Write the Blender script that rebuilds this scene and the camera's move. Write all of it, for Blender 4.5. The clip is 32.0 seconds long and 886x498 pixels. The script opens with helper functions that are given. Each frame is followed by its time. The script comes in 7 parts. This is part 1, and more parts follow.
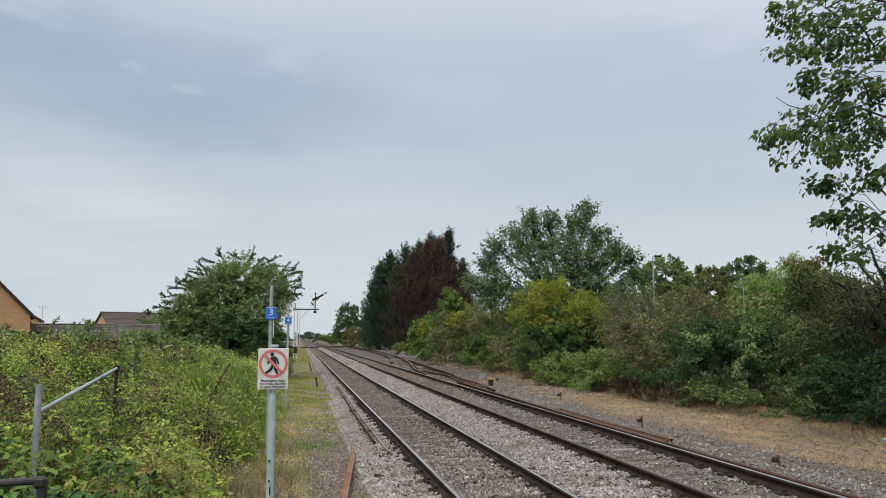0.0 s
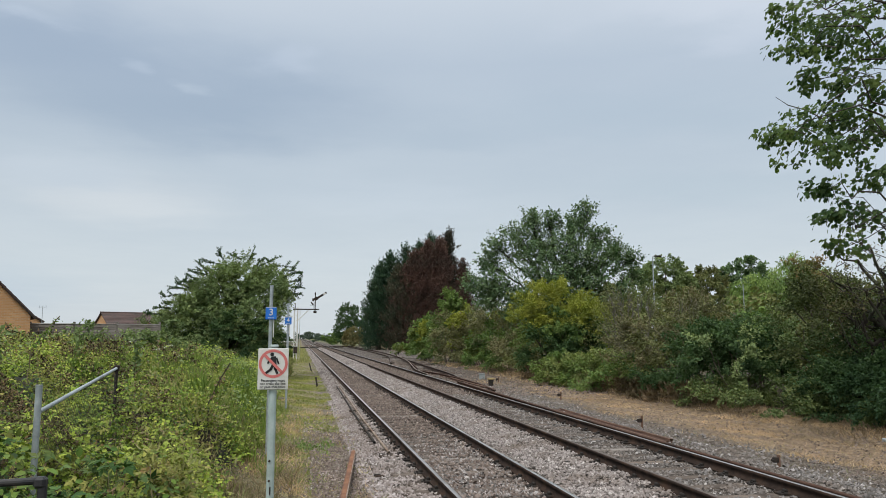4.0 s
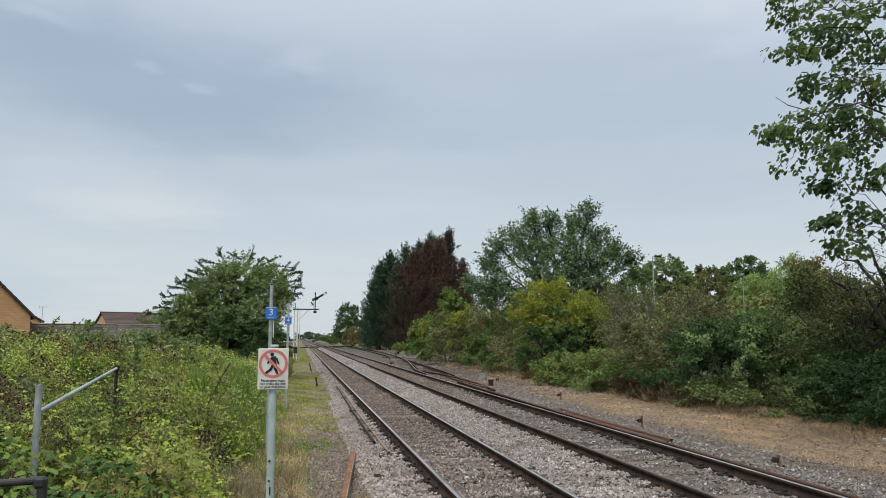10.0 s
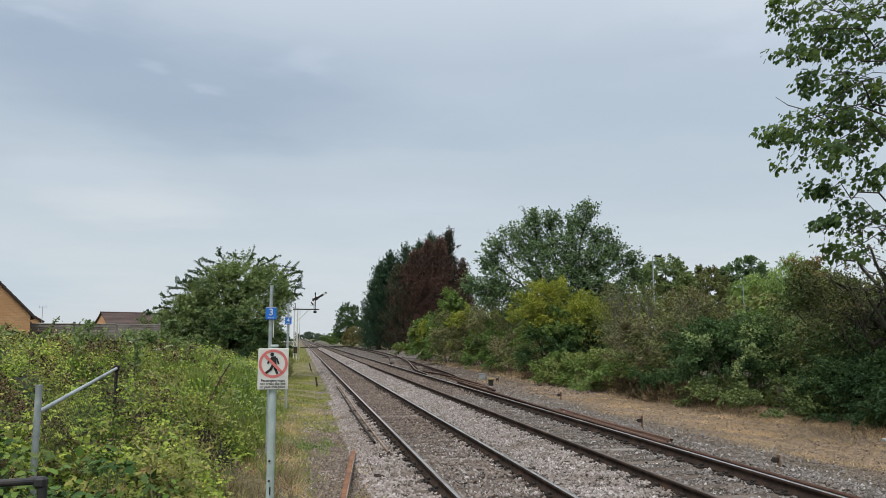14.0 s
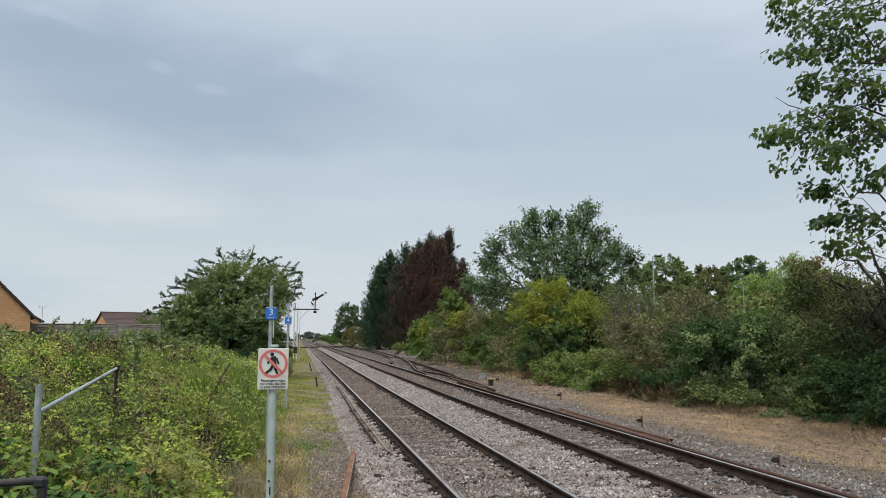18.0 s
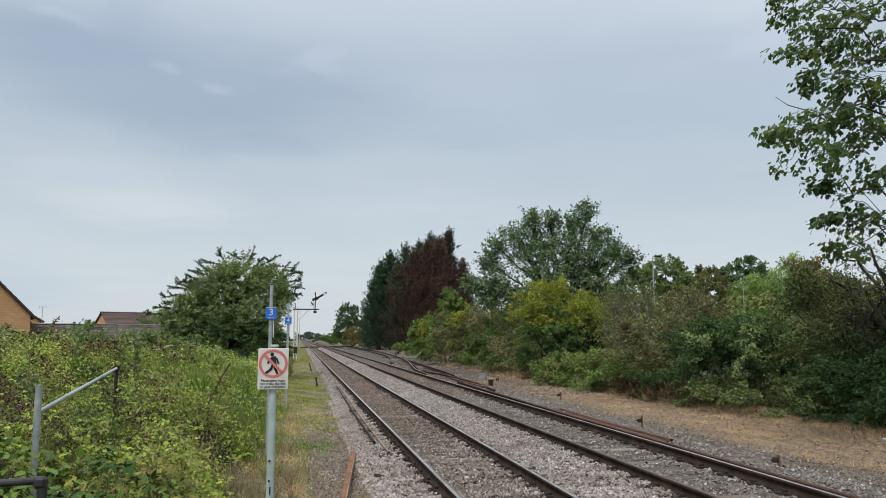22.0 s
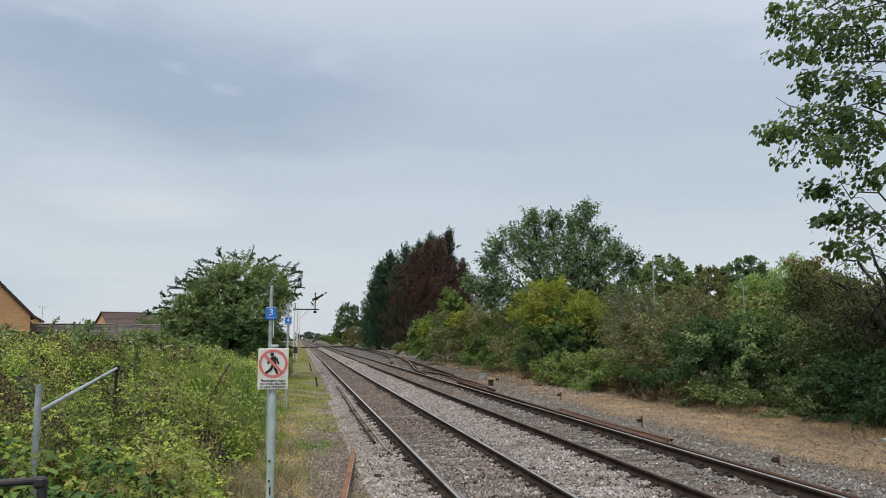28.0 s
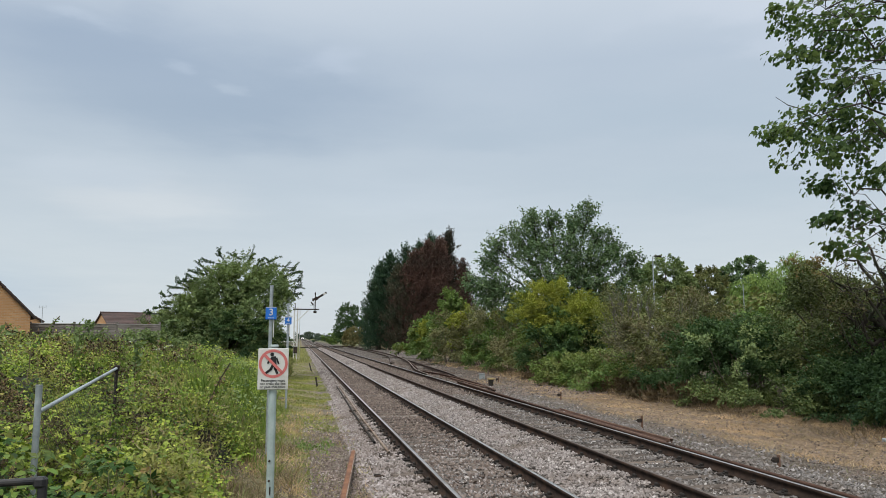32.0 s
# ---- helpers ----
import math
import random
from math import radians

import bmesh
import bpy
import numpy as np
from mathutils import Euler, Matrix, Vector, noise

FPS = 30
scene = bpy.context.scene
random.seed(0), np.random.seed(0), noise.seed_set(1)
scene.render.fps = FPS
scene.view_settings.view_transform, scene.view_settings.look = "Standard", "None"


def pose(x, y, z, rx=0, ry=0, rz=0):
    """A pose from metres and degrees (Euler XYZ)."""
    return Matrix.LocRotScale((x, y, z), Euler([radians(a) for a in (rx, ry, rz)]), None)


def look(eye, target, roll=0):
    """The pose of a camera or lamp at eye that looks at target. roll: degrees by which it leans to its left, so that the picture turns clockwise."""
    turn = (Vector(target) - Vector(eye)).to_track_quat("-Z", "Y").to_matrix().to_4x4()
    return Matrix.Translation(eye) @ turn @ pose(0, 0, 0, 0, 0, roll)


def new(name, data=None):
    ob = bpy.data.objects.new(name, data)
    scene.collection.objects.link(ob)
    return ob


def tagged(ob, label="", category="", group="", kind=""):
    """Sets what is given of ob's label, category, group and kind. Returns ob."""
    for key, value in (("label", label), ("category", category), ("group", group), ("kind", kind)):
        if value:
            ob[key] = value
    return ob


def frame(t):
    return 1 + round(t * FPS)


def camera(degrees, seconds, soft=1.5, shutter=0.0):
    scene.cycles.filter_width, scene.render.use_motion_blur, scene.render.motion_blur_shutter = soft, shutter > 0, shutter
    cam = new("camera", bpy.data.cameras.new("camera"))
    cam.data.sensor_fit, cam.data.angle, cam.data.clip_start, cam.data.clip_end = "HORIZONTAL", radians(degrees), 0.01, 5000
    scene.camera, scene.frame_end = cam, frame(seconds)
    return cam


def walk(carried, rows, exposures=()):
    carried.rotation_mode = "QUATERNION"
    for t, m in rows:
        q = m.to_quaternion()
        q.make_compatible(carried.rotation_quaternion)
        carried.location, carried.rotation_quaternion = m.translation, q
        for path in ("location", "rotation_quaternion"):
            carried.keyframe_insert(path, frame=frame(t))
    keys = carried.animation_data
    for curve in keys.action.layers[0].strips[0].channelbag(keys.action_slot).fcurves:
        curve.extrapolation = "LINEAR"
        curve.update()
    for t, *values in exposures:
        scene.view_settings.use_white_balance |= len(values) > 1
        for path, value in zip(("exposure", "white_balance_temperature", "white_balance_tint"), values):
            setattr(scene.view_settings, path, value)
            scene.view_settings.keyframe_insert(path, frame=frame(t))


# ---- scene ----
cam = camera(62.58, 32.0, 0.6)
EYE = (0.0, 0.0, 2.06)
walk(cam, [(0.0, look(EYE, (1.8969, 9.7426, 3.2780))), (32.0, look(EYE, (1.8969, 9.7426, 3.2780)))],
     exposures=[(0.0, 0.0), (32.0, 0.0)])

# ---- world and sun: a bright overcast afternoon ----
SUN_ELEV, SUN_AZ = 52.0, 215.0      # azimuth clockwise from +y
world = bpy.data.worlds.new("overcast_sky")
scene.world = world
world.use_nodes = True
wn, wl = world.node_tree.nodes, world.node_tree.links
wn.clear()
w_out = wn.new("ShaderNodeOutputWorld")
w_bg = wn.new("ShaderNodeBackground")
w_sky = wn.new("ShaderNodeTexSky")
w_sky.sky_type = "NISHITA"
w_sky.sun_disc = False
w_sky.sun_elevation, w_sky.sun_rotation = radians(SUN_ELEV), radians(SUN_AZ)
w_sky.air_density, w_sky.dust_density = 1.0, 3.0
w_scale = wn.new("ShaderNodeVectorMath")
w_scale.operation = "SCALE"
w_scale.inputs["Scale"].default_value = 0.10
w_co = wn.new("ShaderNodeTexCoord")
w_sep = wn.new("ShaderNodeSeparateXYZ")
w_ramp = wn.new("ShaderNodeValToRGB")
for p, c in ((0.0, (0.75, 0.80, 0.825)), (0.08, (0.71, 0.775, 0.81)), (0.20, (0.60, 0.68, 0.745)),
             (0.36, (0.56, 0.645, 0.74)), (0.5, (0.78, 0.84, 0.90)), (0.7, (1.5, 1.55, 1.60)), (1.0, (2.0, 2.04, 2.08))):
    e = w_ramp.color_ramp.elements.new(p) if p not in (0.0, 1.0) else w_ramp.color_ramp.elements[0 if p == 0.0 else -1]
    e.color = (*c, 1)
w_mix = wn.new("ShaderNodeMix")
w_mix.data_type = "RGBA"
w_mix.inputs["Factor"].default_value = 0.88
wl.new(w_sky.outputs["Color"], w_scale.inputs[0])
wl.new(w_co.outputs["Generated"], w_sep.inputs[0])
wl.new(w_sep.outputs["Z"], w_ramp.inputs["Fac"])
wl.new(w_scale.outputs[0], w_mix.inputs["A"])
wl.new(w_ramp.outputs["Color"], w_mix.inputs["B"])
wl.new(w_mix.outputs["Result"], w_bg.inputs["Color"])
w_bg.inputs["Strength"].default_value = 1.0
wl.new(w_bg.outputs[0], w_out.inputs["Surface"])

sun = new("sun", bpy.data.lights.new("sun", "SUN"))
sun.data.energy, sun.data.angle, sun.data.color = 1.85, radians(14), (1.0, 0.96, 0.90)
_se, _sa = radians(SUN_ELEV), radians(SUN_AZ)
sun.matrix_world = look((50 * math.sin(_sa) * math.cos(_se), 50 * math.cos(_sa) * math.cos(_se), 50 * math.sin(_se)), (0, 0, 0))


# ---- node materials ----
def node_set(name):
    m = bpy.data.materials.new(name)
    m.use_nodes = True
    m.node_tree.nodes.clear()
    return m, m.node_tree.nodes, m.node_tree.links


def mixc(n, l, fac, a, b, kind="MIX"):
    x = n.new("ShaderNodeMix")
    x.data_type, x.blend_type = "RGBA", kind
    for sock, v in (("Factor", fac), ("A", a), ("B", b)):
        if isinstance(v, (int, float)):
            x.inputs[sock].default_value = v
        elif isinstance(v, tuple):
            x.inputs[sock].default_value = (*v, 1)
        else:
            l.new(v, x.inputs[sock])
    return x.outputs["Result"]


def noise_out(n, l, co, scale, detail=4.0, rough=0.6, stretch=None):
    t = n.new("ShaderNodeTexNoise")
    t.inputs["Scale"].default_value, t.inputs["Detail"].default_value = scale, detail
    t.inputs["Roughness"].default_value = rough
    if stretch:
        mp = n.new("ShaderNodeMapping")
        mp.inputs["Scale"].default_value = stretch
        l.new(co, mp.inputs["Vector"])
        co = mp.outputs[0]
    l.new(co, t.inputs["Vector"])
    return t.outputs["Fac"]


def spread(n, l, v, lo, hi):
    r = n.new("ShaderNodeMapRange")
    r.inputs["From Min"].default_value, r.inputs["From Max"].default_value = lo, hi
    l.new(v, r.inputs["Value"])
    return r.outputs[0]


def surface(name, c1, c2, scale=6.0, stain=None, stain_scale=1.2, rough=0.8, metal=0.0, bump=0.3, bump_scale=30.0,
            stretch=None, vary=0.0, dist=0.01, spec=0.3):
    """Two-tone grain, larger stains, bump, and a shift of tone from piece to piece."""
    m, n, l = node_set(name)
    out, b = n.new("ShaderNodeOutputMaterial"), n.new("ShaderNodeBsdfPrincipled")
    co = n.new("ShaderNodeTexCoord").outputs["Object"]
    if vary:
        info = n.new("ShaderNodeObjectInfo")
        add = n.new("ShaderNodeVectorMath")
        sc = n.new("ShaderNodeVectorMath")
        sc.operation = "SCALE"
        sc.inputs[0].default_value = (31.0, 17.0, 23.0)
        l.new(info.outputs["Random"], sc.inputs["Scale"])
        l.new(co, add.inputs[0])
        l.new(sc.outputs[0], add.inputs[1])
        co = add.outputs[0]
    col = mixc(n, l, spread(n, l, noise_out(n, l, co, scale, stretch=stretch), 0.3, 0.7), c1, c2)
    if stain:
        col = mixc(n, l, spread(n, l, noise_out(n, l, co, stain_scale, 5), 0.48, 0.68), col, stain)
    if vary:
        hsv = n.new("ShaderNodeHueSaturation")
        l.new(spread(n, l, info.outputs["Random"], 0.0, 1.0), hsv.inputs["Value"])
        mr = hsv.inputs["Value"].links[0].from_node
        mr.inputs["To Min"].default_value, mr.inputs["To Max"].default_value = 1 - vary, 1 + vary
        l.new(col, hsv.inputs["Color"])
        col = hsv.outputs[0]
    l.new(col, b.inputs["Base Color"])
    b.inputs["Roughness"].default_value, b.inputs["Metallic"].default_value = rough, metal
    b.inputs["Specular IOR Level"].default_value = spec
    if bump:
        bp = n.new("ShaderNodeBump")
        bp.inputs["Strength"].default_value, bp.inputs["Distance"].default_value = bump, dist
        l.new(noise_out(n, l, co, bump_scale, 6, stretch=stretch), bp.inputs["Height"])
        l.new(bp.outputs[0], b.inputs["Normal"])
    l.new(b.outputs[0], out.inputs["Surface"])
    return m


def foliage(name, cols, patch=None, patch_scale=0.5, glow=0.18, rough=0.55, lo=0.5, hi=0.72, even=0.62, clump=0.9):
    """Leaf by leaf tones out of a ramp, younger and older sprays, patches of another tone, light passing through the blade."""
    m, n, l = node_set(name)
    out, b = n.new("ShaderNodeOutputMaterial"), n.new("ShaderNodeBsdfPrincipled")
    geo = n.new("ShaderNodeNewGeometry")
    co = n.new("ShaderNodeTexCoord").outputs["Object"]
    ramp = n.new("ShaderNodeValToRGB")
    mean = np.mean(np.array(cols), 0)
    for i, c in enumerate(cols):
        p = i / (len(cols) - 1)
        e = ramp.color_ramp.elements[0] if i == 0 else ramp.color_ramp.elements[-1] if i == len(cols) - 1 else ramp.color_ramp.elements.new(p)
        e.position, e.color = p, (*(mean + even * (np.array(c) - mean)), 1)
    l.new(geo.outputs["Random Per Island"], ramp.inputs["Fac"])
    col = ramp.outputs["Color"]
    spray = spread(n, l, noise_out(n, l, co, clump, 3, 0.55), 0.34, 0.66)
    col = mixc(n, l, 1.0, col, mixc(n, l, spray, (0.72, 0.78, 0.80), (1.30, 1.22, 1.10)), "MULTIPLY")
    if patch:
        col = mixc(n, l, spread(n, l, noise_out(n, l, co, patch_scale, 4), lo, hi), col, patch)
    l.new(col, b.inputs["Base Color"])
    b.inputs["Roughness"].default_value = rough
    b.inputs["Specular IOR Level"].default_value = 0.1
    tr = n.new("ShaderNodeBsdfTranslucent")
    l.new(mixc(n, l, 1.0, col, (1.0, 1.15, 0.5), "MULTIPLY"), tr.inputs["Color"])
    ms = n.new("ShaderNodeMixShader")
    ms.inputs[0].default_value = glow
    l.new(b.outputs[0], ms.inputs[1])
    l.new(tr.outputs[0], ms.inputs[2])
    l.new(ms.outputs[0], out.inputs["Surface"])
    return m


def ground_material():
    """Bands along the railway with ragged borders: soil, thin grass, ballast, dry grass, litter."""
    m, n, l = node_set("trackside_ground")
    out, b = n.new("ShaderNodeOutputMaterial"), n.new("ShaderNodeBsdfPrincipled")
    geo = n.new("ShaderNodeNewGeometry")
    pos = geo.outputs["Position"]
    sep = n.new("ShaderNodeSeparateXYZ")
    l.new(pos, sep.inputs[0])
    wob = n.new("ShaderNodeMath")
    wob.operation = "MULTIPLY_ADD"
    l.new(noise_out(n, l, pos, 0.55, 6, 0.65), wob.inputs[0])
    wob.inputs[1].default_value = 2.6
    l.new(sep.outputs["X"], wob.inputs[2])
    back = n.new("ShaderNodeMath")
    back.operation = "MULTIPLY"
    l.new(spread(n, l, sep.outputs["Y"], 26.0, 80.0), back.inputs[0])
    l.new(spread(n, l, sep.outputs["X"], 6.5, 9.0), back.inputs[1])
    shift = n.new("ShaderNodeMath")
    shift.operation = "MULTIPLY_ADD"
    l.new(back.outputs[0], shift.inputs[0])
    shift.inputs[1].default_value = -7.0
    l.new(wob.outputs[0], shift.inputs[2])
    wob = shift
    ramp = n.new("ShaderNodeValToRGB")
    # ballast bands are darkened: shade between the stones is in the bed colour
    bands = ((-10.0, (0.055, 0.06, 0.03)), (0.2, (0.09, 0.08, 0.05)), (1.0, (0.185, 0.175, 0.085)), (1.9, (0.20, 0.18, 0.10)), (2.4, (0.17, 0.15, 0.13)),
             (2.7, (0.12, 0.105, 0.09)), (3.2, (0.10, 0.088, 0.08)), (8.4, (0.10, 0.088, 0.08)), (9.4, (0.11, 0.096, 0.082)), (10.4, (0.13, 0.11, 0.088)), (11.6, (0.27, 0.20, 0.135)),
             (14.8, (0.21, 0.15, 0.085)), (16.2, (0.06, 0.055, 0.03)))
    lo, hi = -10.0, 20.0
    for i, (x, c) in enumerate(bands):
        p = (x - lo) / (hi - lo)
        e = ramp.color_ramp.elements[0] if i == 0 else ramp.color_ramp.elements[-1] if i == len(bands) - 1 else ramp.color_ramp.elements.new(p)
        e.position, e.color = p, (*c, 1)
    l.new(spread(n, l, wob.outputs[0], lo, hi), ramp.inputs["Fac"])
    fine = spread(n, l, noise_out(n, l, pos, 24.0, 5, 0.75), 0.25, 0.75)
    col = mixc(n, l, 0.75, ramp.outputs["Color"], mixc(n, l, fine, (0.35, 0.33, 0.3), (1.0, 0.97, 0.92)), "OVERLAY")
    clod = spread(n, l, noise_out(n, l, pos, 7.0, 6, 0.8), 0.42, 0.60)
    col = mixc(n, l, clod, mixc(n, l, 1.0, col, (0.42, 0.40, 0.38), "MULTIPLY"), col)
    fleck = spread(n, l, noise_out(n, l, pos, 16.0, 4, 0.8), 0.54, 0.60)
    col = mixc(n, l, fleck, col, mixc(n, l, 1.0, col, (0.40, 0.38, 0.36), "MULTIPLY"))
    grit = spread(n, l, noise_out(n, l, pos, 38.0, 3, 0.7), 0.58, 0.64)
    col = mixc(n, l, grit, col, (0.42, 0.37, 0.32))
    far = spread(n, l, sep.outputs["Y"], 160.0, 260.0)
    off = n.new("ShaderNodeMath")
    off.operation = "ABSOLUTE"
    l.new(sep.outputs["X"], off.inputs[0])
    far2 = n.new("ShaderNodeMath")
    far2.operation = "MULTIPLY"
    l.new(far, far2.inputs[0])
    l.new(spread(n, l, off.outputs[0], 10.0, 16.0), far2.inputs[1])
    col = mixc(n, l, far2.outputs[0], col, (0.14, 0.15, 0.07))
    l.new(col, b.inputs["Base Color"])
    b.inputs["Roughness"].default_value = 0.95
    b.inputs["Specular IOR Level"].default_value = 0.1
    bp = n.new("ShaderNodeBump")
    bp.inputs["Strength"].default_value, bp.inputs["Distance"].default_value = 0.7, 0.03
    l.new(noise_out(n, l, pos, 22.0, 5, 0.7), bp.inputs["Height"])
    l.new(bp.outputs[0], b.inputs["Normal"])
    l.new(b.outputs[0], out.inputs["Surface"])
    return m


def cloud_material():
    """A thin veil of cloud: soft banks that dim and tint what lies behind, and paler ones that scatter light."""
    m, n, l = node_set("cloud_veil")
    m.cycles.emission_sampling = "NONE"
    out = n.new("ShaderNodeOutputMaterial")
    co = n.new("ShaderNodeTexCoord").outputs["Object"]
    wisp = n.new("ShaderNodeTexNoise")
    wisp.inputs["Scale"].default_value, wisp.inputs["Detail"].default_value = 0.007, 5.0
    l.new(co, wisp.inputs["Vector"])
    push = n.new("ShaderNodeVectorMath")
    push.operation = "MULTIPLY_ADD"
    l.new(wisp.outputs["Color"], push.inputs[0])
    push.inputs[1].default_value = (170, 260, 0)
    l.new(co, push.inputs[2])
    veil, shine = (0.955, 0.965, 0.98), (0.0, 0.0, 0.0)
    for x, y, rx, ry, dim, lit in CLOUD_BANKS:
        mp = n.new("ShaderNodeVectorMath")
        mp.operation = "SUBTRACT"
        l.new(push.outputs[0], mp.inputs[0])
        mp.inputs[1].default_value = (x + 85, y + 130, 0)
        dv = n.new("ShaderNodeVectorMath")
        dv.operation = "DIVIDE"
        l.new(mp.outputs[0], dv.inputs[0])
        dv.inputs[1].default_value = (rx, ry, 1e6)
        ln = n.new("ShaderNodeVectorMath")
        ln.operation = "LENGTH"
        l.new(dv.outputs[0], ln.inputs[0])
        mr = n.new("ShaderNodeMapRange")
        mr.interpolation_type = "SMOOTHERSTEP"
        mr.inputs["From Min"].default_value, mr.inputs["From Max"].default_value = 1.0, 0.0
        l.new(ln.outputs["Value"], mr.inputs["Value"])
        if dim:
            veil = mixc(n, l, mr.outputs[0], veil, dim)
        if lit:
            shine = mixc(n, l, mr.outputs[0], shine, lit)
    fine = spread(n, l, noise_out(n, l, co, 0.0032, 5, 0.55), 0.35, 0.75)
    veil = mixc(n, l, fine, veil, mixc(n, l, 1.0, veil, (0.955, 0.965, 0.975), "MULTIPLY"))
    tr = n.new("ShaderNodeBsdfTransparent")
    l.new(veil, tr.inputs["Color"])
    em = n.new("ShaderNodeEmission")
    l.new(shine, em.inputs["Color"])
    ad = n.new("ShaderNodeAddShader")
    l.new(tr.outputs[0], ad.inputs[0])
    l.new(em.outputs[0], ad.inputs[1])
    l.new(ad.outputs[0], out.inputs["Surface"])
    return m


# banks of cloud: centre and reach in metres, what passes through, what is scattered
CLOUD_BANKS = [
    (-169, 1017, 436, 389, (0.72, 0.775, 0.845), None),
    (-284, 844, 248, 239, (0.74, 0.79, 0.86), None),
    (467, 938, 401, 248, (0.9, 0.93, 0.955), None),
    (789, 1327, 440, 256, (0.92, 0.945, 0.965), None),
    (203, 1075, 258, 167, (0.88, 0.91, 0.94), None),
    (416, 630, 234, 101, None, (0.075, 0.065, 0.065)),
    (-395, 1673, 334, 417, None, (0.085, 0.065, 0.045)),
    (-449, 1424, 217, 250, None, (0.04, 0.035, 0.035)),
    (182, 1569, 398, 323, None, (0.03, 0.028, 0.028)),
    (-210, 866, 32, 52, None, (0.05, 0.05, 0.05)),
    (-159, 919, 31, 51, None, (0.055, 0.055, 0.05)),
    (-21, 857, 57, 80, None, (0.05, 0.048, 0.052)),
    (-278, 743, 49, 38, None, (0.05, 0.05, 0.05)),
    (947, 1069, 278, 180, None, (0.03, 0.03, 0.03)),
    (-1500, 2900, 1000, 1300, (0.80, 0.87, 0.95), None),
]
M_GROUND = ground_material()
M_CLOUD = cloud_material()


def ballast_material(name, cols):
    m, n, l = node_set(name)
    out, b = n.new("ShaderNodeOutputMaterial"), n.new("ShaderNodeBsdfPrincipled")
    geo = n.new("ShaderNodeNewGeometry")
    ramp = n.new("ShaderNodeValToRGB")
    for i, c in enumerate(cols):
        p = i / (len(cols) - 1)
        e = ramp.color_ramp.elements[0] if i == 0 else ramp.color_ramp.elements[-1] if i == len(cols) - 1 else ramp.color_ramp.elements.new(p)
        e.position, e.color = p, (*c, 1)
    l.new(geo.outputs["Random Per Island"], ramp.inputs["Fac"])
    col = mixc(n, l, spread(n, l, noise_out(n, l, geo.outputs["Position"], 1.3, 5), 0.45, 0.75), ramp.outputs["Color"], (0.16, 0.125, 0.10))
    col = mixc(n, l, 0.4, col, mixc(n, l, spread(n, l, noise_out(n, l, geo.outputs["Position"], 90.0, 3), 0.3, 0.7), (0.3, 0.3, 0.3), (0.8, 0.8, 0.8)), "OVERLAY")
    l.new(col, b.inputs["Base Color"])
    b.inputs["Roughness"].default_value = 0.9
    b.inputs["Specular IOR Level"].default_value = 0.15
    l.new(b.outputs[0], out.inputs["Surface"])
    return m


M_STONE = ballast_material("granite_ballast", [(0.133, 0.117, 0.105), (0.266, 0.233, 0.215), (0.351, 0.311, 0.290), (0.217, 0.186, 0.167), (0.508, 0.468, 0.436)])
M_STONE_PALE = ballast_material("pale_pink_ballast", [(0.153, 0.131, 0.116), (0.305, 0.264, 0.244), (0.395, 0.347, 0.326), (0.236, 0.201, 0.182), (0.513, 0.468, 0.441)])
M_STONE_DIRTY = ballast_material("oily_ballast", [(0.078, 0.059, 0.049), (0.149, 0.116, 0.096), (0.209, 0.166, 0.141), (0.107, 0.081, 0.068), (0.346, 0.285, 0.247)])
M_STONE_GREY = ballast_material("grey_weathered_ballast", [(0.086, 0.080, 0.074), (0.163, 0.151, 0.139), (0.232, 0.214, 0.200), (0.116, 0.105, 0.097), (0.434, 0.405, 0.382)])
M_SLEEPER = surface("weathered_timber", (0.075, 0.058, 0.046), (0.19, 0.155, 0.128), 5.0, (0.045, 0.037, 0.032), 2.0, 0.95, 0, 0.6, 12.0, (1.0, 9.0, 9.0), 0.25, spec=0.1)
M_RAIL = surface("dark_rusty_rail_side", (0.026, 0.019, 0.016), (0.052, 0.036, 0.028), 9.0, (0.075, 0.047, 0.033), 2.0, 0.95, 0.0, 0.3, 40.0, spec=0.1)
M_RAILTOP = surface("worn_bright_steel", (0.55, 0.53, 0.51), (0.68, 0.66, 0.64), 3.0, (0.38, 0.34, 0.31), 0.8, 0.33, 0.95, 0.05, 40.0)
M_RAILDULL = surface("dull_worn_steel", (0.40, 0.375, 0.355), (0.52, 0.49, 0.465), 3.0, (0.27, 0.235, 0.21), 0.8, 0.4, 0.9, 0.05, 40.0)
M_RUST = surface("orange_brown_rust", (0.115, 0.066, 0.045), (0.185, 0.108, 0.072), 7.0, (0.08, 0.045, 0.033), 1.5, 0.95, 0.0, 0.5, 30.0)
M_RUSTORANGE = surface("bright_orange_rust", (0.17, 0.078, 0.042), (0.26, 0.125, 0.068), 7.0, (0.11, 0.055, 0.035), 1.5, 0.95, 0.0, 0.5, 30.0)
M_RUSTPALE = surface("flaking_rust", (0.20, 0.145, 0.11), (0.33, 0.26, 0.20), 12.0, (0.13, 0.07, 0.045), 4.0, 0.95, 0.0, 0.5, 30.0)
M_IRON = surface("black_cast_iron", (0.02, 0.018, 0.016), (0.045, 0.038, 0.033), 10.0, (0.08, 0.05, 0.034), 3.0, 0.85, 0.1, 0.3, 40.0, spec=0.15)
M_GALV = surface("galvanised_steel", (0.30, 0.34, 0.345), (0.42, 0.46, 0.465), 14.0, (0.25, 0.28, 0.27), 3.0, 0.5, 0.35, 0.12, 50.0)
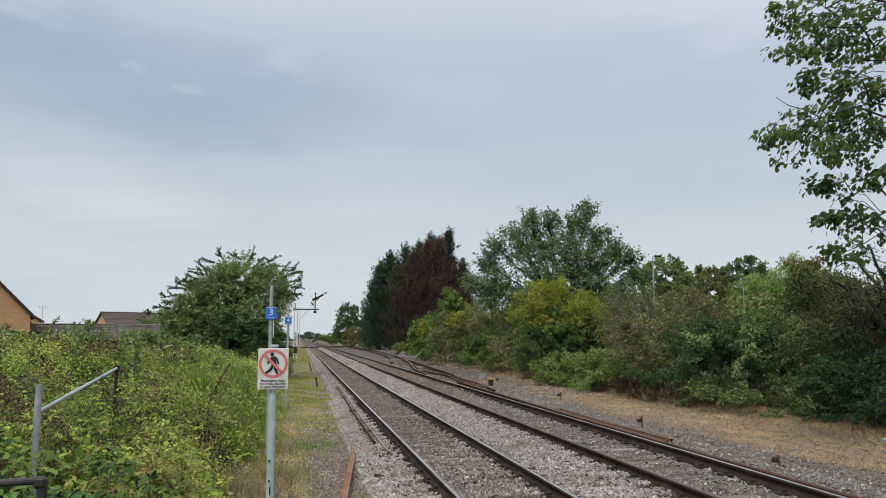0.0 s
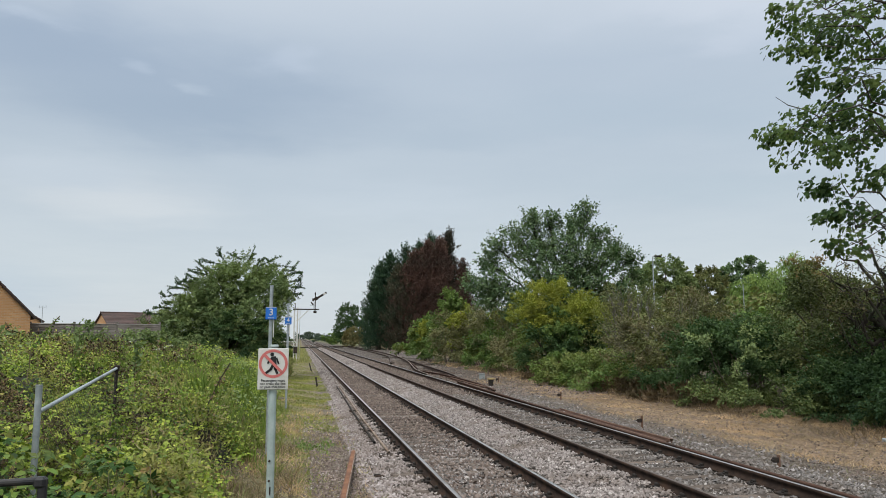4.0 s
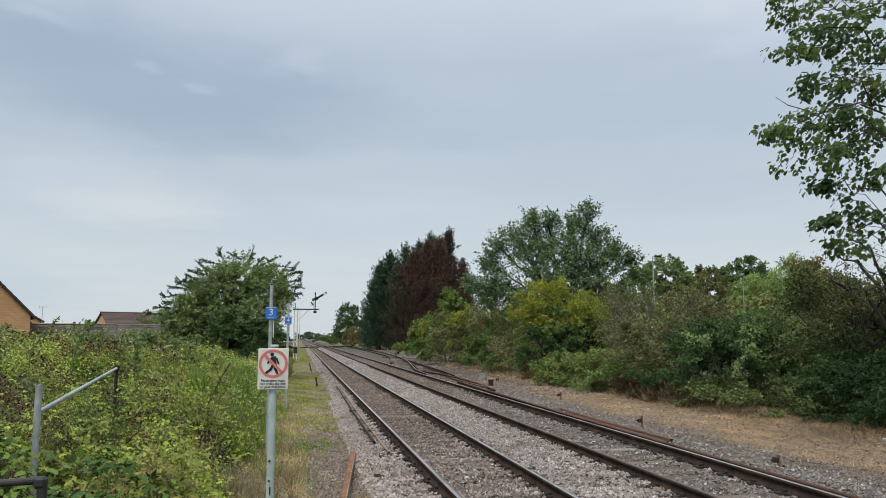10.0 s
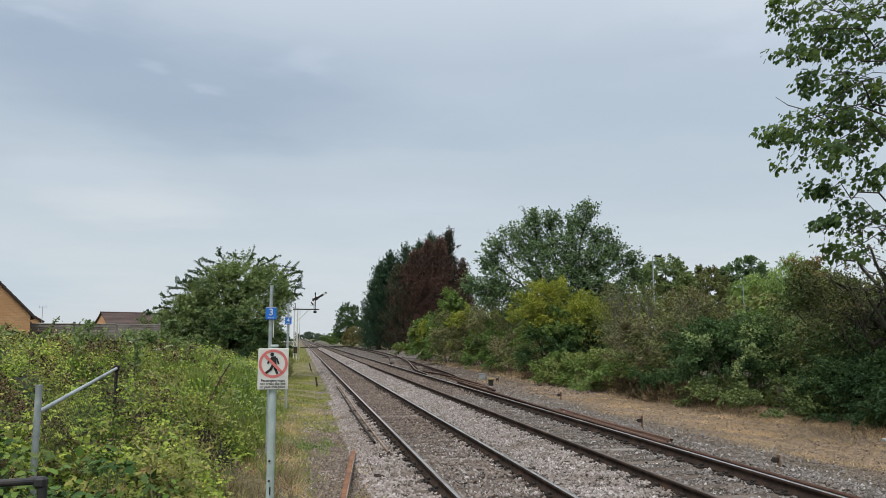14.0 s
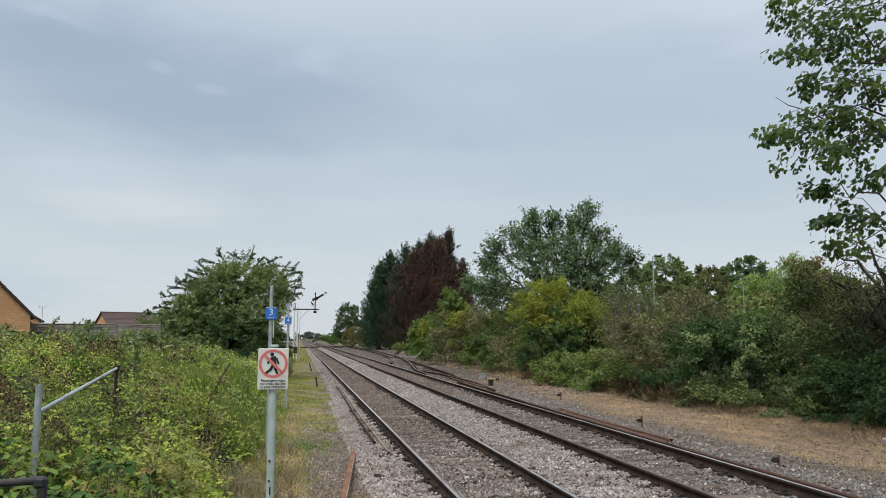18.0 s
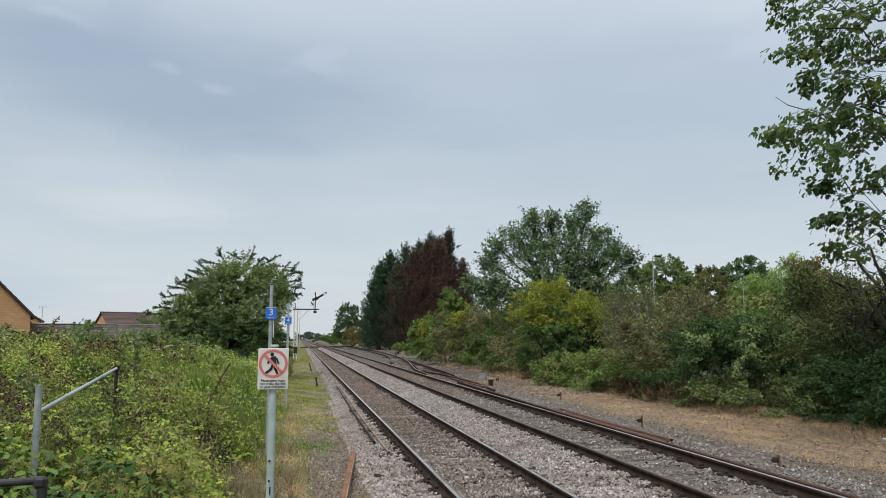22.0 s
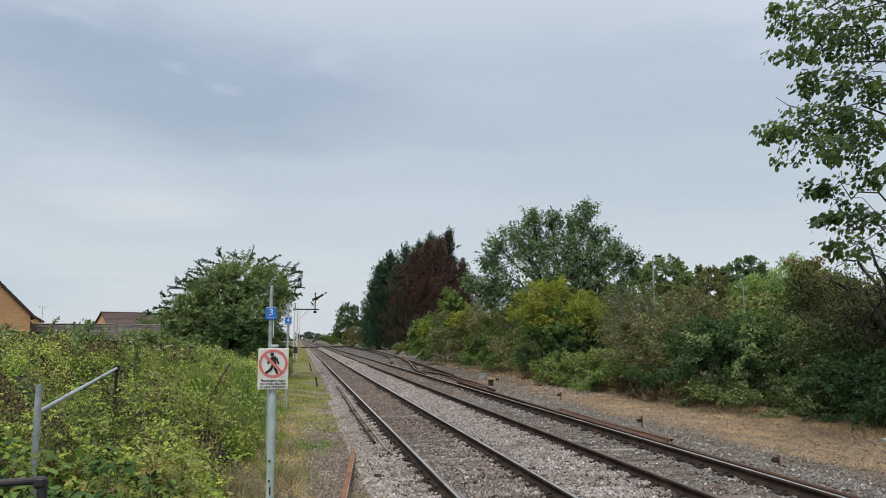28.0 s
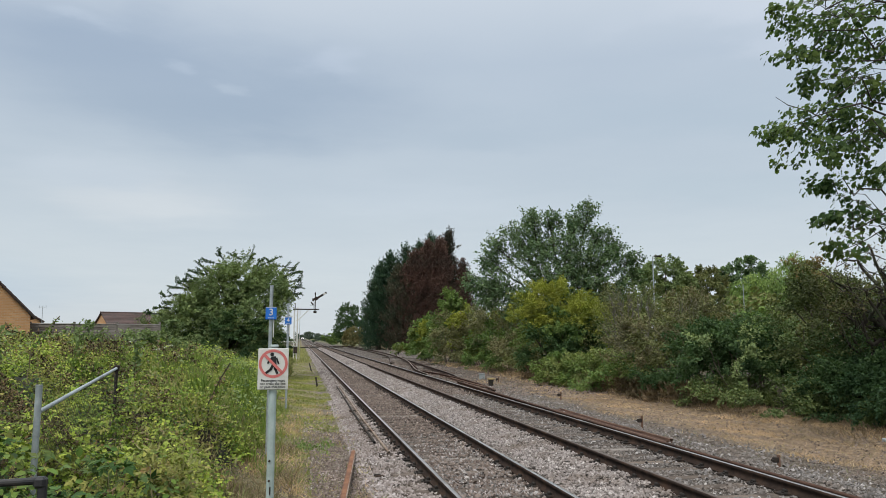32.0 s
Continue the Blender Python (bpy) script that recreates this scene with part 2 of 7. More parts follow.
M_POST = surface("pale_green_grey_paint", (0.33, 0.41, 0.39), (0.42, 0.49, 0.465), 9.0, (0.27, 0.32, 0.29), 4.0, 0.5, 0.0, 0.15, 40.0)
M_WHITE = surface("grubby_white_paint", (0.56, 0.55, 0.51), (0.66, 0.655, 0.61), 10.0, (0.44, 0.43, 0.38), 5.0, 0.45, 0.0, 0.1, 30.0)
M_REDSIGN = surface("faded_red_print", (0.52, 0.13, 0.12), (0.60, 0.19, 0.17), 14.0, None, 1, 0.45, 0.0, 0.05, 30.0)
M_BLACK = surface("black_print", (0.015, 0.015, 0.016), (0.03, 0.03, 0.03), 14.0, None, 1, 0.5, 0.0, 0.05, 30.0)
M_BLUE = surface("blue_enamel", (0.02, 0.14, 0.50), (0.03, 0.18, 0.58), 12.0, None, 1, 0.35, 0.0, 0.05, 30.0)
M_YELLOW = surface("faded_yellow_paint", (0.42, 0.33, 0.15), (0.32, 0.24, 0.10), 12.0, (0.2, 0.12, 0.05), 6.0, 0.6, 0.0, 0.2, 30.0)
M_BARK = surface("grey_brown_bark", (0.07, 0.055, 0.042), (0.14, 0.115, 0.09), 8.0, (0.09, 0.10, 0.06), 1.5, 0.9, 0, 0.8, 14.0, (3.0, 3.0, 0.6))
M_BARKDARK = surface("dark_damp_bark", (0.030, 0.025, 0.020), (0.062, 0.052, 0.042), 8.0, (0.05, 0.055, 0.035), 1.5, 0.9, 0, 0.6, 14.0)
M_RUSTDARK = surface("dark_brown_rust", (0.06, 0.035, 0.027), (0.105, 0.06, 0.043), 7.0, (0.045, 0.031, 0.025), 1.5, 0.95, 0.0, 0.5, 30.0, spec=0.1)
M_RAILBROWN = surface("brown_unworn_railhead", (0.085, 0.066, 0.055), (0.14, 0.11, 0.09), 5.0, None, 1.0, 0.6, 0.4, 0.2, 40.0)
M_BLACKPAINT = surface("chipped_black_paint", (0.018, 0.018, 0.019), (0.04, 0.04, 0.041), 10.0, (0.05, 0.045, 0.04), 5.0, 0.45, 0.1, 0.1, 40.0)
M_TWIG = surface("dead_grey_twigs", (0.12, 0.105, 0.09), (0.21, 0.19, 0.165), 8.0, None, 1.0, 0.9, 0, 0.3, 20.0)
M_BOARD = surface("silvered_fence_boards", (0.15, 0.132, 0.115), (0.24, 0.215, 0.19), 3.0, (0.09, 0.075, 0.06), 1.0, 0.95, 0, 0.4, 16.0, (0.5, 6.0, 6.0), 0.2)


def brick_material():
    m, n, l = node_set("buff_orange_brick")
    out, b = n.new("ShaderNodeOutputMaterial"), n.new("ShaderNodeBsdfPrincipled")
    co = n.new("ShaderNodeTexCoord").outputs["Object"]
    mp = n.new("ShaderNodeMapping")
    mp.inputs["Rotation"].default_value = (radians(-90), 0, 0)
    l.new(co, mp.inputs["Vector"])
    br = n.new("ShaderNodeTexBrick")
    br.inputs["Color1"].default_value, br.inputs["Color2"].default_value = (0.46, 0.235, 0.10, 1), (0.56, 0.31, 0.145, 1)
    br.inputs["Mortar"].default_value = (0.48, 0.36, 0.24, 1)
    br.inputs["Scale"].default_value = 1.0
    br.inputs["Brick Width"].default_value, br.inputs["Row Height"].default_value, br.inputs["Mortar Size"].default_value = 0.225, 0.075, 0.008
    l.new(mp.outputs[0], br.inputs["Vector"])
    col = mixc(n, l, spread(n, l, noise_out(n, l, co, 0.8, 5), 0.45, 0.8), br.outputs["Color"], (0.42, 0.23, 0.11))
    l.new(col, b.inputs["Base Color"])
    b.inputs["Roughness"].default_value = 0.9
    b.inputs["Specular IOR Level"].default_value = 0.15
    l.new(b.outputs[0], out.inputs["Surface"])
    return m


M_BRICK = brick_material()
M_TILE = surface("brown_roof_tiles", (0.075, 0.050, 0.044), (0.12, 0.080, 0.070), 7.0, (0.065, 0.055, 0.048), 1.0, 0.95, 0, 0.5, 18.0, None, 0.2)

L_BRAMBLE = foliage("bramble_leaves", [(0.077, 0.131, 0.019), (0.154, 0.237, 0.030), (0.269, 0.362, 0.052), (0.102, 0.169, 0.025), (0.384, 0.463, 0.081), (0.166, 0.250, 0.034), (0.461, 0.500, 0.114), (0.115, 0.188, 0.028)], (0.25, 0.19, 0.075), 0.8, 0.13, even=0.85, clump=1.3)
L_NETTLE = foliage("nettle_leaves", [(0.047, 0.100, 0.019), (0.080, 0.146, 0.027), (0.140, 0.221, 0.047), (0.066, 0.123, 0.022), (0.207, 0.283, 0.066)], (0.20, 0.19, 0.055), 0.7, 0.13, even=0.85, clump=1.3)
# darker than L_BRAMBLE: shade of the lower leaf layer is in the colour
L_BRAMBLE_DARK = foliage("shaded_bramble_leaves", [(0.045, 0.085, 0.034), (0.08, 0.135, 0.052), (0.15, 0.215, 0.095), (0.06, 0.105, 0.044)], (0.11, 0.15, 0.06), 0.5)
L_BRAMBLE_PALE = foliage("pale_tipped_bramble_leaves", [(0.065, 0.101, 0.034), (0.112, 0.160, 0.058), (0.215, 0.252, 0.109), (0.086, 0.126, 0.041)], (0.14, 0.18, 0.075), 0.5, even=0.95, clump=1.4)
# lowered greens: shade under the sycamore is put into the leaf colour
L_MOUND_SHADED = foliage("dark_green_mound_leaves_with_shade", [(0.03, 0.066, 0.028), (0.05, 0.095, 0.042), (0.09, 0.15, 0.068), (0.036, 0.075, 0.032)], (0.05, 0.095, 0.036), 0.5, 0.2, even=0.8)
L_RANK = foliage("rank_green_growth", [(0.125, 0.175, 0.056), (0.200, 0.250, 0.081), (0.312, 0.350, 0.138), (0.150, 0.200, 0.062)], (0.17, 0.18, 0.075), 0.7, even=0.9)
L_THORN = foliage("dull_thorn_leaves", [(0.054, 0.076, 0.031), (0.087, 0.112, 0.045), (0.129, 0.151, 0.063), (0.063, 0.087, 0.036)], (0.085, 0.078, 0.038), 0.4)
L_DEEP = foliage("deep_green_bramble_leaves", [(0.024, 0.059, 0.016), (0.043, 0.095, 0.025), (0.086, 0.158, 0.045), (0.031, 0.072, 0.020), (0.137, 0.216, 0.068)], (0.11, 0.13, 0.04), 0.8, 0.12, even=0.9, clump=1.6)
L_SCRUB = foliage("pale_olive_scrub", [(0.11, 0.12, 0.055), (0.16, 0.165, 0.08), (0.23, 0.22, 0.12), (0.13, 0.13, 0.06)], (0.19, 0.17, 0.09), 0.6, even=0.8)
L_SEED = foliage("brown_seed_heads", [(0.022, 0.018, 0.012), (0.045, 0.034, 0.02), (0.016, 0.014, 0.010), (0.08, 0.058, 0.03)], None, 1, 0.08)
L_HAW = foliage("hawthorn_leaves", [(0.106, 0.153, 0.063), (0.174, 0.238, 0.094), (0.261, 0.323, 0.139), (0.130, 0.189, 0.077)], (0.18, 0.215, 0.085), 0.35)
L_ASH = foliage("ash_leaves", [(0.055, 0.104, 0.052), (0.099, 0.165, 0.079), (0.219, 0.292, 0.161), (0.071, 0.131, 0.059)], (0.11, 0.165, 0.07), 0.4, even=0.9)
L_SYC = foliage("sycamore_leaves", [(0.027, 0.062, 0.028), (0.050, 0.097, 0.040), (0.078, 0.132, 0.049), (0.138, 0.193, 0.070), (0.037, 0.079, 0.040)], (0.14, 0.19, 0.05), 0.8, 0.45)
L_YEL = foliage("yellow_green_leaves", [(0.170, 0.201, 0.036), (0.254, 0.276, 0.051), (0.360, 0.366, 0.080), (0.127, 0.164, 0.034)], (0.25, 0.245, 0.05), 0.5, 0.3, even=0.75)
L_MID = foliage("mid_green_leaves", [(0.071, 0.124, 0.035), (0.124, 0.201, 0.059), (0.206, 0.277, 0.088), (0.094, 0.159, 0.047)], (0.18, 0.195, 0.06), 0.5)
L_OLIVE = foliage("olive_leaves", [(0.099, 0.119, 0.047), (0.159, 0.178, 0.066), (0.218, 0.231, 0.099), (0.119, 0.132, 0.059)], (0.125, 0.115, 0.055), 0.45)
L_BROWN = foliage("browning_leaves", [(0.119, 0.104, 0.061), (0.173, 0.149, 0.087), (0.107, 0.136, 0.061), (0.197, 0.169, 0.107)], (0.08, 0.105, 0.042), 0.35)
# own dark green of elder and hedge; also shade painted low in the hawthorn
L_DARK = foliage("dark_leaves_and_leaf_shade", [(0.035, 0.070, 0.030), (0.057, 0.106, 0.043), (0.106, 0.163, 0.073), (0.040, 0.083, 0.033)], (0.055, 0.09, 0.032), 0.5, 0.25, 0.65)
L_WILLOW = foliage("willow_leaves", [(0.115, 0.186, 0.046), (0.180, 0.260, 0.072), (0.244, 0.323, 0.106), (0.129, 0.212, 0.066)], None, 1)
L_CONIFER = foliage("cypress_sprays", [(0.027, 0.060, 0.040), (0.047, 0.090, 0.057), (0.072, 0.120, 0.074)], (0.07, 0.09, 0.05), 0.3, 0.15)
L_DEADCON = foliage("dead_cypress_sprays", [(0.085, 0.050, 0.044), (0.115, 0.066, 0.057), (0.145, 0.085, 0.074), (0.090, 0.061, 0.052)], (0.085, 0.075, 0.062), 0.22, 0.1, clump=0.45)
L_HALFCON = foliage("browning_cypress_sprays", [(0.06, 0.06, 0.042), (0.09, 0.074, 0.055), (0.07, 0.085, 0.055)], (0.05, 0.085, 0.055), 0.3, 0.1, clump=0.55)
L_DARKCON = foliage("dull_cypress_sprays", [(0.045, 0.05, 0.042), (0.07, 0.06, 0.05), (0.05, 0.068, 0.05)], (0.085, 0.055, 0.045), 0.22, 0.1, clump=0.55)
L_GRASS = foliage("verge_grass", [(0.20, 0.23, 0.065), (0.29, 0.30, 0.10), (0.37, 0.345, 0.155), (0.15, 0.20, 0.055)], (0.33, 0.29, 0.15), 0.7)
L_TALLGRASS = foliage("tall_grass", [(0.089, 0.149, 0.027), (0.144, 0.217, 0.041), (0.211, 0.275, 0.063), (0.111, 0.183, 0.036)], (0.20, 0.20, 0.08), 0.6)
L_STRAW = foliage("dry_straw_grass", [(0.394, 0.268, 0.166), (0.571, 0.405, 0.259), (0.724, 0.548, 0.379), (0.280, 0.193, 0.127)], (0.17, 0.125, 0.08), 0.55, even=0.9)
L_MOSS = foliage("mossy_turf", [(0.206, 0.239, 0.060), (0.294, 0.313, 0.085), (0.372, 0.366, 0.125), (0.157, 0.207, 0.050)], (0.17, 0.20, 0.06), 0.6, even=0.9)
L_DOCK = foliage("brown_dead_stems", [(0.14, 0.092, 0.058), (0.23, 0.165, 0.105), (0.09, 0.066, 0.046), (0.30, 0.23, 0.155)], (0.13, 0.11, 0.06), 0.6, even=0.9)
L_BRACKEN = foliage("brown_withered_leaves", [(0.14, 0.095, 0.042), (0.20, 0.14, 0.06), (0.17, 0.14, 0.055), (0.25, 0.18, 0.085)], None, 1)
# pale blue-grey base: distance haze is painted into the leaf colour
L_FAR = foliage("haze_tinted_far_leaves", [(0.085, 0.12, 0.10), (0.11, 0.145, 0.12), (0.13, 0.165, 0.135)], None, 1)
L_FARTAN = foliage("distant_tan_leaves", [(0.169, 0.153, 0.071), (0.233, 0.206, 0.101), (0.130, 0.133, 0.059)], None, 1)


# ---- mesh helpers ----
RNG = np.random.default_rng(7)


def np_mesh(name, V, F, mats, index=None):
    """A mesh of equal-sided faces out of arrays."""
    V, F = np.asarray(V, np.float32), np.asarray(F, np.int32)
    k = F.shape[1]
    me = bpy.data.meshes.new(name)
    me.vertices.add(len(V))
    me.vertices.foreach_set("co", V.ravel())
    me.loops.add(F.size)
    me.loops.foreach_set("vertex_index", F.ravel())
    me.polygons.add(len(F))
    me.polygons.foreach_set("loop_start", np.arange(0, F.size, k, dtype=np.int32))
    me.polygons.foreach_set("loop_total", np.full(len(F), k, np.int32))
    for mt in (mats if isinstance(mats, (list, tuple)) else [mats]):
        me.materials.append(mt)
    if index is not None:
        me.polygons.foreach_set("material_index", np.asarray(index, np.int32))
    me.update(calc_edges=True)
    return me


class Geo:
    """Collects triangles."""

    def __init__(self):
        self.V, self.F, self.n = [], [], 0

    def add(self, V, F):
        self.V.append(np.asarray(V, np.float32))
        self.F.append(np.asarray(F, np.int32) + self.n)
        self.n += len(V)
        return self

    def mesh(self, name, mat):
        return np_mesh(name, np.concatenate(self.V), np.concatenate(self.F), mat)


def part(name, data, material, parent, label=""):
    """Links a bmesh, a Geo or a mesh as one mesh object under a thing or a part."""
    if isinstance(data, Geo):
        me = data.mesh(name, material)
    elif isinstance(data, bmesh.types.BMesh):
        me = bpy.data.meshes.new(name)
        data.to_mesh(me)
        data.free()
        me.materials.append(material)
    else:
        me = data
    ob = new(name, me)
    ob.parent = parent
    if label:
        ob["label"] = label
    return ob


def thing(name, label, category, at=(0, 0, 0), rz=0.0, group="", kind=""):
    ob = new(name)
    ob.empty_display_size = 0.1
    ob.matrix_basis = pose(*at, 0, 0, rz)
    return tagged(ob, label, category, group, kind)


def box(bm, cx, cy, cz, sx, sy, sz, rot=None, bevel=0.0):
    """A box in a bmesh, by centre and full sizes."""
    m = Matrix.Translation((cx, cy, cz)) @ (rot.to_4x4() if rot else Matrix()) @ Matrix.Diagonal((sx, sy, sz, 1))
    r = bmesh.ops.create_cube(bm, size=1.0, matrix=m)
    if bevel:
        es = list({e for v in r["verts"] for e in v.link_edges})
        bmesh.ops.bevel(bm, geom=es, offset=bevel, segments=1, affect="EDGES")
    return bm


def cyl(bm, a, b, r1, r2=None, sides=12):
    a, b = Vector(a), Vector(b)
    d = b - a
    m = Matrix.Translation((a + b) / 2) @ d.to_track_quat("Z", "Y").to_matrix().to_4x4()
    bmesh.ops.create_cone(bm, cap_ends=True, segments=sides, radius1=r1, radius2=r1 if r2 is None else r2, depth=d.length, matrix=m)
    return bm


def B():
    return bmesh.new()


def prism(bm, outline, y0, y1, to=lambda x, y, z: (x, y, z)):
    """Extrudes an outline of (x, z) from y0 to y1."""
    a = [bm.verts.new(to(x, y0, z)) for x, z in outline]
    b = [bm.verts.new(to(x, y1, z)) for x, z in outline]
    n = len(outline)
    for i in range(n):
        j = (i + 1) % n
        bm.faces.new((a[i], a[j], b[j], b[i]))
    bm.faces.new(a[::-1])
    bm.faces.new(b)
    bmesh.ops.recalc_face_normals(bm, faces=bm.faces)
    return bm


def unit(a):
    return a / np.maximum(np.linalg.norm(a, axis=-1, keepdims=True), 1e-9)


def tube(points, radii, sides=5):
    """A tapered tube along a polyline, as arrays."""
    P, R = np.asarray(points, float), np.asarray(radii, float)
    T = unit(np.gradient(P, axis=0))
    ref = np.where(np.abs(T[:, 2:3]) > 0.9, np.array([[1.0, 0, 0]]), np.array([[0, 0, 1.0]]))
    X = unit(np.cross(T, ref))
    Y = np.cross(T, X)
    a = np.arange(sides) * 2 * math.pi / sides
    V = (P[:, None] + R[:, None, None] * (np.cos(a)[None, :, None] * X[:, None] + np.sin(a)[None, :, None] * Y[:, None])).reshape(-1, 3)
    F = []
    for i in range(len(P) - 1):
        for j in range(sides):
            p, q = i * sides + j, i * sides + (j + 1) % sides
            F += [(p, q, q + sides), (p, q + sides, p + sides)]
    return V, np.array(F)


def limb(a, b, r1, r2, rng, bend=0.12, n=5, sides=5):
    """A crooked tapered limb from a to b."""
    a, b = np.asarray(a, float), np.asarray(b, float)
    t = np.linspace(0, 1, n)[:, None]
    L = np.linalg.norm(b - a)
    P = a + (b - a) * t + rng.normal(0, bend * L / 3, (n, 3)) * np.sin(t * math.pi) + np.array([[0, 0, 0.15 * L * bend / 0.12]]) * np.sin(t * math.pi) * 0.5
    return tube(P, r1 + (r2 - r1) * t[:, 0], sides)


# leaf shapes: side, along, lift
KITE = (np.array([(0, 0, 0), (-0.34, 0.45, 0.10), (0, 1, 0), (0.34, 0.45, 0.10)]), np.array([(0, 2, 1), (0, 3, 2)]))
OVAL = (np.array([(0, 0, 0), (-0.30, 0.28, 0.08), (-0.26, 0.68, 0.06), (0, 1, -0.06), (0.26, 0.68, 0.06), (0.30, 0.28, 0.08)]),
        np.array([(0, 3, 2), (0, 2, 1), (0, 4, 3), (0, 5, 4)]))
_rim = [(0, 0, 0), (-0.26, 0.0, 0.04), (-0.50, 0.18, -0.04), (-0.39, 0.40, 0.05), (-0.47, 0.72, -0.08), (-0.25, 0.70, 0.04), (0, 0.98, -0.14)]
_rim += [(-x, y, z) for x, y, z in _rim[-2:0:-1]]
PALM = (np.array([(0, 0.35, 0.03)] + _rim), np.array([(0, i + 1, (i + 1) % 12 + 1) for i in range(12)]))
TRIPLE = (np.array([(0, 0, 0), (-0.24, 0.42, 0.06), (0, 1, -0.05), (0.24, 0.42, 0.06), (-0.30, 0.05, 0.05), (-0.66, 0.38, -0.04), (-0.28, 0.36, 0.06),
                    (0.30, 0.05, 0.05), (0.66, 0.38, -0.04), (0.28, 0.36, 0.06)]),
          np.array([(0, 2, 1), (0, 3, 2), (0, 6, 5), (0, 5, 4), (0, 8, 9), (0, 7, 8)]))
BLADE = (np.array([(-0.022, 0, 0), (0.022, 0, 0), (0.016, 0.55, 0.03), (0.0, 1, 0.14), (-0.016, 0.55, 0.03)]), np.array([(0, 1, 2), (0, 2, 4), (4, 2, 3)]))


TUFT = (np.array([(-0.06, 0, 0), (0.06, 0, 0), (0.05, 0.5, 0.06), (-0.02, 1, 0.24)]), np.array([(0, 1, 2), (0, 2, 3)]))
NEEDLE = (np.array([(0, 0, 0), (-0.15, 0.55, 0.04), (0, 1, -0.06), (0.15, 0.45, 0.04)]), np.array([(0, 2, 1), (0, 3, 2)]))


def leaves(shape, P, D, N, S):
    """Leaf shapes at P, pointing along D, facing N, of size S."""
    T, F = shape
    Y = unit(D)
    Z = unit(N - (N * Y).sum(1, keepdims=True) * Y)
    X = np.cross(Y, Z)
    S = np.broadcast_to(np.asarray(S, float), (len(P),))[:, None, None]
    V = P[:, None] + S * (T[None, :, 0:1] * X[:, None] + T[None, :, 1:2] * Y[:, None] + T[None, :, 2:3] * Z[:, None])
    k = len(T)
    return V.reshape(-1, 3), (F[None] + (np.arange(len(P)) * k)[:, None, None]).reshape(-1, 3)


def crown_points(blobs, clusters, per, spread_m, rng, inner=0.55, flat=0.7, low=-0.5, clump=7, arch=0.35):
    """Leaf places on sprays that grow out of ellipsoids (x, y, z, rx, ry, rz): places, outward ways, spray roots."""
    W = np.array([(b[3] * b[4] + b[3] * b[5] + b[4] * b[5]) for b in blobs])
    heads = max(6, int(clusters / clump))
    u = unit(rng.normal(0, 1, (heads * 4, 3)))
    u = u[u[:, 2] > low]
    u = np.concatenate([u, u, u, u])[:heads]
    rad = (inner + (1.0 - inner) * rng.random(heads) ** 0.45) * rng.normal(1.0, 0.07, heads)
    own = rng.integers(0, heads, clusters)
    idx = rng.choice(len(blobs), heads, p=W / W.sum())[own]
    Bl = np.array(blobs)[idx]
    u = unit(u[own] + rng.normal(0, 0.115, (clusters, 3)))
    C = Bl[:, :3] + u * Bl[:, 3:] * (rad[own] + rng.normal(0, 0.07, clusters))[:, None]
    way = unit(u * 0.9 + rng.normal(0, 0.45, (clusters, 3)) + np.array([0, 0, arch]))
    L = spread_m * rng.uniform(1.4, 3.0, clusters)
    t = rng.uniform(-0.45, 1.0, (clusters, per))
    thin = (1.1 - 0.75 * np.abs(t))[..., None]
    P = C[:, None] + way[:, None] * (t * L[:, None])[..., None] + rng.normal(0, 0.42, (clusters, per, 3)) * spread_m * thin * np.array([1, 1, flat])
    P[..., 2] -= (np.maximum(t, 0) ** 2) * (L * 0.28)[:, None]
    O = np.repeat(unit(u * 0.6 + way * 0.7), per, 0)
    return P.reshape(-1, 3), O, C


def leaf_geo(geo, shape, P, O, size, rng, droop=0.3, loose=0.8):
    n = len(P)
    D = O * 0.6 + rng.normal(0, loose, (n, 3)) * 0.6 + np.array([0, 0, -droop])
    N = O * 0.75 + rng.normal(0, 0.5, (n, 3)) + np.array([0, 0, 0.6])
    geo.add(*leaves(shape, P, D, N, size * rng.uniform(0.65, 1.25, n)))
    return geo


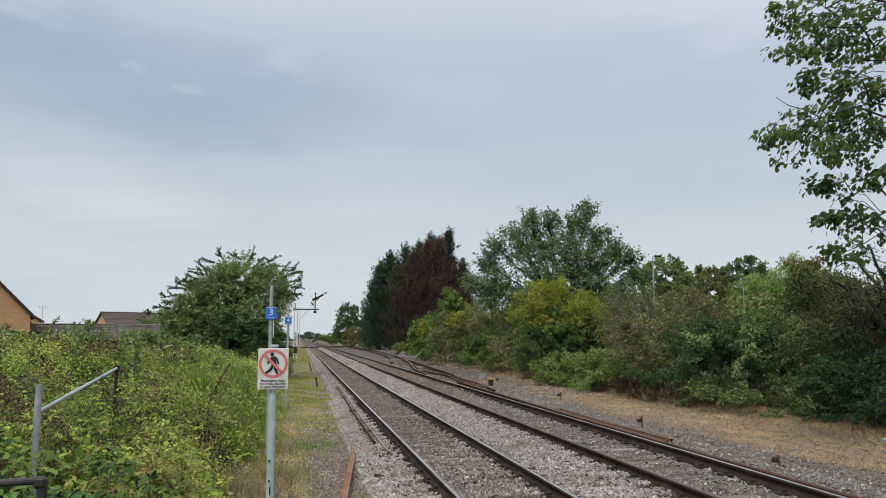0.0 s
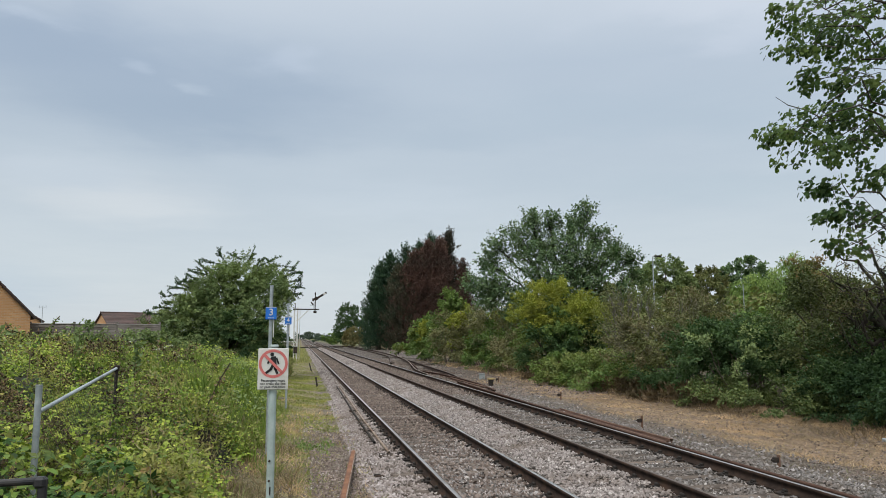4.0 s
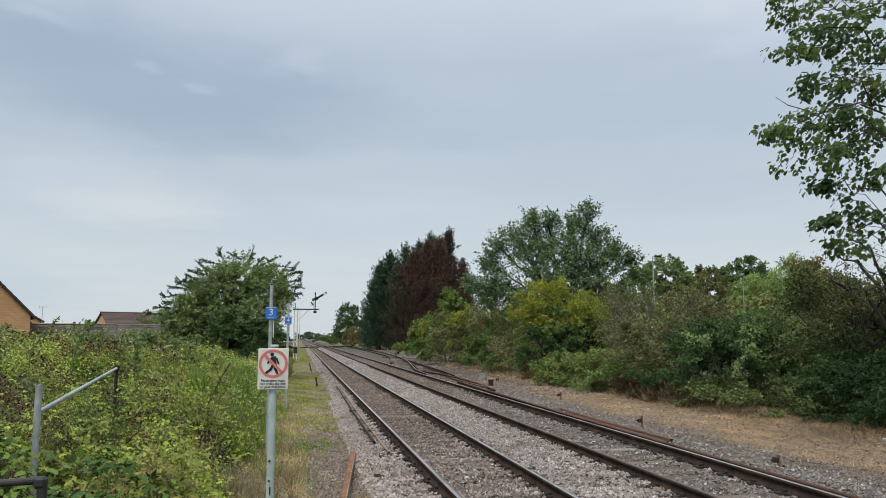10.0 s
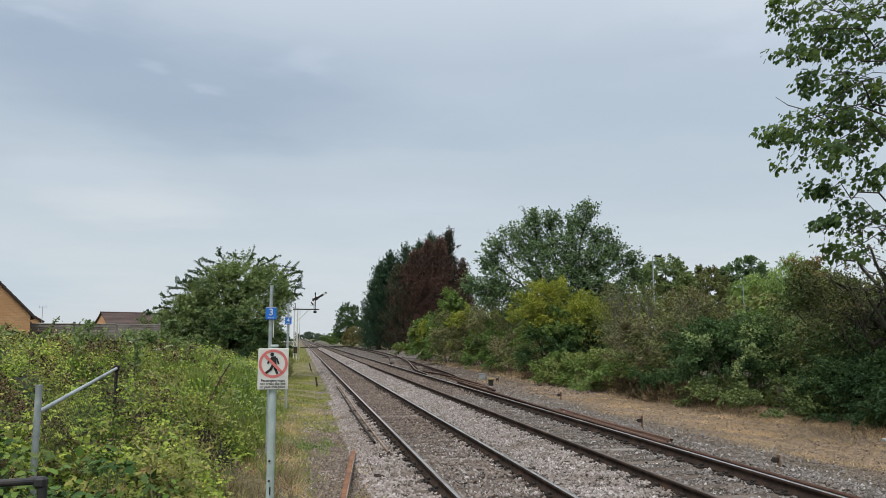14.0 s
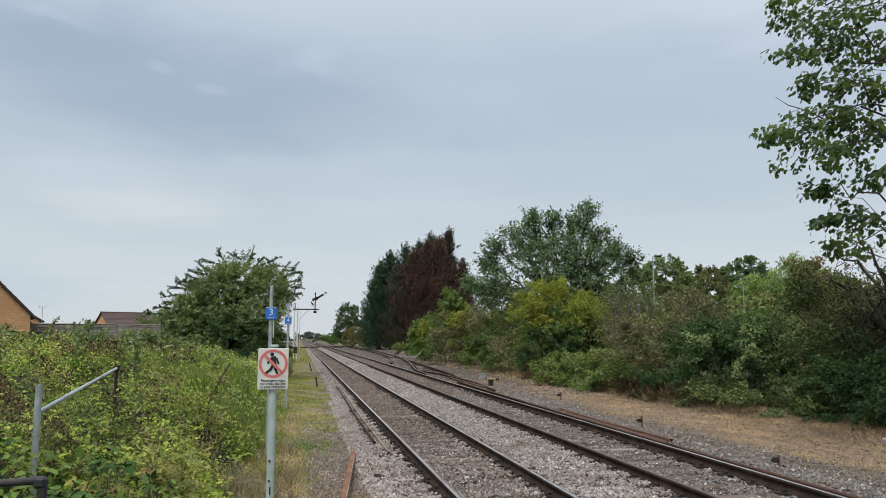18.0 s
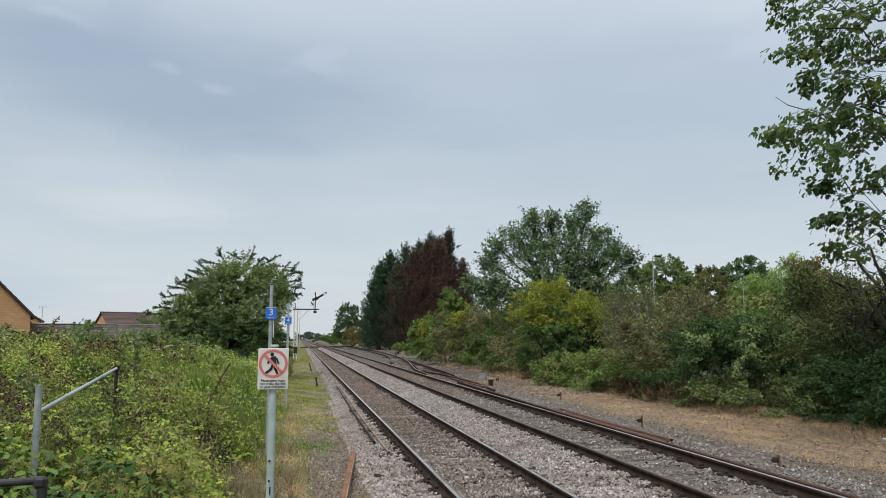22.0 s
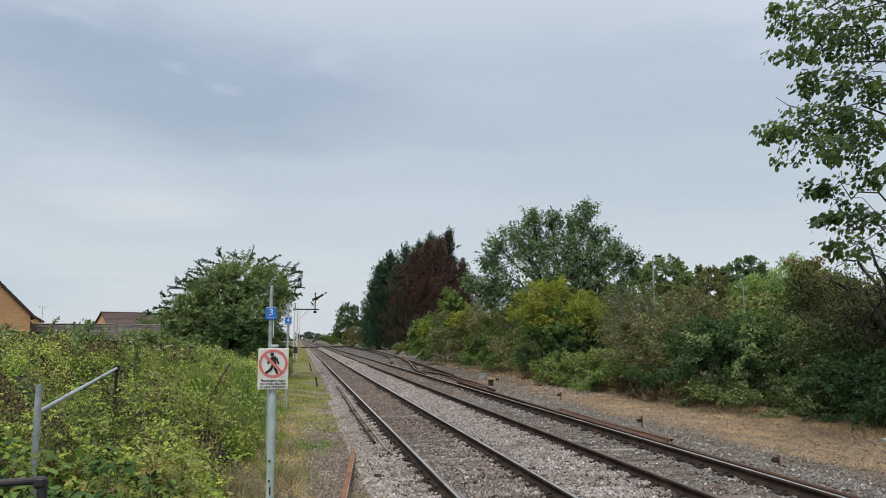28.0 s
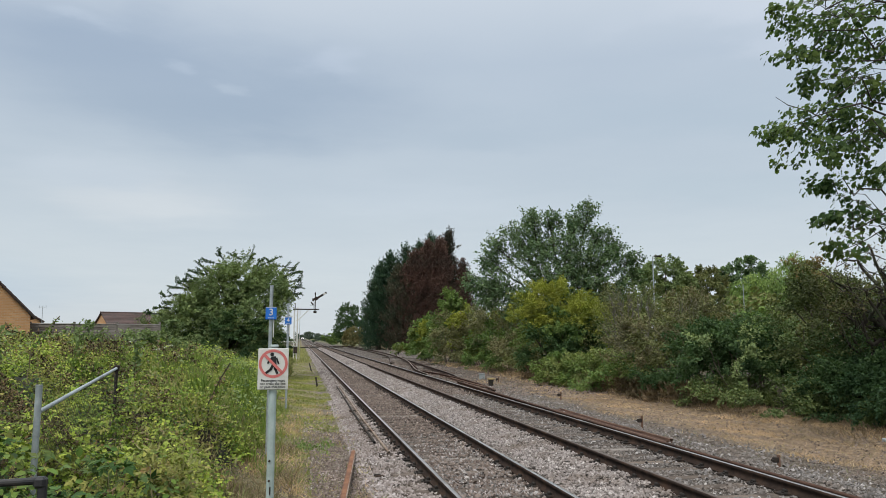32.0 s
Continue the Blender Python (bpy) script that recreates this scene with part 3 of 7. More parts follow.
def bush(name, label, category, at, blobs, leafmat, shape=KITE, size=0.12, clusters=300, per=30, spread_m=0.28, stems=9, droop=0.3, inner=0.55,
         bark=None, twigs=0, low=-0.5, extra=(), seed=1, group="", flat=0.7, arch=0.35):
    """A shrub or tree: stems or limbs, then crowns of many leaves. blobs are relative to its foot."""
    rng = np.random.default_rng(seed)
    clusters, size = int(clusters * 0.92), size * 1.02
    ob = thing(name, label, category, at, group=group)
    g = Geo()
    P, O, C = crown_points(blobs, clusters, per, spread_m, rng, inner, flat, low, 7, arch)
    leaf_geo(g, shape, P, O, size, rng, droop)
    part("crown", g, leafmat, ob)
    for nm, mt, shp, sz, fr, blobs2 in extra:
        g2 = Geo()
        P2, O2, _ = crown_points(blobs2, max(4, int(clusters * fr)), per, spread_m, rng, inner, flat, low, 7, arch)
        leaf_geo(g2, shp, P2, O2, sz, rng, droop)
        part("crown", g2, mt, ob, nm)
    if stems:
        top = max(b[2] for b in blobs)
        sel = C[rng.choice(len(C), min(stems, len(C)), replace=False)]
        for c in sel:
            foot = np.array([rng.normal(0, 0.25), rng.normal(0, 0.25), -0.3])
            mid = foot + (c - foot) * 0.45 + np.array([0, 0, 0.12 * top])
            w = Geo()
            w.add(*limb(foot, mid, 0.012 * top + 0.02, 0.008 * top + 0.012, rng))
            w.add(*limb(mid, c, 0.008 * top + 0.012, 0.008, rng))
            part("stem", w, bark or M_BARK, ob)
        w = Geo()
        for c in C[rng.choice(len(C), min(twigs, len(C)), replace=False)] if twigs else ():
            w.add(*limb(c * np.array([0.8, 0.8, 0.85]), c * np.array([1.06, 1.06, 1.05]), 0.012, 0.004, rng, 0.2, 4, 3))
        if twigs:
            tagged(part("twigs", w, bark or M_BARK, ob), kind="stuff")
    return ob


def sstep(a, b, x):
    t = np.clip((np.asarray(x, float) - a) / (b - a), 0, 1)
    return t * t * (3 - 2 * t)


# ---- ground ----
XA, XB, XC, XD = 2.09, 3.595, 5.04, 6.55        # centres of the four running rails
Z1, Z2 = 0.0, 0.14                              # rail tops of the two lines


def ground_z(x, y):
    x, y = np.asarray(x, float), np.asarray(y, float)
    z = -0.34 + 0.10 * sstep(0.7, 1.45, x) + 0.04 * sstep(1.4, 1.7, x)          # cess and shoulder
    z = z + 0.16 * sstep(3.75, 4.75, x) - 0.02 * sstep(6.8, 7.3, x) - 0.12 * sstep(7.2, 9.0, x)
    z = z + 0.10 * sstep(11.5, 15, x)
    z = z + 0.9 * sstep(-1.5, -8.0, x) * sstep(12, 30, y) + 0.25 * sstep(-0.6, -2.0, x)
    z = z + 0.025 * np.sin(x * 2.3 + y * 0.7) * np.sin(y * 1.1 - x) * (1 - sstep(1.3, 1.6, x) * (1 - sstep(7.4, 8.4, x)))
    return z * (1 - 0.4 * sstep(200, 600, np.abs(y)))


def make_ground():
    xs = np.unique(np.round(np.concatenate([np.linspace(-4500, -60, 14), np.linspace(-60, -12, 16), np.arange(-12, 18, 0.3), np.linspace(18, 70, 18), np.linspace(70, 4500, 14)]), 3))
    ys = np.unique(np.round(np.concatenate([np.linspace(-4500, -30, 10), np.linspace(-30, 4, 10), np.arange(4, 50, 0.6), np.linspace(50, 160, 60), np.linspace(160, 700, 30), np.linspace(700, 4500, 12)]), 3))
    X, Y = np.meshgrid(xs, ys)
    V = np.stack([X, Y, ground_z(X, Y)], -1).reshape(-1, 3)
    w = len(xs)
    i, j = np.meshgrid(np.arange(w - 1), np.arange(len(ys) - 1))
    a = (j * w + i).ravel()
    F = np.stack([a, a + 1, a + 1 + w, a + w], 1)
    me = np_mesh("ground", V, F, M_GROUND)
    me.polygons.foreach_set("use_smooth", np.ones(len(F), bool))
    tagged(new("ground", me), "trackside earth with ballast, thin grass and dry straw", "ground", kind="structure")


make_ground()

# ---- cloud layer ----
def make_clouds():
    n, rings = 48, 16
    V, F = [(0, 0, 330.0)], []
    for r in range(1, rings + 1):
        d = 4700.0 * (r / rings) ** 1.5
        for k in range(n):
            a = 2 * math.pi * k / n
            V.append((d * math.cos(a), d * math.sin(a), 330.0 - 318.0 * (d / 4700.0) ** 2.2))
    me = bpy.data.meshes.new("cloud_layer")
    F += [(0, 1 + k, 1 + (k + 1) % n) for k in range(n)]
    for r in range(rings - 1):
        o = 1 + r * n
        F += [(o + k, o + n + k, o + n + (k + 1) % n, o + (k + 1) % n) for k in range(n)]
    me.from_pydata(V, [], F)
    me.materials.append(M_CLOUD)
    for p in me.polygons:
        p.use_smooth = True
    return tagged(new("cloud_layer", me), "soft grey overcast cloud drifting slowly", "cloud", kind="structure")


CLOUDS = make_clouds()

# ---- railway ----
RAIL = [(-0.065, -0.159), (0.065, -0.159), (0.065, -0.148), (0.012, -0.128), (0.010, -0.050), (0.034, -0.040), (0.035, -0.008), (0.028, 0.0), (-0.028, 0.0),
        (-0.035, -0.008), (-0.034, -0.040), (-0.010, -0.050), (-0.012, -0.128), (-0.065, -0.148)]


def rail_mesh(name, path, top, side=None, ztop=0.0):
    """A rail swept along (x, y, z of its top)."""
    P = np.array(path, float)
    T = unit(np.gradient(P, axis=0))
    X = unit(np.cross(T, np.array([[0, 0, 1.0]])))
    k = len(RAIL)
    R = np.array(RAIL)
    V = (P[:, None] + R[None, :, 0:1] * X[:, None] + R[None, :, 1:2] * np.array([[[0, 0, 1.0]]])).reshape(-1, 3)
    F, I = [], []
    for i in range(len(P) - 1):
        for j in range(k):
            a, b = i * k + j, i * k + (j + 1) % k
            F.append((a, a + k, b + k, b))
            I.append(1 if j == 7 else 0)
    me = np_mesh(name, V, F, [side or M_RAIL, top], I)
    return me


def sleeper_mesh():
    bm = box(B(), 0, 0, -0.065, 2.6, 0.25, 0.13, bevel=0.012)
    for v in bm.verts:
        v.co += Vector((random.uniform(-0.02, 0.02), random.uniform(-0.006, 0.006), random.uniform(-0.006, 0.004)))
    me = bpy.data.meshes.new("sleeper")
    bm.to_mesh(me)
    bm.free()
    me.materials.append(M_SLEEPER)
    return me


def chair_mesh():
    """A cast rail chair with its key beside the web."""
    bm = box(B(), 0, 0, 0.012, 0.36, 0.19, 0.035, bevel=0.01)
    box(bm, 0.070, 0, 0.045, 0.045, 0.10, 0.055, bevel=0.012)
    box(bm, -0.075, 0, 0.042, 0.05, 0.09, 0.050, bevel=0.012)
    cyl(bm, (0.14, 0.05, 0.02), (0.14, 0.05, 0.05), 0.02, sides=6)
    cyl(bm, (-0.14, -0.05, 0.02), (-0.14, -0.05, 0.05), 0.02, sides=6)
    me = bpy.data.meshes.new("rail_chair")
    bm.to_mesh(me)
    bm.free()
    me.materials.append(M_IRON)
    return me


SLEEPERS = [sleeper_mesh() for _ in range(4)]
M_SLEEPERWORN = surface("bleached_timber", (0.17, 0.15, 0.13), (0.28, 0.25, 0.225), 5.0, (0.10, 0.085, 0.07), 2.0, 0.95, 0, 0.6, 12.0, (1.0, 9.0, 9.0), 0.2, spec=0.1)
WORN = sleeper_mesh()
WORN.materials[0] = M_SLEEPERWORN
CHAIR = chair_mesh()


def railway_line(xl, xr, zt, label, top, pitch, phase):
    line = thing("railway_track", label, "railway track", (0, 0, 0))
    for x, head in ((xl, top[0]), (xr, top[1])):
        ys = [-20] + list(range(0, 200, 20)) + [300, 500, 900, 1650]
        part("rail", rail_mesh("rail", [(x, y, zt) for y in ys], head), None, line)
    y = 6.0 + phase
    cx = (xl + xr) / 2
    k = 0
    far = Geo()
    while y < 260:
        if y < 105:
            s = part("sleeper", WORN if (k * 7 + int(zt * 50)) % 11 == 0 else SLEEPERS[k % 4], None, line)
            s.matrix_basis = pose(cx + random.uniform(-0.03, 0.03), y + random.uniform(-0.03, 0.03), zt - 0.172 + random.uniform(-0.008, 0.008), 0, random.uniform(-0.4, 0.4), random.uniform(-1, 1))
            if y < 34:
                for x in (xl, xr):
                    c = part("rail_chair", CHAIR, None, line)
                    c.matrix_basis = pose(x, y, zt - 0.165, 0, 0, 180 if x == xl else 0)
        else:
            V = np.array([(cx + sx * 1.3, y + sy * 0.125, zt - 0.172 - (0.1 if sz < 0 else 0)) for sx in (-1, 1) for sy in (-1, 1) for sz in (-1, 1)])
            far.add(V, [(1, 5, 7), (1, 7, 3), (0, 4, 5), (0, 5, 1)])
        y += pitch
        k += 1
    tagged(part("sleepers", far, M_SLEEPER, line), "distant timber sleepers", kind="stuff")
    return line


railway_line(XA, XB, Z1, "main line of worn rails on weathered timber sleepers", (M_RAILDULL, M_RAILTOP), 0.70, 0.0)
railway_line(XC, XD, Z2, "second line of dark rails on timber sleepers", (M_RAILBROWN, M_RAILTOP), 0.70, 0.3)


def curve_path(pts, n=8):
    """A smooth path through a few points."""
    P = np.array(pts, float)
    out = []
    for i in range(len(P) - 1):
        p0, p1, p2, p3 = P[max(i - 1, 0)], P[i], P[i + 1], P[min(i + 2, len(P) - 1)]
        for t in np.linspace(0, 1, n, endpoint=False):
            out.append(0.5 * (2 * p1 + (p2 - p0) * t + (2 * p0 - 5 * p1 + 4 * p2 - p3) * t * t + (3 * p1 - p0 - 3 * p2 + p3) * t ** 3))
    out.append(P[-1])
    return out


def siding():
    ob = thing("siding_track", "disused siding with rusty rails curving away from the line", "railway track")
    for pts, mat in (([(7.42, 60.5, 0.10), (7.9, 65, 0.11), (8.9, 73.5, 0.11), (9.7, 82, 0.11), (10.3, 95, 0.09), (11.0, 120, 0.06), (11.6, 160, 0.03), (11.9, 200, 0.0)], M_RAILBROWN),
                     ([(7.05, 41.0, 0.10), (7.25, 46, 0.12), (7.95, 52.4, 0.13), (9.15, 62.7, 0.13), (10.4, 78, 0.12), (11.7, 104, 0.09), (12.5, 140, 0.05), (13.4, 200, 0.0)], M_RAILTAN),
                     ([(8.25, 38.0, 0.04), (8.6, 42, 0.06), (9.0, 50, 0.08), (9.35, 58, 0.10), (9.9, 68, 0.10)], M_RAILBROWN),
                     ([(8.9, 44.0, 0.02), (9.3, 52, 0.04), (9.75, 60, 0.05)], M_RUSTDARK),
                     ([(7.75, 48.5, 0.07), (8.35, 54, 0.09), (8.9, 59, 0.09)], M_RUSTDARK)):
        part("rail", rail_mesh("rail", curve_path(pts), mat), None, ob)
    for x, y, ln, turn, mt in ((10.6, 74.6, 3.6, 0, M_TIMBERPALE), (9.4, 66.5, 3.6, -3, M_SLEEPER), (9.1, 61.0, 3.4, -5, M_SLEEPER), (8.6, 55.0, 3.2, -6, M_TIMBERPALE), (8.5, 50.0, 3.0, -5, M_SLEEPER),
                               (8.3, 46.0, 2.8, -4, M_SLEEPER), (8.1, 42.0, 2.4, -4, M_TIMBERPALE), (10.8, 86.0, 2.6, -2, M_SLEEPER), (11.3, 100.0, 2.6, -1, M_SLEEPER)):
        s = part("timber", box(B(), 0, 0, 0, ln, 0.28, 0.12, bevel=0.014), mt, ob)
        s.matrix_basis = pose(x, y, float(ground_z(x, y)) + 0.03, 0, 0, turn)
    for x, y, turn in ((12.2, 75.2, 6), (11.0, 62.0, 24)):
        b = thing("timber_end", "dark sawn timber baulk lying beside the siding", "timber", (x, y, float(ground_z(x, y)) + 0.06), turn, group="timber baulks")
        part("baulk", box(B(), 0, 0, 0.0, 0.75, 0.24, 0.14, bevel=0.02), M_BARKDARK, b)
    for x, y, turn in ((7.46, 60.2, 18), (7.6, 49.0, 8), (8.05, 53.0, 10)):
        c = part("fishplate", box(B(), 0, 0, 0, 0.16, 0.55, 0.14, bevel=0.015), M_IRON, ob)
        c.matrix_basis = pose(x, y, 0.04, 0, 0, -turn)


M_RAILTAN = surface("tan_dusty_railhead", (0.20, 0.165, 0.135), (0.30, 0.25, 0.21), 5.0, (0.13, 0.10, 0.08), 1.0, 0.6, 0.3, 0.2, 40.0)
M_TIMBERPALE = surface("pale_weathered_timber", (0.22, 0.195, 0.17), (0.34, 0.31, 0.28), 5.0, (0.14, 0.12, 0.10), 2.0, 0.95, 0, 0.6, 12.0, (1.0, 9.0, 9.0), 0.2, spec=0.1)


def crossover():
    ob = thing("crossover_track", "dark rusty crossover rails far along the line", "railway track")
    for off in (0.0, 4.5):
        part("rail", rail_mesh("rail", curve_path([(0.2, 170 + off, 0.05), (3.6, 175 + off, 0.10), (7.2, 181 + off, 0.10), (13.8, 196 + off, 0.06)]), M_RAILBROWN), None, ob)
    for x, w in ((0.9, 2.0), (2.84, 1.3), (4.3, 1.2), (5.8, 1.3), (8.2, 3.0)):
        b = part("board", box(B(), x, 172.0, -0.05, w, 2.2, 0.14, bevel=0.01), M_BARKDARK, ob)


siding()
crossover()


def loose_rail(name, label, path, mat, cat="rail"):
    return tagged(new(name, rail_mesh(name, path, mat, mat)), label, cat)


loose_rail("old_rail", "old rusty rail lying on the ballast beside the line", [(6.86, 5.0, 0.10), (6.86, 12, 0.10), (6.94, 20, 0.10), (7.1, 28, 0.10), (7.3, 34, 0.08)], M_RUSTDARK)
loose_rail("old_rail", "short rusty rail length lying on ballast", [(7.40, 13.9, 0.05), (7.38, 17, 0.05), (7.5, 20.4, 0.04)], M_RUST)
loose_rail("old_rail", "flaking rusty rail offcut on the ballast", [(7.17, 13.7, 0.03), (7.19, 17, 0.03), (7.27, 22.6, 0.02)], M_RUST)
loose_rail("old_rail", "rusty rail length near the turnout", curve_path([(7.6, 28.3, 0.05), (7.95, 32, 0.05), (8.1, 37.5, 0.05), (7.95, 42, 0.06), (7.55, 45.5, 0.06)]), M_RUSTDARK)
loose_rail("old_rail", "rusty rail end beside the yellow-topped box", [(7.85, 29.5, 0.02), (7.75, 33.5, 0.04), (7.8, 38, 0.04)], M_RUST)


def rust_trough():
    ob = thing("steel_trough", "dark rusty steel trough lying beside the rail", "trough")
    part("base", tube_strip([(7.26, 13.9, 0.0), (7.28, 17.0, 0.0), (7.38, 20.6, 0.0)], 0.15, 0.03), M_RUSTDARK, ob)
    part("edge", tube_strip([(7.36, 13.9, 0.02), (7.38, 17.0, 0.02), (7.48, 20.6, 0.02)], 0.02, 0.06), M_RUST, ob, "rust-red edge")
    rng = np.random.default_rng(77)
    for k in range(26):
        y = rng.uniform(13.9, 22.4)
        c = thing("rust_flake", "pale flake of rusted steel on the ballast", "flake", (7.10 + 0.012 * (y - 14) + rng.normal(0, 0.12), y, 0.035), rng.uniform(0, 360), group="rust flakes")
        part("flake", box(B(), 0, 0, 0, rng.uniform(0.04, 0.09), rng.uniform(0.02, 0.05), 0.012, bevel=0.003), M_TIMBERPALE if k % 2 else M_RUSTPALE, c)


def tube_strip(path, wide, high):
    """A flat bar along a path."""
    bm = B()
    rows = [[bm.verts.new((x + sx * wide / 2, y, z + sz * high / 2)) for sx, sz in ((-1, -1), (1, -1), (1, 1), (-1, 1))] for x, y, z in path]
    for a, b in zip(rows, rows[1:]):
        for i in range(4):
            j = (i + 1) % 4
            bm.faces.new((a[i], a[j], b[j], b[i]))
    bm.faces.new(rows[0][::-1])
    bm.faces.new(rows[-1])
    bmesh.ops.recalc_face_normals(bm, faces=bm.faces)
    return bm


rust_trough()


def stones(count, x0, x1, y0, y1, size, mat, lift, label, rng, drop=None):
    """Angular stones lying over the bed."""
    x, y = rng.uniform(x0, x1, count), y0 + (y1 - y0) * rng.random(count) ** 1.4
    if drop is not None:
        keep = drop(x, y)
        x, y = x[keep], y[keep]
    n = len(x)
    S = size * rng.uniform(0.5, 1.4, n)
    P = np.stack([x, y, ground_z(x, y) + lift + rng.uniform(-0.45, 0.75, n) * size], 1)
    base = np.array([(1, 0, -0.25), (-1, 0, -0.25), (0, 1, -0.25), (0, -1, -0.25), (0.34, 0.22, 0.62), (-0.34, -0.22, 0.62)], float)
    V = (base[None] * rng.uniform(0.55, 1.0, (n, 6, 1)) + rng.normal(0, 0.15, (n, 6, 3))) * rng.uniform(0.55, 1.25, (n, 1, 3))
    w, tx, ty = rng.uniform(0, 6.283, n), rng.normal(0, 0.32, n), rng.normal(0, 0.32, n)
    c, d = np.cos(w), np.sin(w)
    R = np.stack([np.stack([c, -d, tx], -1), np.stack([d, c, ty], -1), np.stack([-tx * c - ty * d, tx * d - ty * c, np.ones(n)], -1)], 1)
    V = np.einsum("nij,nkj->nki", R, V) * S[:, None, None] * 0.56 + P[:, None]
    T = np.array([(0, 2, 4), (2, 1, 5), (2, 5, 4), (1, 3, 5), (3, 0, 4), (3, 4, 5)])
    F = (T[None] + (np.arange(n) * 6)[:, None, None]).reshape(-1, 3)
    return tagged(new("ballast", np_mesh("ballast", V.reshape(-1, 3), F, mat)), label, "ballast", kind="stuff")


def clear_of_rails(x, y):
    """Keeps stones off the rails, and most of them off the sleepers."""
    k = np.ones(len(x), bool)
    for r in (XA, XB, XC, XD):
        k &= np.abs(x - r) > 0.085
    for lo, hi, ph in ((XA, XB, 0.0), (XC, XD, 0.3)):
        on = (np.abs((y - 6.0 - ph + 0.35) % 0.70 - 0.35) < 0.12) & (x > lo - 0.4) & (x < hi + 0.4)
        k &= ~(on & (np.sin(x * 5.1 + y * 3.3) + np.sin(y * 9.7 - x * 7.0) < 0.9))
    return k


def make_ballast():
    rng = np.random.default_rng(3)
    st = lambda *a, **k: stones(*a, rng, clear_of_rails)
    st(24000, 3.7, 4.97, 8.5, 30, 0.052, M_STONE, 0.02, "pale pinkish granite ballast between the lines")
    st(9000, 3.7, 4.97, 28, 60, 0.075, M_STONE, 0.01, "pale granite ballast further along")
    st(7000, 3.7, 4.97, 55, 170, 0.13, M_STONE, 0.0, "pale ballast far along between the lines")
    st(12500, 1.05, 2.0, 8.5, 28, 0.050, M_STONE_PALE, 0.016, "granite ballast shoulder beside the grass verge")
    st(9500, XA, XB, 8.5, 28, 0.062, M_STONE_DIRTY, 0.016, "oil-stained ballast between the near rails")
    st(7000, XA, XB, 26, 75, 0.085, M_STONE_DIRTY, 0.012, "stained ballast further along the near rails")
    st(7000, XC, XD, 27, 75, 0.085, M_STONE_DIRTY, 0.008, "stained ballast further along the second rails")
    st(2600, XA, XB, 8.5, 16, 0.055, M_STONE, 0.02, "cleaner stones between the near rails")
    st(9000, XC, XD, 8.0, 30, 0.060, M_STONE_GREY, -0.012, "dull ballast between the second pair of rails")
    st(5000, 1.25, 2.0, 26, 75, 0.075, M_STONE, 0.02, "pale ballast shoulder further along")
    st(2200, 1.25, 2.0, 70, 170, 0.13, M_STONE, 0.02, "ballast shoulder far along the line")
    st(900, XC, XD, 8.0, 26, 0.050, M_STONE_GREY, 0.0, "stones on the sleepers of the second pair of rails")
    st(8500, 6.65, 9.3, 8.0, 34, 0.058, M_STONE_GREY, 0.0, "scattered granite ballast on the outer shoulder")
    st(2200, 6.65, 8.3, 8.0, 26, 0.052, M_STONE_GREY, 0.008, "loose ballast beside the outer rail")
    st(6000, 8.6, 12.8, 9, 34, 0.048, M_STONE_DIRTY, 0.0, "dark stones strewn through the dry grass")
    st(6000, 7.2, 12.6, 28, 80, 0.09, M_STONE_DIRTY, 0.0, "earthy stones round the siding")
    st(5500, -0.3, 1.5, 9.0, 24, 0.042, M_STONE_DIRTY, 0.0, "dark stones scattered in the thin grass")
    st(4500, 0.25, 1.2, 10.5, 19, 0.045, M_STONE_DIRTY, 0.004, "dark gravel in a bare patch of the verge")
    st(4200, XA, XB, 8.5, 17, 0.058, M_STONE_GREY, 0.014, "grey broken stones between the near rails")
    st(3500, 0.1, 1.3, 9.0, 22, 0.036, M_STONE_PALE, 0.0, "fine pale gravel scattered on the verge")


make_ballast()


# ---- posts and signs on the near side ----
def text_part(body, size, at, mat, parent, extrude=0.001):
    cu = bpy.data.curves.new("lettering", "FONT")
    cu.body, cu.size, cu.align_x, cu.align_y, cu.extrude = body, size, "CENTER", "CENTER", extrude
    cu.offset = size * 0.012
    tmp = bpy.data.objects.new("lettering", cu)
    me = bpy.data.meshes.new_from_object(tmp)
    bpy.data.objects.remove(tmp)
    me.materials.append(mat)
    ob = part("lettering", me, None, parent)
    ob.matrix_basis = pose(*at, 90, 0, 0)
    return ob


def disc_ring(r0, r1, n=48, z=0.002):
    bm = B()
    rings = []
    for y in (0, -z):
        rings.append([[bm.verts.new((r * math.cos(2 * math.pi * k / n), y, r * math.sin(2 * math.pi * k / n))) for k in range(n)] for r in (r0, r1)])
    for k in range(n):
        j = (k + 1) % n
        bm.faces.new((rings[1][0][k], rings[1][0][j], rings[1][1][j], rings[1][1][k]))
        bm.faces.new((rings[0][1][k], rings[0][1][j], rings[1][1][j], rings[1][1][k]))
    bmesh.ops.recalc_face_normals(bm, faces=bm.faces)
    return bm


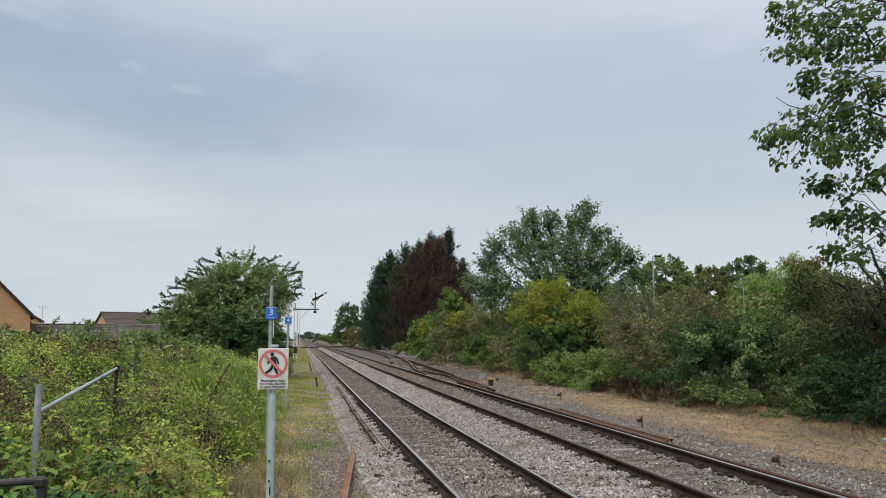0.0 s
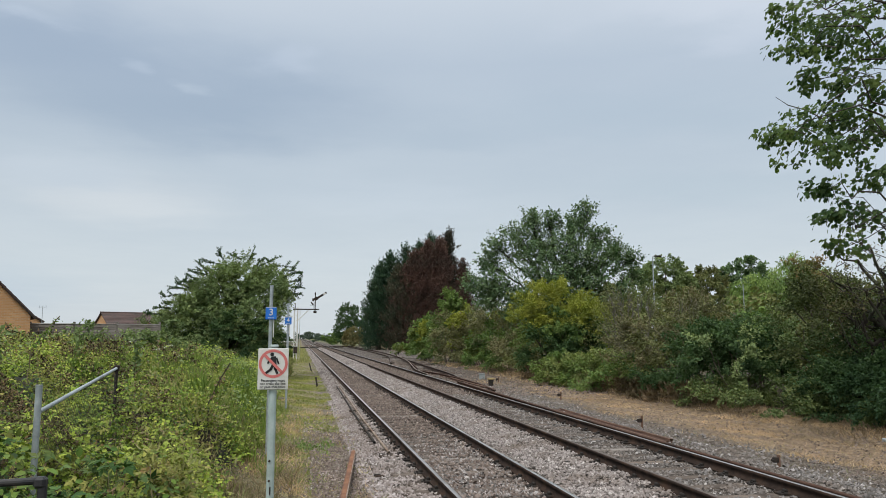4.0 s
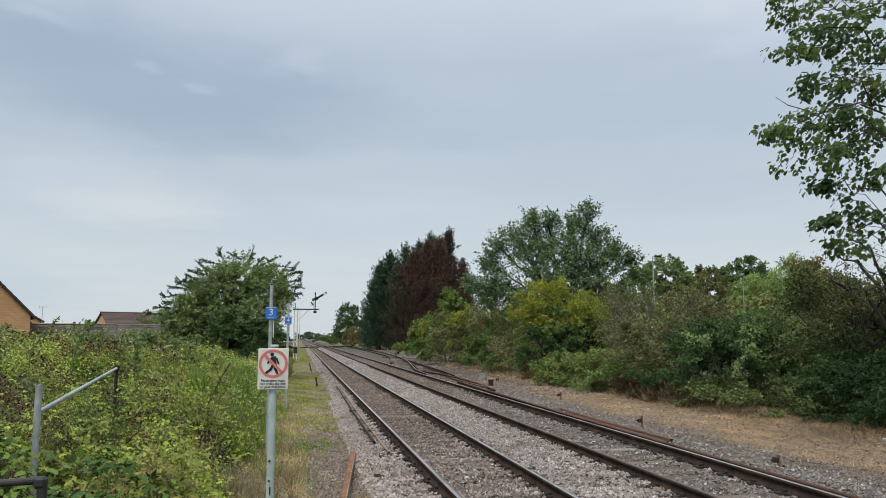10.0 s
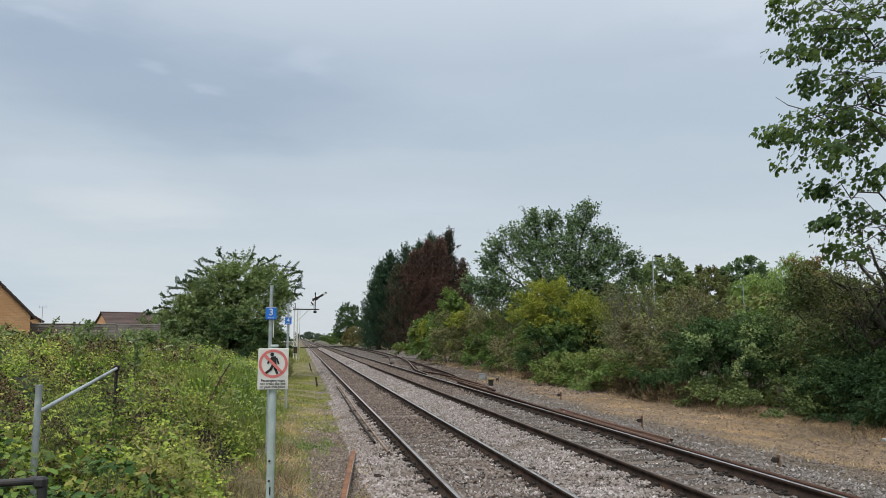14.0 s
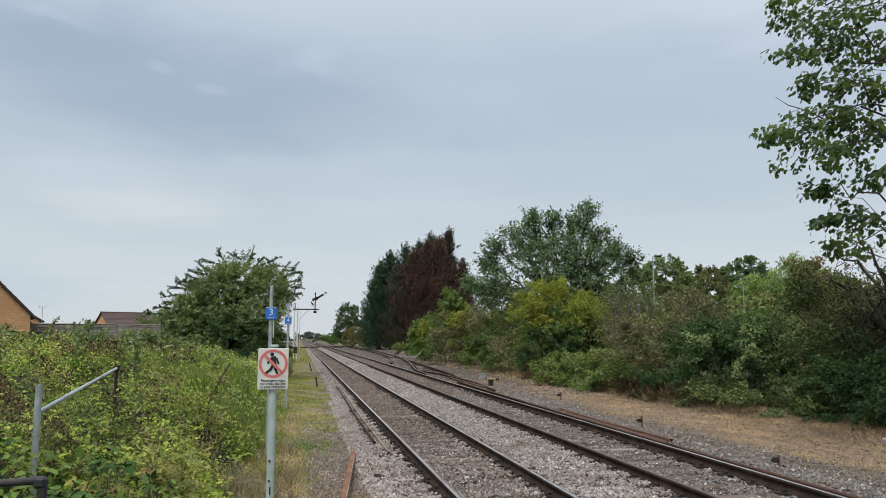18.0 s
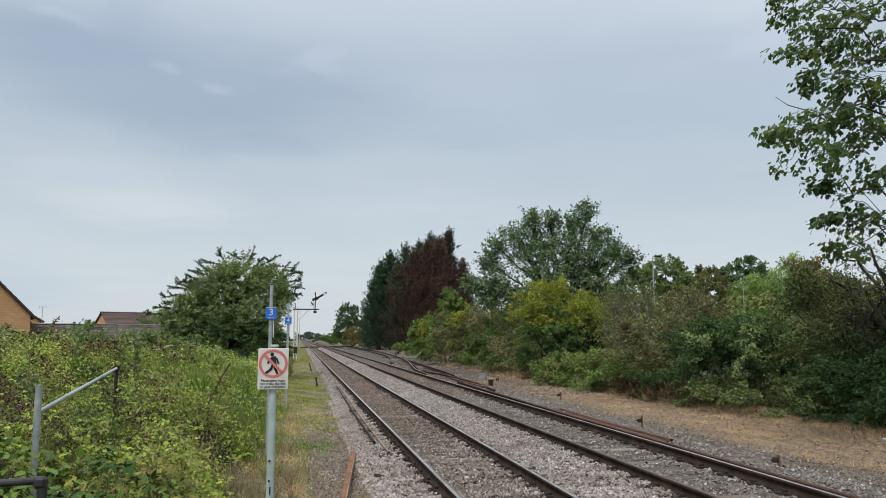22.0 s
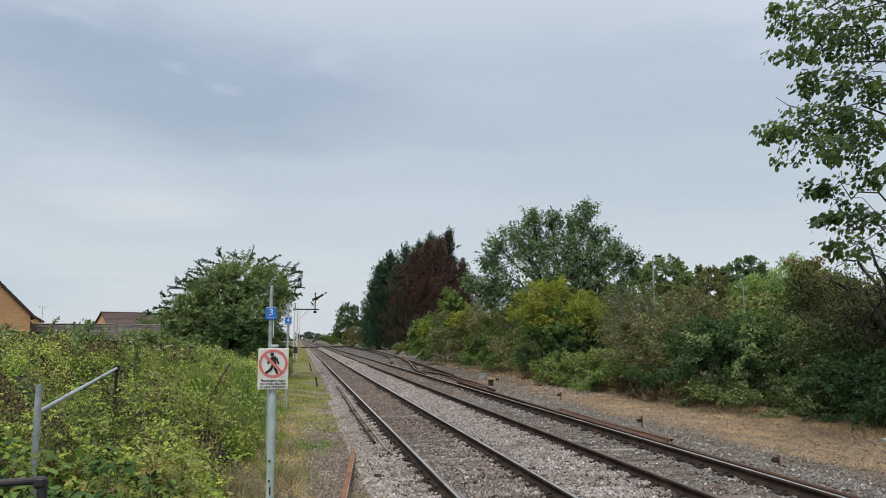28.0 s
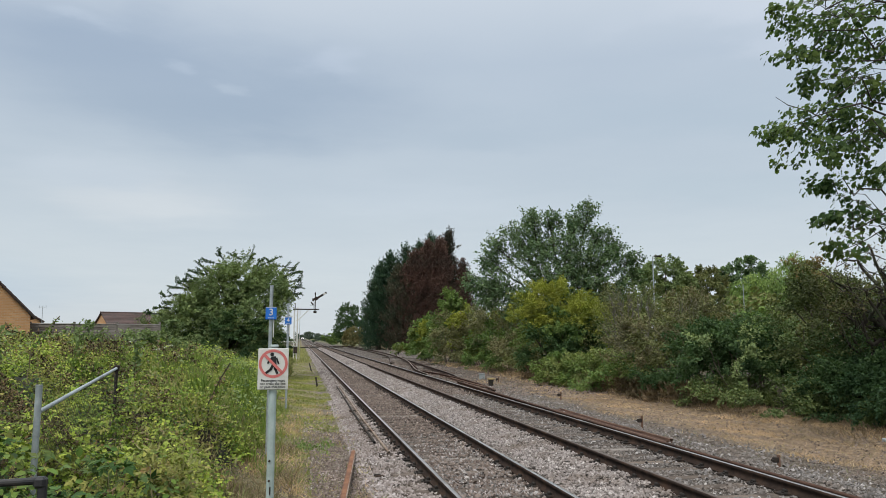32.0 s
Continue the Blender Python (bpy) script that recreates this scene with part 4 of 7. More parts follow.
def warning_sign():
    """A tall panel on a round post: a barred ring over three lines of print."""
    ob = thing("warning_sign", "white crossing warning sign on a pale grey-green steel post", "sign", (-0.27, 8.0, -0.2))
    bm = cyl(B(), (0, 0, -0.3), (0, 0, 2.16), 0.040, sides=20)
    part("post", bm, M_POST, ob)
    part("post_cap", box(B(), 0.005, 0, 2.18, 0.088, 0.085, 0.03, bevel=0.008), M_POST, ob)
    for z in (1.0, 0.80):
        part("bolt", cyl(B(), (-0.012, -0.040, z), (-0.012, -0.052, z), 0.012, sides=8), M_IRON, ob)
    part("slot", box(B(), 0.0, -0.043, 0.70, 0.014, 0.012, 0.085, bevel=0.004), M_IRON, ob)
    panel = part("panel", box(B(), 0.012, -0.060, 1.925, 0.338, 0.018, 0.462, bevel=0.006), M_WHITE, ob, "grubby white sign panel")
    f = -0.0705
    ring = part("ring", disc_ring(0.130, 0.160), M_REDSIGN, panel, "faded red ring")
    ring.matrix_basis = pose(0.012, f, 1.985)
    # plain walking shape
    bm = B()
    cyl(bm, (-0.014, f - 0.0035, 2.088), (-0.014, f - 0.0045, 2.088), 0.021, sides=16)
    for (x0, z0), (x1, z1), w in (((0.002, 2.052), (0.010, 1.975), 0.054), ((0.036, 2.046), (0.058, 1.985), 0.020), ((-0.020, 2.044), (-0.062, 1.990), 0.020),
                                  ((0.014, 1.975), (0.026, 1.920), 0.030), ((0.026, 1.920), (0.046, 1.874), 0.026), ((0.0, 1.975), (-0.028, 1.920), 0.030), ((-0.028, 1.920), (-0.074, 1.884), 0.026)):
        d = Vector((x1 - x0, 0, z1 - z0))
        box(bm, (x0 + x1) / 2, f - 0.0045, (z0 + z1) / 2, w, 0.001, d.length + w * 0.5, Matrix.Rotation(math.atan2(d.x, d.z), 3, "Y"))
    bmesh.ops.translate(bm, verts=bm.verts, vec=(0.012, 0, 0))
    part("pictogram", bm, M_BLACK, panel, "black pictogram")
    part("bar", box(B(), 0.012, f - 0.0065, 1.985, 0.030, 0.002, 0.27, Matrix.Rotation(radians(-45), 3, "Y")), M_REDSIGN, panel, "faded red diagonal bar")
    panel.matrix_basis = Matrix.Translation((-0.010, 0, 2.156 * 0.075)) @ Matrix.Diagonal((0.925, 1, 0.925, 1))
    for s, z in (("Passengers must", 1.796), ("not cross the line", 1.761), ("or pass this point", 1.726)):
        text_part(s, 0.040, (0.012, f - 0.001, z), M_BLACK, panel)
    return ob


warning_sign()


def car_stop_marker(x, y, digit, top, label):
    """A thin pole with a blue plate that carries a white number."""
    ob = thing("stop_marker", label, "sign", (x, y, -0.3), group="stop markers")
    h = top + 0.3
    part("pole", cyl(B(), (0, 0, -0.3), (0, 0, h), 0.038, sides=14), M_GALV, ob)
    zc = h - 0.60
    plate = part("plate", box(B(), 0.005, -0.055, zc, 0.228, 0.012, 0.26, bevel=0.008), M_BLUE, ob, "blue enamel plate")
    text_part(digit, 0.20, (0.005, -0.0625, zc + 0.018), M_WHITE, plate)
    part("print_bar", box(B(), 0.005, -0.0625, zc - 0.098, 0.12, 0.002, 0.012), M_WHITE, plate)
    part("top_strip", box(B(), 0.005, -0.0625, zc + 0.118, 0.21, 0.002, 0.010), M_WHITE, plate)
    part("conduit", cyl(B(), (0.06, 0, zc - 0.13), (0.06, 0, zc - 0.50), 0.013, sides=8), M_WHITE, ob)
    for z in (zc - 0.07, zc + 0.07):
        part("clip", box(B(), 0.0, -0.02, z, 0.11, 0.06, 0.03, bevel=0.004), M_GALV, ob)
    return ob


car_stop_marker(-0.62, 16.0, "3", 3.19, "blue plate with a white 3 on a grey pole")
car_stop_marker(-0.42, 26.0, "4", 3.27, "blue plate with a white 4 on a grey pole")


def semaphore():
    """A bracket signal: two slim posts, a cantilever, a short mast and a raised arm seen from behind."""
    ob = thing("semaphore_signal", "white bracket semaphore signal with its arm raised", "railway signal", (-0.48, 80.0, -0.35))
    for x in (-0.17, 0.17):
        part("post", box(B(), x, 0, 2.75, 0.13, 0.13, 5.9, bevel=0.015), M_WHITE, ob)
    for k in range(9):
        part("lattice_bar", box(B(), 0, 0, 0.8 + k * 0.58, 0.40, 0.03, 0.04, Matrix.Rotation(radians(38 if k % 2 else -38), 3, "Y")), M_WHITE, ob)
    part("bracket_beam", box(B(), 1.05, 0, 5.52, 2.75, 0.16, 0.12, bevel=0.01), M_IRON, ob, "dark cantilever beam")
    part("strut", cyl(B(), (0.22, 0, 4.35), (1.35, 0, 5.48), 0.04, sides=8), M_WHITE, ob)
    part("finial", cyl(B(), (-0.1, 0, 5.6), (-0.1, 0, 6.15), 0.06, 0.02, 8), M_IRON, ob)
    mast = part("mast", cyl(B(), (2.0, 0, 5.2), (2.0, 0, 7.15), 0.065, 0.05, 10), M_IRON, ob)
    part("mast_cap", cyl(B(), (2.0, 0, 7.15), (2.0, 0, 7.42), 0.09, 0.01, 8), M_IRON, mast)
    part("mast_foot", cyl(B(), (2.0, 0, 5.12), (2.0, 0, 5.36), 0.17, sides=8), M_IRON, mast)
    part("lamp_case", box(B(), 1.78, 0, 6.55, 0.20, 0.22, 0.30, bevel=0.02), M_IRON, mast)
    part("step", box(B(), 1.72, 0, 5.98, 0.55, 0.25, 0.05), M_IRON, mast)
    arm = part("arm", box(B(), 2.66, -0.02, 7.02, 1.25, 0.025, 0.22, Matrix.Rotation(radians(-33), 3, "Y"), 0.008), M_IRON, ob, "dark signal arm with a pale band")
    part("band", box(B(), 2.96, -0.036, 7.215, 0.26, 0.008, 0.21, Matrix.Rotation(radians(-33), 3, "Y")), M_WHITE, arm, "white band")
    part("balance_weight", cyl(B(), (1.55, 0, 6.30), (1.80, 0, 6.02), 0.07, sides=8), M_IRON, mast)
    part("down_rod", cyl(B(), (1.86, -0.05, 5.5), (1.86, -0.05, 6.6), 0.02, sides=6), M_IRON, mast)
    part("arm_plate", box(B(), 2.08, -0.02, 6.66, 0.46, 0.03, 0.34, Matrix.Rotation(radians(-33), 3, "Y"), 0.02), M_IRON, arm)
    part("ladder", box(B(), 0.42, 0.3, 2.7, 0.05, 0.04, 5.6), M_WHITE, ob)
    part("control_box", box(B(), 0.02, -0.16, 1.2, 0.42, 0.26, 0.72, bevel=0.03), M_IRON, ob)
    return ob


semaphore()


M_WIRE = surface("dull_wire", (0.05, 0.047, 0.042), (0.10, 0.094, 0.084), 9.0, (0.12, 0.08, 0.05), 2.0, 0.7, 0.4, 0.0)


def near_railing():
    """A galvanised post with a sloping top rail and wire mesh, sunk in brambles."""
    ob = thing("mesh_fence", "galvanised tube fence with chain-link mesh overgrown by brambles", "fence")
    part("post", cyl(B(), (-2.41, 7.6, -0.2), (-2.41, 7.6, 1.615), 0.03, sides=14), M_GALV, ob)
    part("post", cyl(B(), (-2.78, 12.2, -0.1), (-2.78, 12.2, 1.60), 0.025, sides=14), M_IRON, ob)
    part("post_cap", cyl(B(), (-2.41, 7.6, 1.615), (-2.41, 7.6, 1.624), 0.032, sides=14), M_GALV, ob)
    part("top_rail", cyl(B(), (-2.40, 7.62, 1.375), (-2.78, 12.2, 1.60), 0.021, sides=12), M_GALV, ob, "bright galvanised top rail")
    part("clamp", box(B(), -2.78, 12.2, 1.60, 0.08, 0.08, 0.09, bevel=0.01), M_IRON, ob)
    g = Geo()
    for k in range(46):
        t = (k + 0.5) / 46
        x, y, zt = -2.40 - 0.38 * t, 7.62 + 4.58 * t, 1.365 + 0.225 * t
        for s in (1, -1):
            pts = [(x, y + (0.035 * s if i % 2 else -0.035 * s), zt - 0.07 * i) for i in range(9)]
            g.add(*tube(pts, [0.0017] * 9, 3))
    part("wire_mesh", g, M_WIRE, ob, "thin wire mesh hanging from the rail")
    return ob


near_railing()


def black_rail():
    ob = thing("handrail", "black tubular handrail end beside the brambles", "handrail")
    part("rail", cyl(B(), (-2.3, 3.97, 1.340), (-1.305, 4.2, 1.332), 0.019, sides=12), M_BLACKPAINT, ob)
    part("post", cyl(B(), (-1.285, 4.2, -0.2), (-1.285, 4.2, 1.34), 0.024, sides=12), M_BLACKPAINT, ob)
    part("clamp", box(B(), -1.295, 4.195, 1.325, 0.062, 0.055, 0.058, bevel=0.014), M_BLACKPAINT, ob)
    part("cap", cyl(B(), (-1.285, 4.2, 1.34), (-1.285, 4.2, 1.352), 0.025, 0.012, sides=12), M_BLACKPAINT, ob)


black_rail()


def tube_geo(pts, r, sides=6):
    g = Geo()
    g.add(*tube(pts, [r] * len(pts), sides))
    return g


def rods():
    ob = thing("point_rodding", "rusty signal rods running along the ballast edge", "rod")
    part("rod", tube_geo([(1.80, 34, -0.10), (1.76, 27, -0.105), (1.72, 20, -0.11), (1.74, 14.4, -0.13)], 0.026), M_RUSTPALE, ob)
    part("rod", tube_geo([(1.70, 34, -0.11), (1.60, 22, -0.115), (1.60, 15.8, -0.125)], 0.03), M_IRON, ob)
    for y in (18, 23, 28, 33):
        part("roller", box(B(), 1.68, y, -0.165, 0.26, 0.08, 0.07, bevel=0.01), M_IRON, ob)
    ch = thing("steel_channel", "rust-orange steel channel lying in the ballast", "steel channel", (0.86, 12.7, -0.22), -6.0)
    part("web", box(B(), 0, 0, 0.055, 0.066, 4.6, 0.018, bevel=0.004), M_RUSTORANGE, ch)
    part("flange", box(B(), 0.042, 0, 0.03, 0.018, 4.6, 0.06, bevel=0.004), M_RUSTPALE, ch, "flaking pale flange")
    part("flange", box(B(), -0.042, 0, 0.03, 0.018, 4.6, 0.06, bevel=0.004), M_RUST, ch)
    pts = [(0.05 * math.cos(a), 0.05 * math.sin(a), 0.02) for a in np.linspace(0, 5.4, 12)] + [(0.12, -0.05, 0.01)]
    wire = thing("wire_loop", "black looped wire on the ballast", "wire", (1.30, 12.3, -0.19))
    part("loop", tube_geo(pts, 0.014, 5), M_IRON, wire)


rods()


def stub_post(x, y, h, label):
    ob = thing("marker_stub", label, "post", (x, y, float(ground_z(x, y))), group="trackside stubs")
    part("stake", box(B(), 0.0, 0, h / 2 - 0.1, 0.055, 0.03, h + 0.2, bevel=0.006), M_RUST, ob)
    part("bracket", box(B(), -0.06, 0, h * 0.62, 0.11, 0.05, 0.09, bevel=0.01), M_IRON, ob)
    part("bolt", cyl(B(), (-0.11, -0.02, h * 0.62), (-0.15, -0.02, h * 0.62), 0.02, sides=6), M_IRON, ob)


stub_post(8.10, 11.5, 0.22, "short dark steel stub in the ballast")
stub_post(8.33, 17.1, 0.30, "rusty steel stake with a small bracket")
stub_post(9.45, 25.9, 0.30, "rusty steel stake in dry grass")
stub_post(9.85, 36.0, 0.3, "thin rusty stake beside the siding")


def relay_box():
    ob = thing("point_box", "rusty point box with a faded yellow lid", "box", (8.84, 33.64, -0.25))
    part("case", box(B(), 0, 0, 0.20, 0.20, 0.22, 0.40, bevel=0.02), M_IRON, ob)
    part("lid", box(B(), 0, 0, 0.43, 0.29, 0.29, 0.08, bevel=0.02), M_YELLOW, ob, "faded yellow lid")
    w = thing("junction_box", "small pale grey junction box on the ground", "box", (9.95, 39.81, -0.2))
    part("case", box(B(), 0, 0, 0.14, 0.28, 0.24, 0.28, bevel=0.02), M_GALV, w)
    part("lid", box(B(), 0, 0, 0.30, 0.32, 0.28, 0.04, bevel=0.01), M_GALV, w)
    s = thing("ground_signal", "small black ground signal with a white top", "railway signal", (13.4, 101.0, -0.2))
    part("post", cyl(B(), (0, 0, 0), (0, 0, 1.0), 0.09, sides=10), M_IRON, s)
    part("head", box(B(), 0, 0, 1.15, 0.55, 0.3, 0.34, bevel=0.05), M_IRON, s)
    part("disc", cyl(B(), (0, -0.02, 1.42), (0, 0.02, 1.42), 0.26, sides=16), M_WHITE, s, "white disc")
    for x, y, h, tilt in ((0.86, 37.0, 0.42, -9), (0.80, 54.0, 0.55, -16)):
        p = thing("timber_stake", "weathered dark timber stake leaning on the verge", "stake", (x, y, -0.35), group="verge stakes")
        part("stake", box(B(), 0, 0, h / 2, 0.085, 0.06, h + 0.2, Matrix.Rotation(radians(tilt), 3, "Y"), 0.012), M_BARKDARK, p)
    k = thing("kerb_block", "pale broken concrete block on dry grass", "block", (12.0, 13.45, -0.07))
    part("block", box(B(), 0, 0, 0.04, 0.17, 0.10, 0.07, bevel=0.015), M_GALV, k)


relay_box()


def timber_fence():
    """A post and rail fence by the far conifers, and a pale crossing gate."""
    ob = thing("rail_fence", "weathered post and rail timber fence", "fence", (-2.6, 165.0, 0))
    for x in (15.6, 17.4, 19.2):
        part("post", box(B(), x, 0, 0.6, 0.18, 0.18, 1.9, bevel=0.01), M_BOARD, ob)
    for z in (0.45, 0.85, 1.25):
        part("rail", box(B(), 17.4, -0.1, z, 3.8, 0.06, 0.16, bevel=0.01), M_BOARD, ob)
    g = thing("crossing_gate", "white timber crossing gate beside the signal", "gate", (-2.2, 92.0, -0.1))
    for z in (1.2, 1.75):
        part("rail", box(B(), 0, 0, z, 3.8, 0.08, 0.14, bevel=0.01), M_WHITE, g)
    for x in (-1.8, 0, 1.8):
        part("post", box(B(), x, 0, 0.8, 0.16, 0.16, 2.2, bevel=0.01), M_WHITE, g)


timber_fence()


# ---- houses beyond the brambles ----
def gable_house(at, w, d, eave, rise, rz, label, over=0.3):
    """Gable ends along y: walls, two tiled slopes with courses, verge boards, gutter."""
    ob = thing("house", label, "house", at, rz)
    hw = w / 2
    bm = prism(B(), [(-hw, -1.0), (hw, -1.0), (hw, eave), (0, eave + rise), (-hw, eave)], 0, d)
    part("wall", bm, M_BRICK, ob, "buff-orange brick gable wall")
    a = math.atan2(rise, hw)
    L = math.hypot(rise, hw) + over
    for s in (-1, 1):
        n = max(6, int(L / 0.32))
        u = L / 2 - over
        roof = part("roof", box(B(), s * (hw - u * math.cos(a)), d / 2, eave + u * math.sin(a) + 0.06, L, d + 0.3, 0.06, Matrix.Rotation(s * a, 3, "Y")), M_TILE, ob, "brown tiled roof slope")
        for k in range(n):
            u = (k + 0.5) / n * L - over
            x, z = s * (hw - u * math.cos(a)), eave + u * math.sin(a)
            part("tile_course", box(B(), x, d / 2, z + 0.12, L / n + 0.03, d + 0.36, 0.05, Matrix.Rotation(s * (a - 0.06), 3, "Y")), M_TILE, roof)
        part("verge_board", prism(B(), [(s * (hw + 0.15), eave - 0.06), (s * (hw + 0.15), eave + 0.03), (0, eave + rise + 0.12), (0, eave + rise + 0.03)], -0.09, -0.02), M_TILE, ob)
        part("gutter", cyl(B(), (s * (hw + 0.2), 0.05, eave - 0.06), (s * (hw + 0.2), d + 0.2, eave - 0.06), 0.045, sides=8), M_IRON, ob)
    part("ridge", cyl(B(), (0, -0.2, eave + rise + 0.12), (0, d + 0.2, eave + rise + 0.12), 0.12, sides=8), M_TILE, ob)
    return ob


gable_house((-16.28, 37.0, 0.4), 7.6, 9.0, 2.76, 4.0, 25.0, "bungalow with an orange brick gable and brown tiled roof")
gable_house((-22.9, 60.0, 1.0), 7.0, 8.0, 2.4, 2.2, 24.0, "low brick house with a brown tiled roof behind the fence")


gable_house((-22.4, 90.0, 0.4), 8.6, 5.2, 2.5, 2.0, -62.0, "brick house with a gabled brown tiled roof beyond the fence")
gable_house((-16.3, 84.0, 0.4), 3.2, 4.0, 2.35, 1.05, 0.0, "small brick outbuilding with a pale-edged tiled gable")


def garden_fence():
    ob = thing("garden_fence", "silvered horizontal-board garden fence above the brambles", "fence", (0, 40.0, 0))
    for k in range(4):
        x0 = -13.3 + k * 2.05
        part("post", box(B(), x0, 0.03, 1.75, 0.10, 0.10, 2.3, bevel=0.01), M_BOARD, ob)
        if k < 3:
            for j in range(14):
                b = part("board", BOARDS[(j + k) % 3], None, ob)
                b.matrix_basis = pose(x0 + 1.025, random.uniform(-0.006, 0.006), 1.0 + j * 0.132, -9, random.uniform(-0.35, 0.35), 0)
            part("capping", box(B(), x0 + 1.025, 0, 2.80 - 0.012 * k, 2.07, 0.07, 0.035, bevel=0.006), M_BOARDPALE, ob, "pale weathered capping")


def fence_board():
    bm = box(B(), 0, 0, 0, 2.02, 0.018, 0.155, bevel=0.004)
    me = bpy.data.meshes.new("board")
    bm.to_mesh(me)
    bm.free()
    me.materials.append(M_BOARD)
    return me


M_BOARDPALE = surface("bleached_capping", (0.30, 0.28, 0.25), (0.40, 0.38, 0.35), 3.0, None, 1.0, 0.95, 0, 0.4, 16.0, (0.5, 6.0, 6.0), 0.2)
BOARDS = [fence_board() for _ in range(3)]


garden_fence()


def aerial():
    ob = thing("tv_aerial", "thin television aerial on the house roof", "aerial", (-13.72, 43.0, 2.45))
    part("mast", cyl(B(), (0, 0, 0), (0, 0, 1.35), 0.012, sides=6), M_GALV, ob)
    part("boom", cyl(B(), (-0.2, 0, 1.30), (0.2, 0, 1.30), 0.010, sides=6), M_GALV, ob)
    for x in (-0.17, 0.0, 0.17):
        part("element", cyl(B(), (x, 0, 1.22), (x, 0, 1.38), 0.007, sides=5), M_GALV, ob)


aerial()


# ---- near vegetation: brambles and grass ----
def bramble_z(x, y):
    x, y = np.asarray(x, float), np.asarray(y, float)
    edge = -0.72 + 0.32 * sstep(10, 6, y) + 0.12 * np.sin(y * 0.9) + 0.08 * np.sin(y * 2.3 + 1)
    t = sstep(0, -1.5, x - edge)
    z = -0.30 + 1.05 * t + 0.55 * sstep(-2.4, -5.0, x) + 0.22 * sstep(-3, -9, x)
    z = z + t * (0.20 * np.sin(x * 2.1 + y * 0.55) * np.sin(y * 0.8 + x * 0.4) + 0.14 * np.sin(x * 4.3 - y * 1.7) * np.sin(y * 1.3) + 0.10 * np.sin(y * 3.1 + x * 5.0))
    z = z + 0.25 * np.exp(-((x + 2.9) / 0.6) ** 2 - ((y - 12.6) / 1.0) ** 2)
    z = z + t * 0.13 * (np.sin(x * 3.3 + y * 1.4) * np.sin(y * 2.2 - x * 1.2) + 0.7 * np.sin(x * 5.3 - y * 2.9 + 1.0))
    z = z - 0.36 * np.exp(-((x + 2.25) / 0.42) ** 2) * sstep(6.6, 7.6, y) * sstep(12.6, 11.6, y)
    return z + 0.10 * t * sstep(9, 18, y) - 0.12 * t * sstep(20, 32, y) * sstep(-9, -5, x) - 0.25 * t * sstep(7.5, 4.0, y)


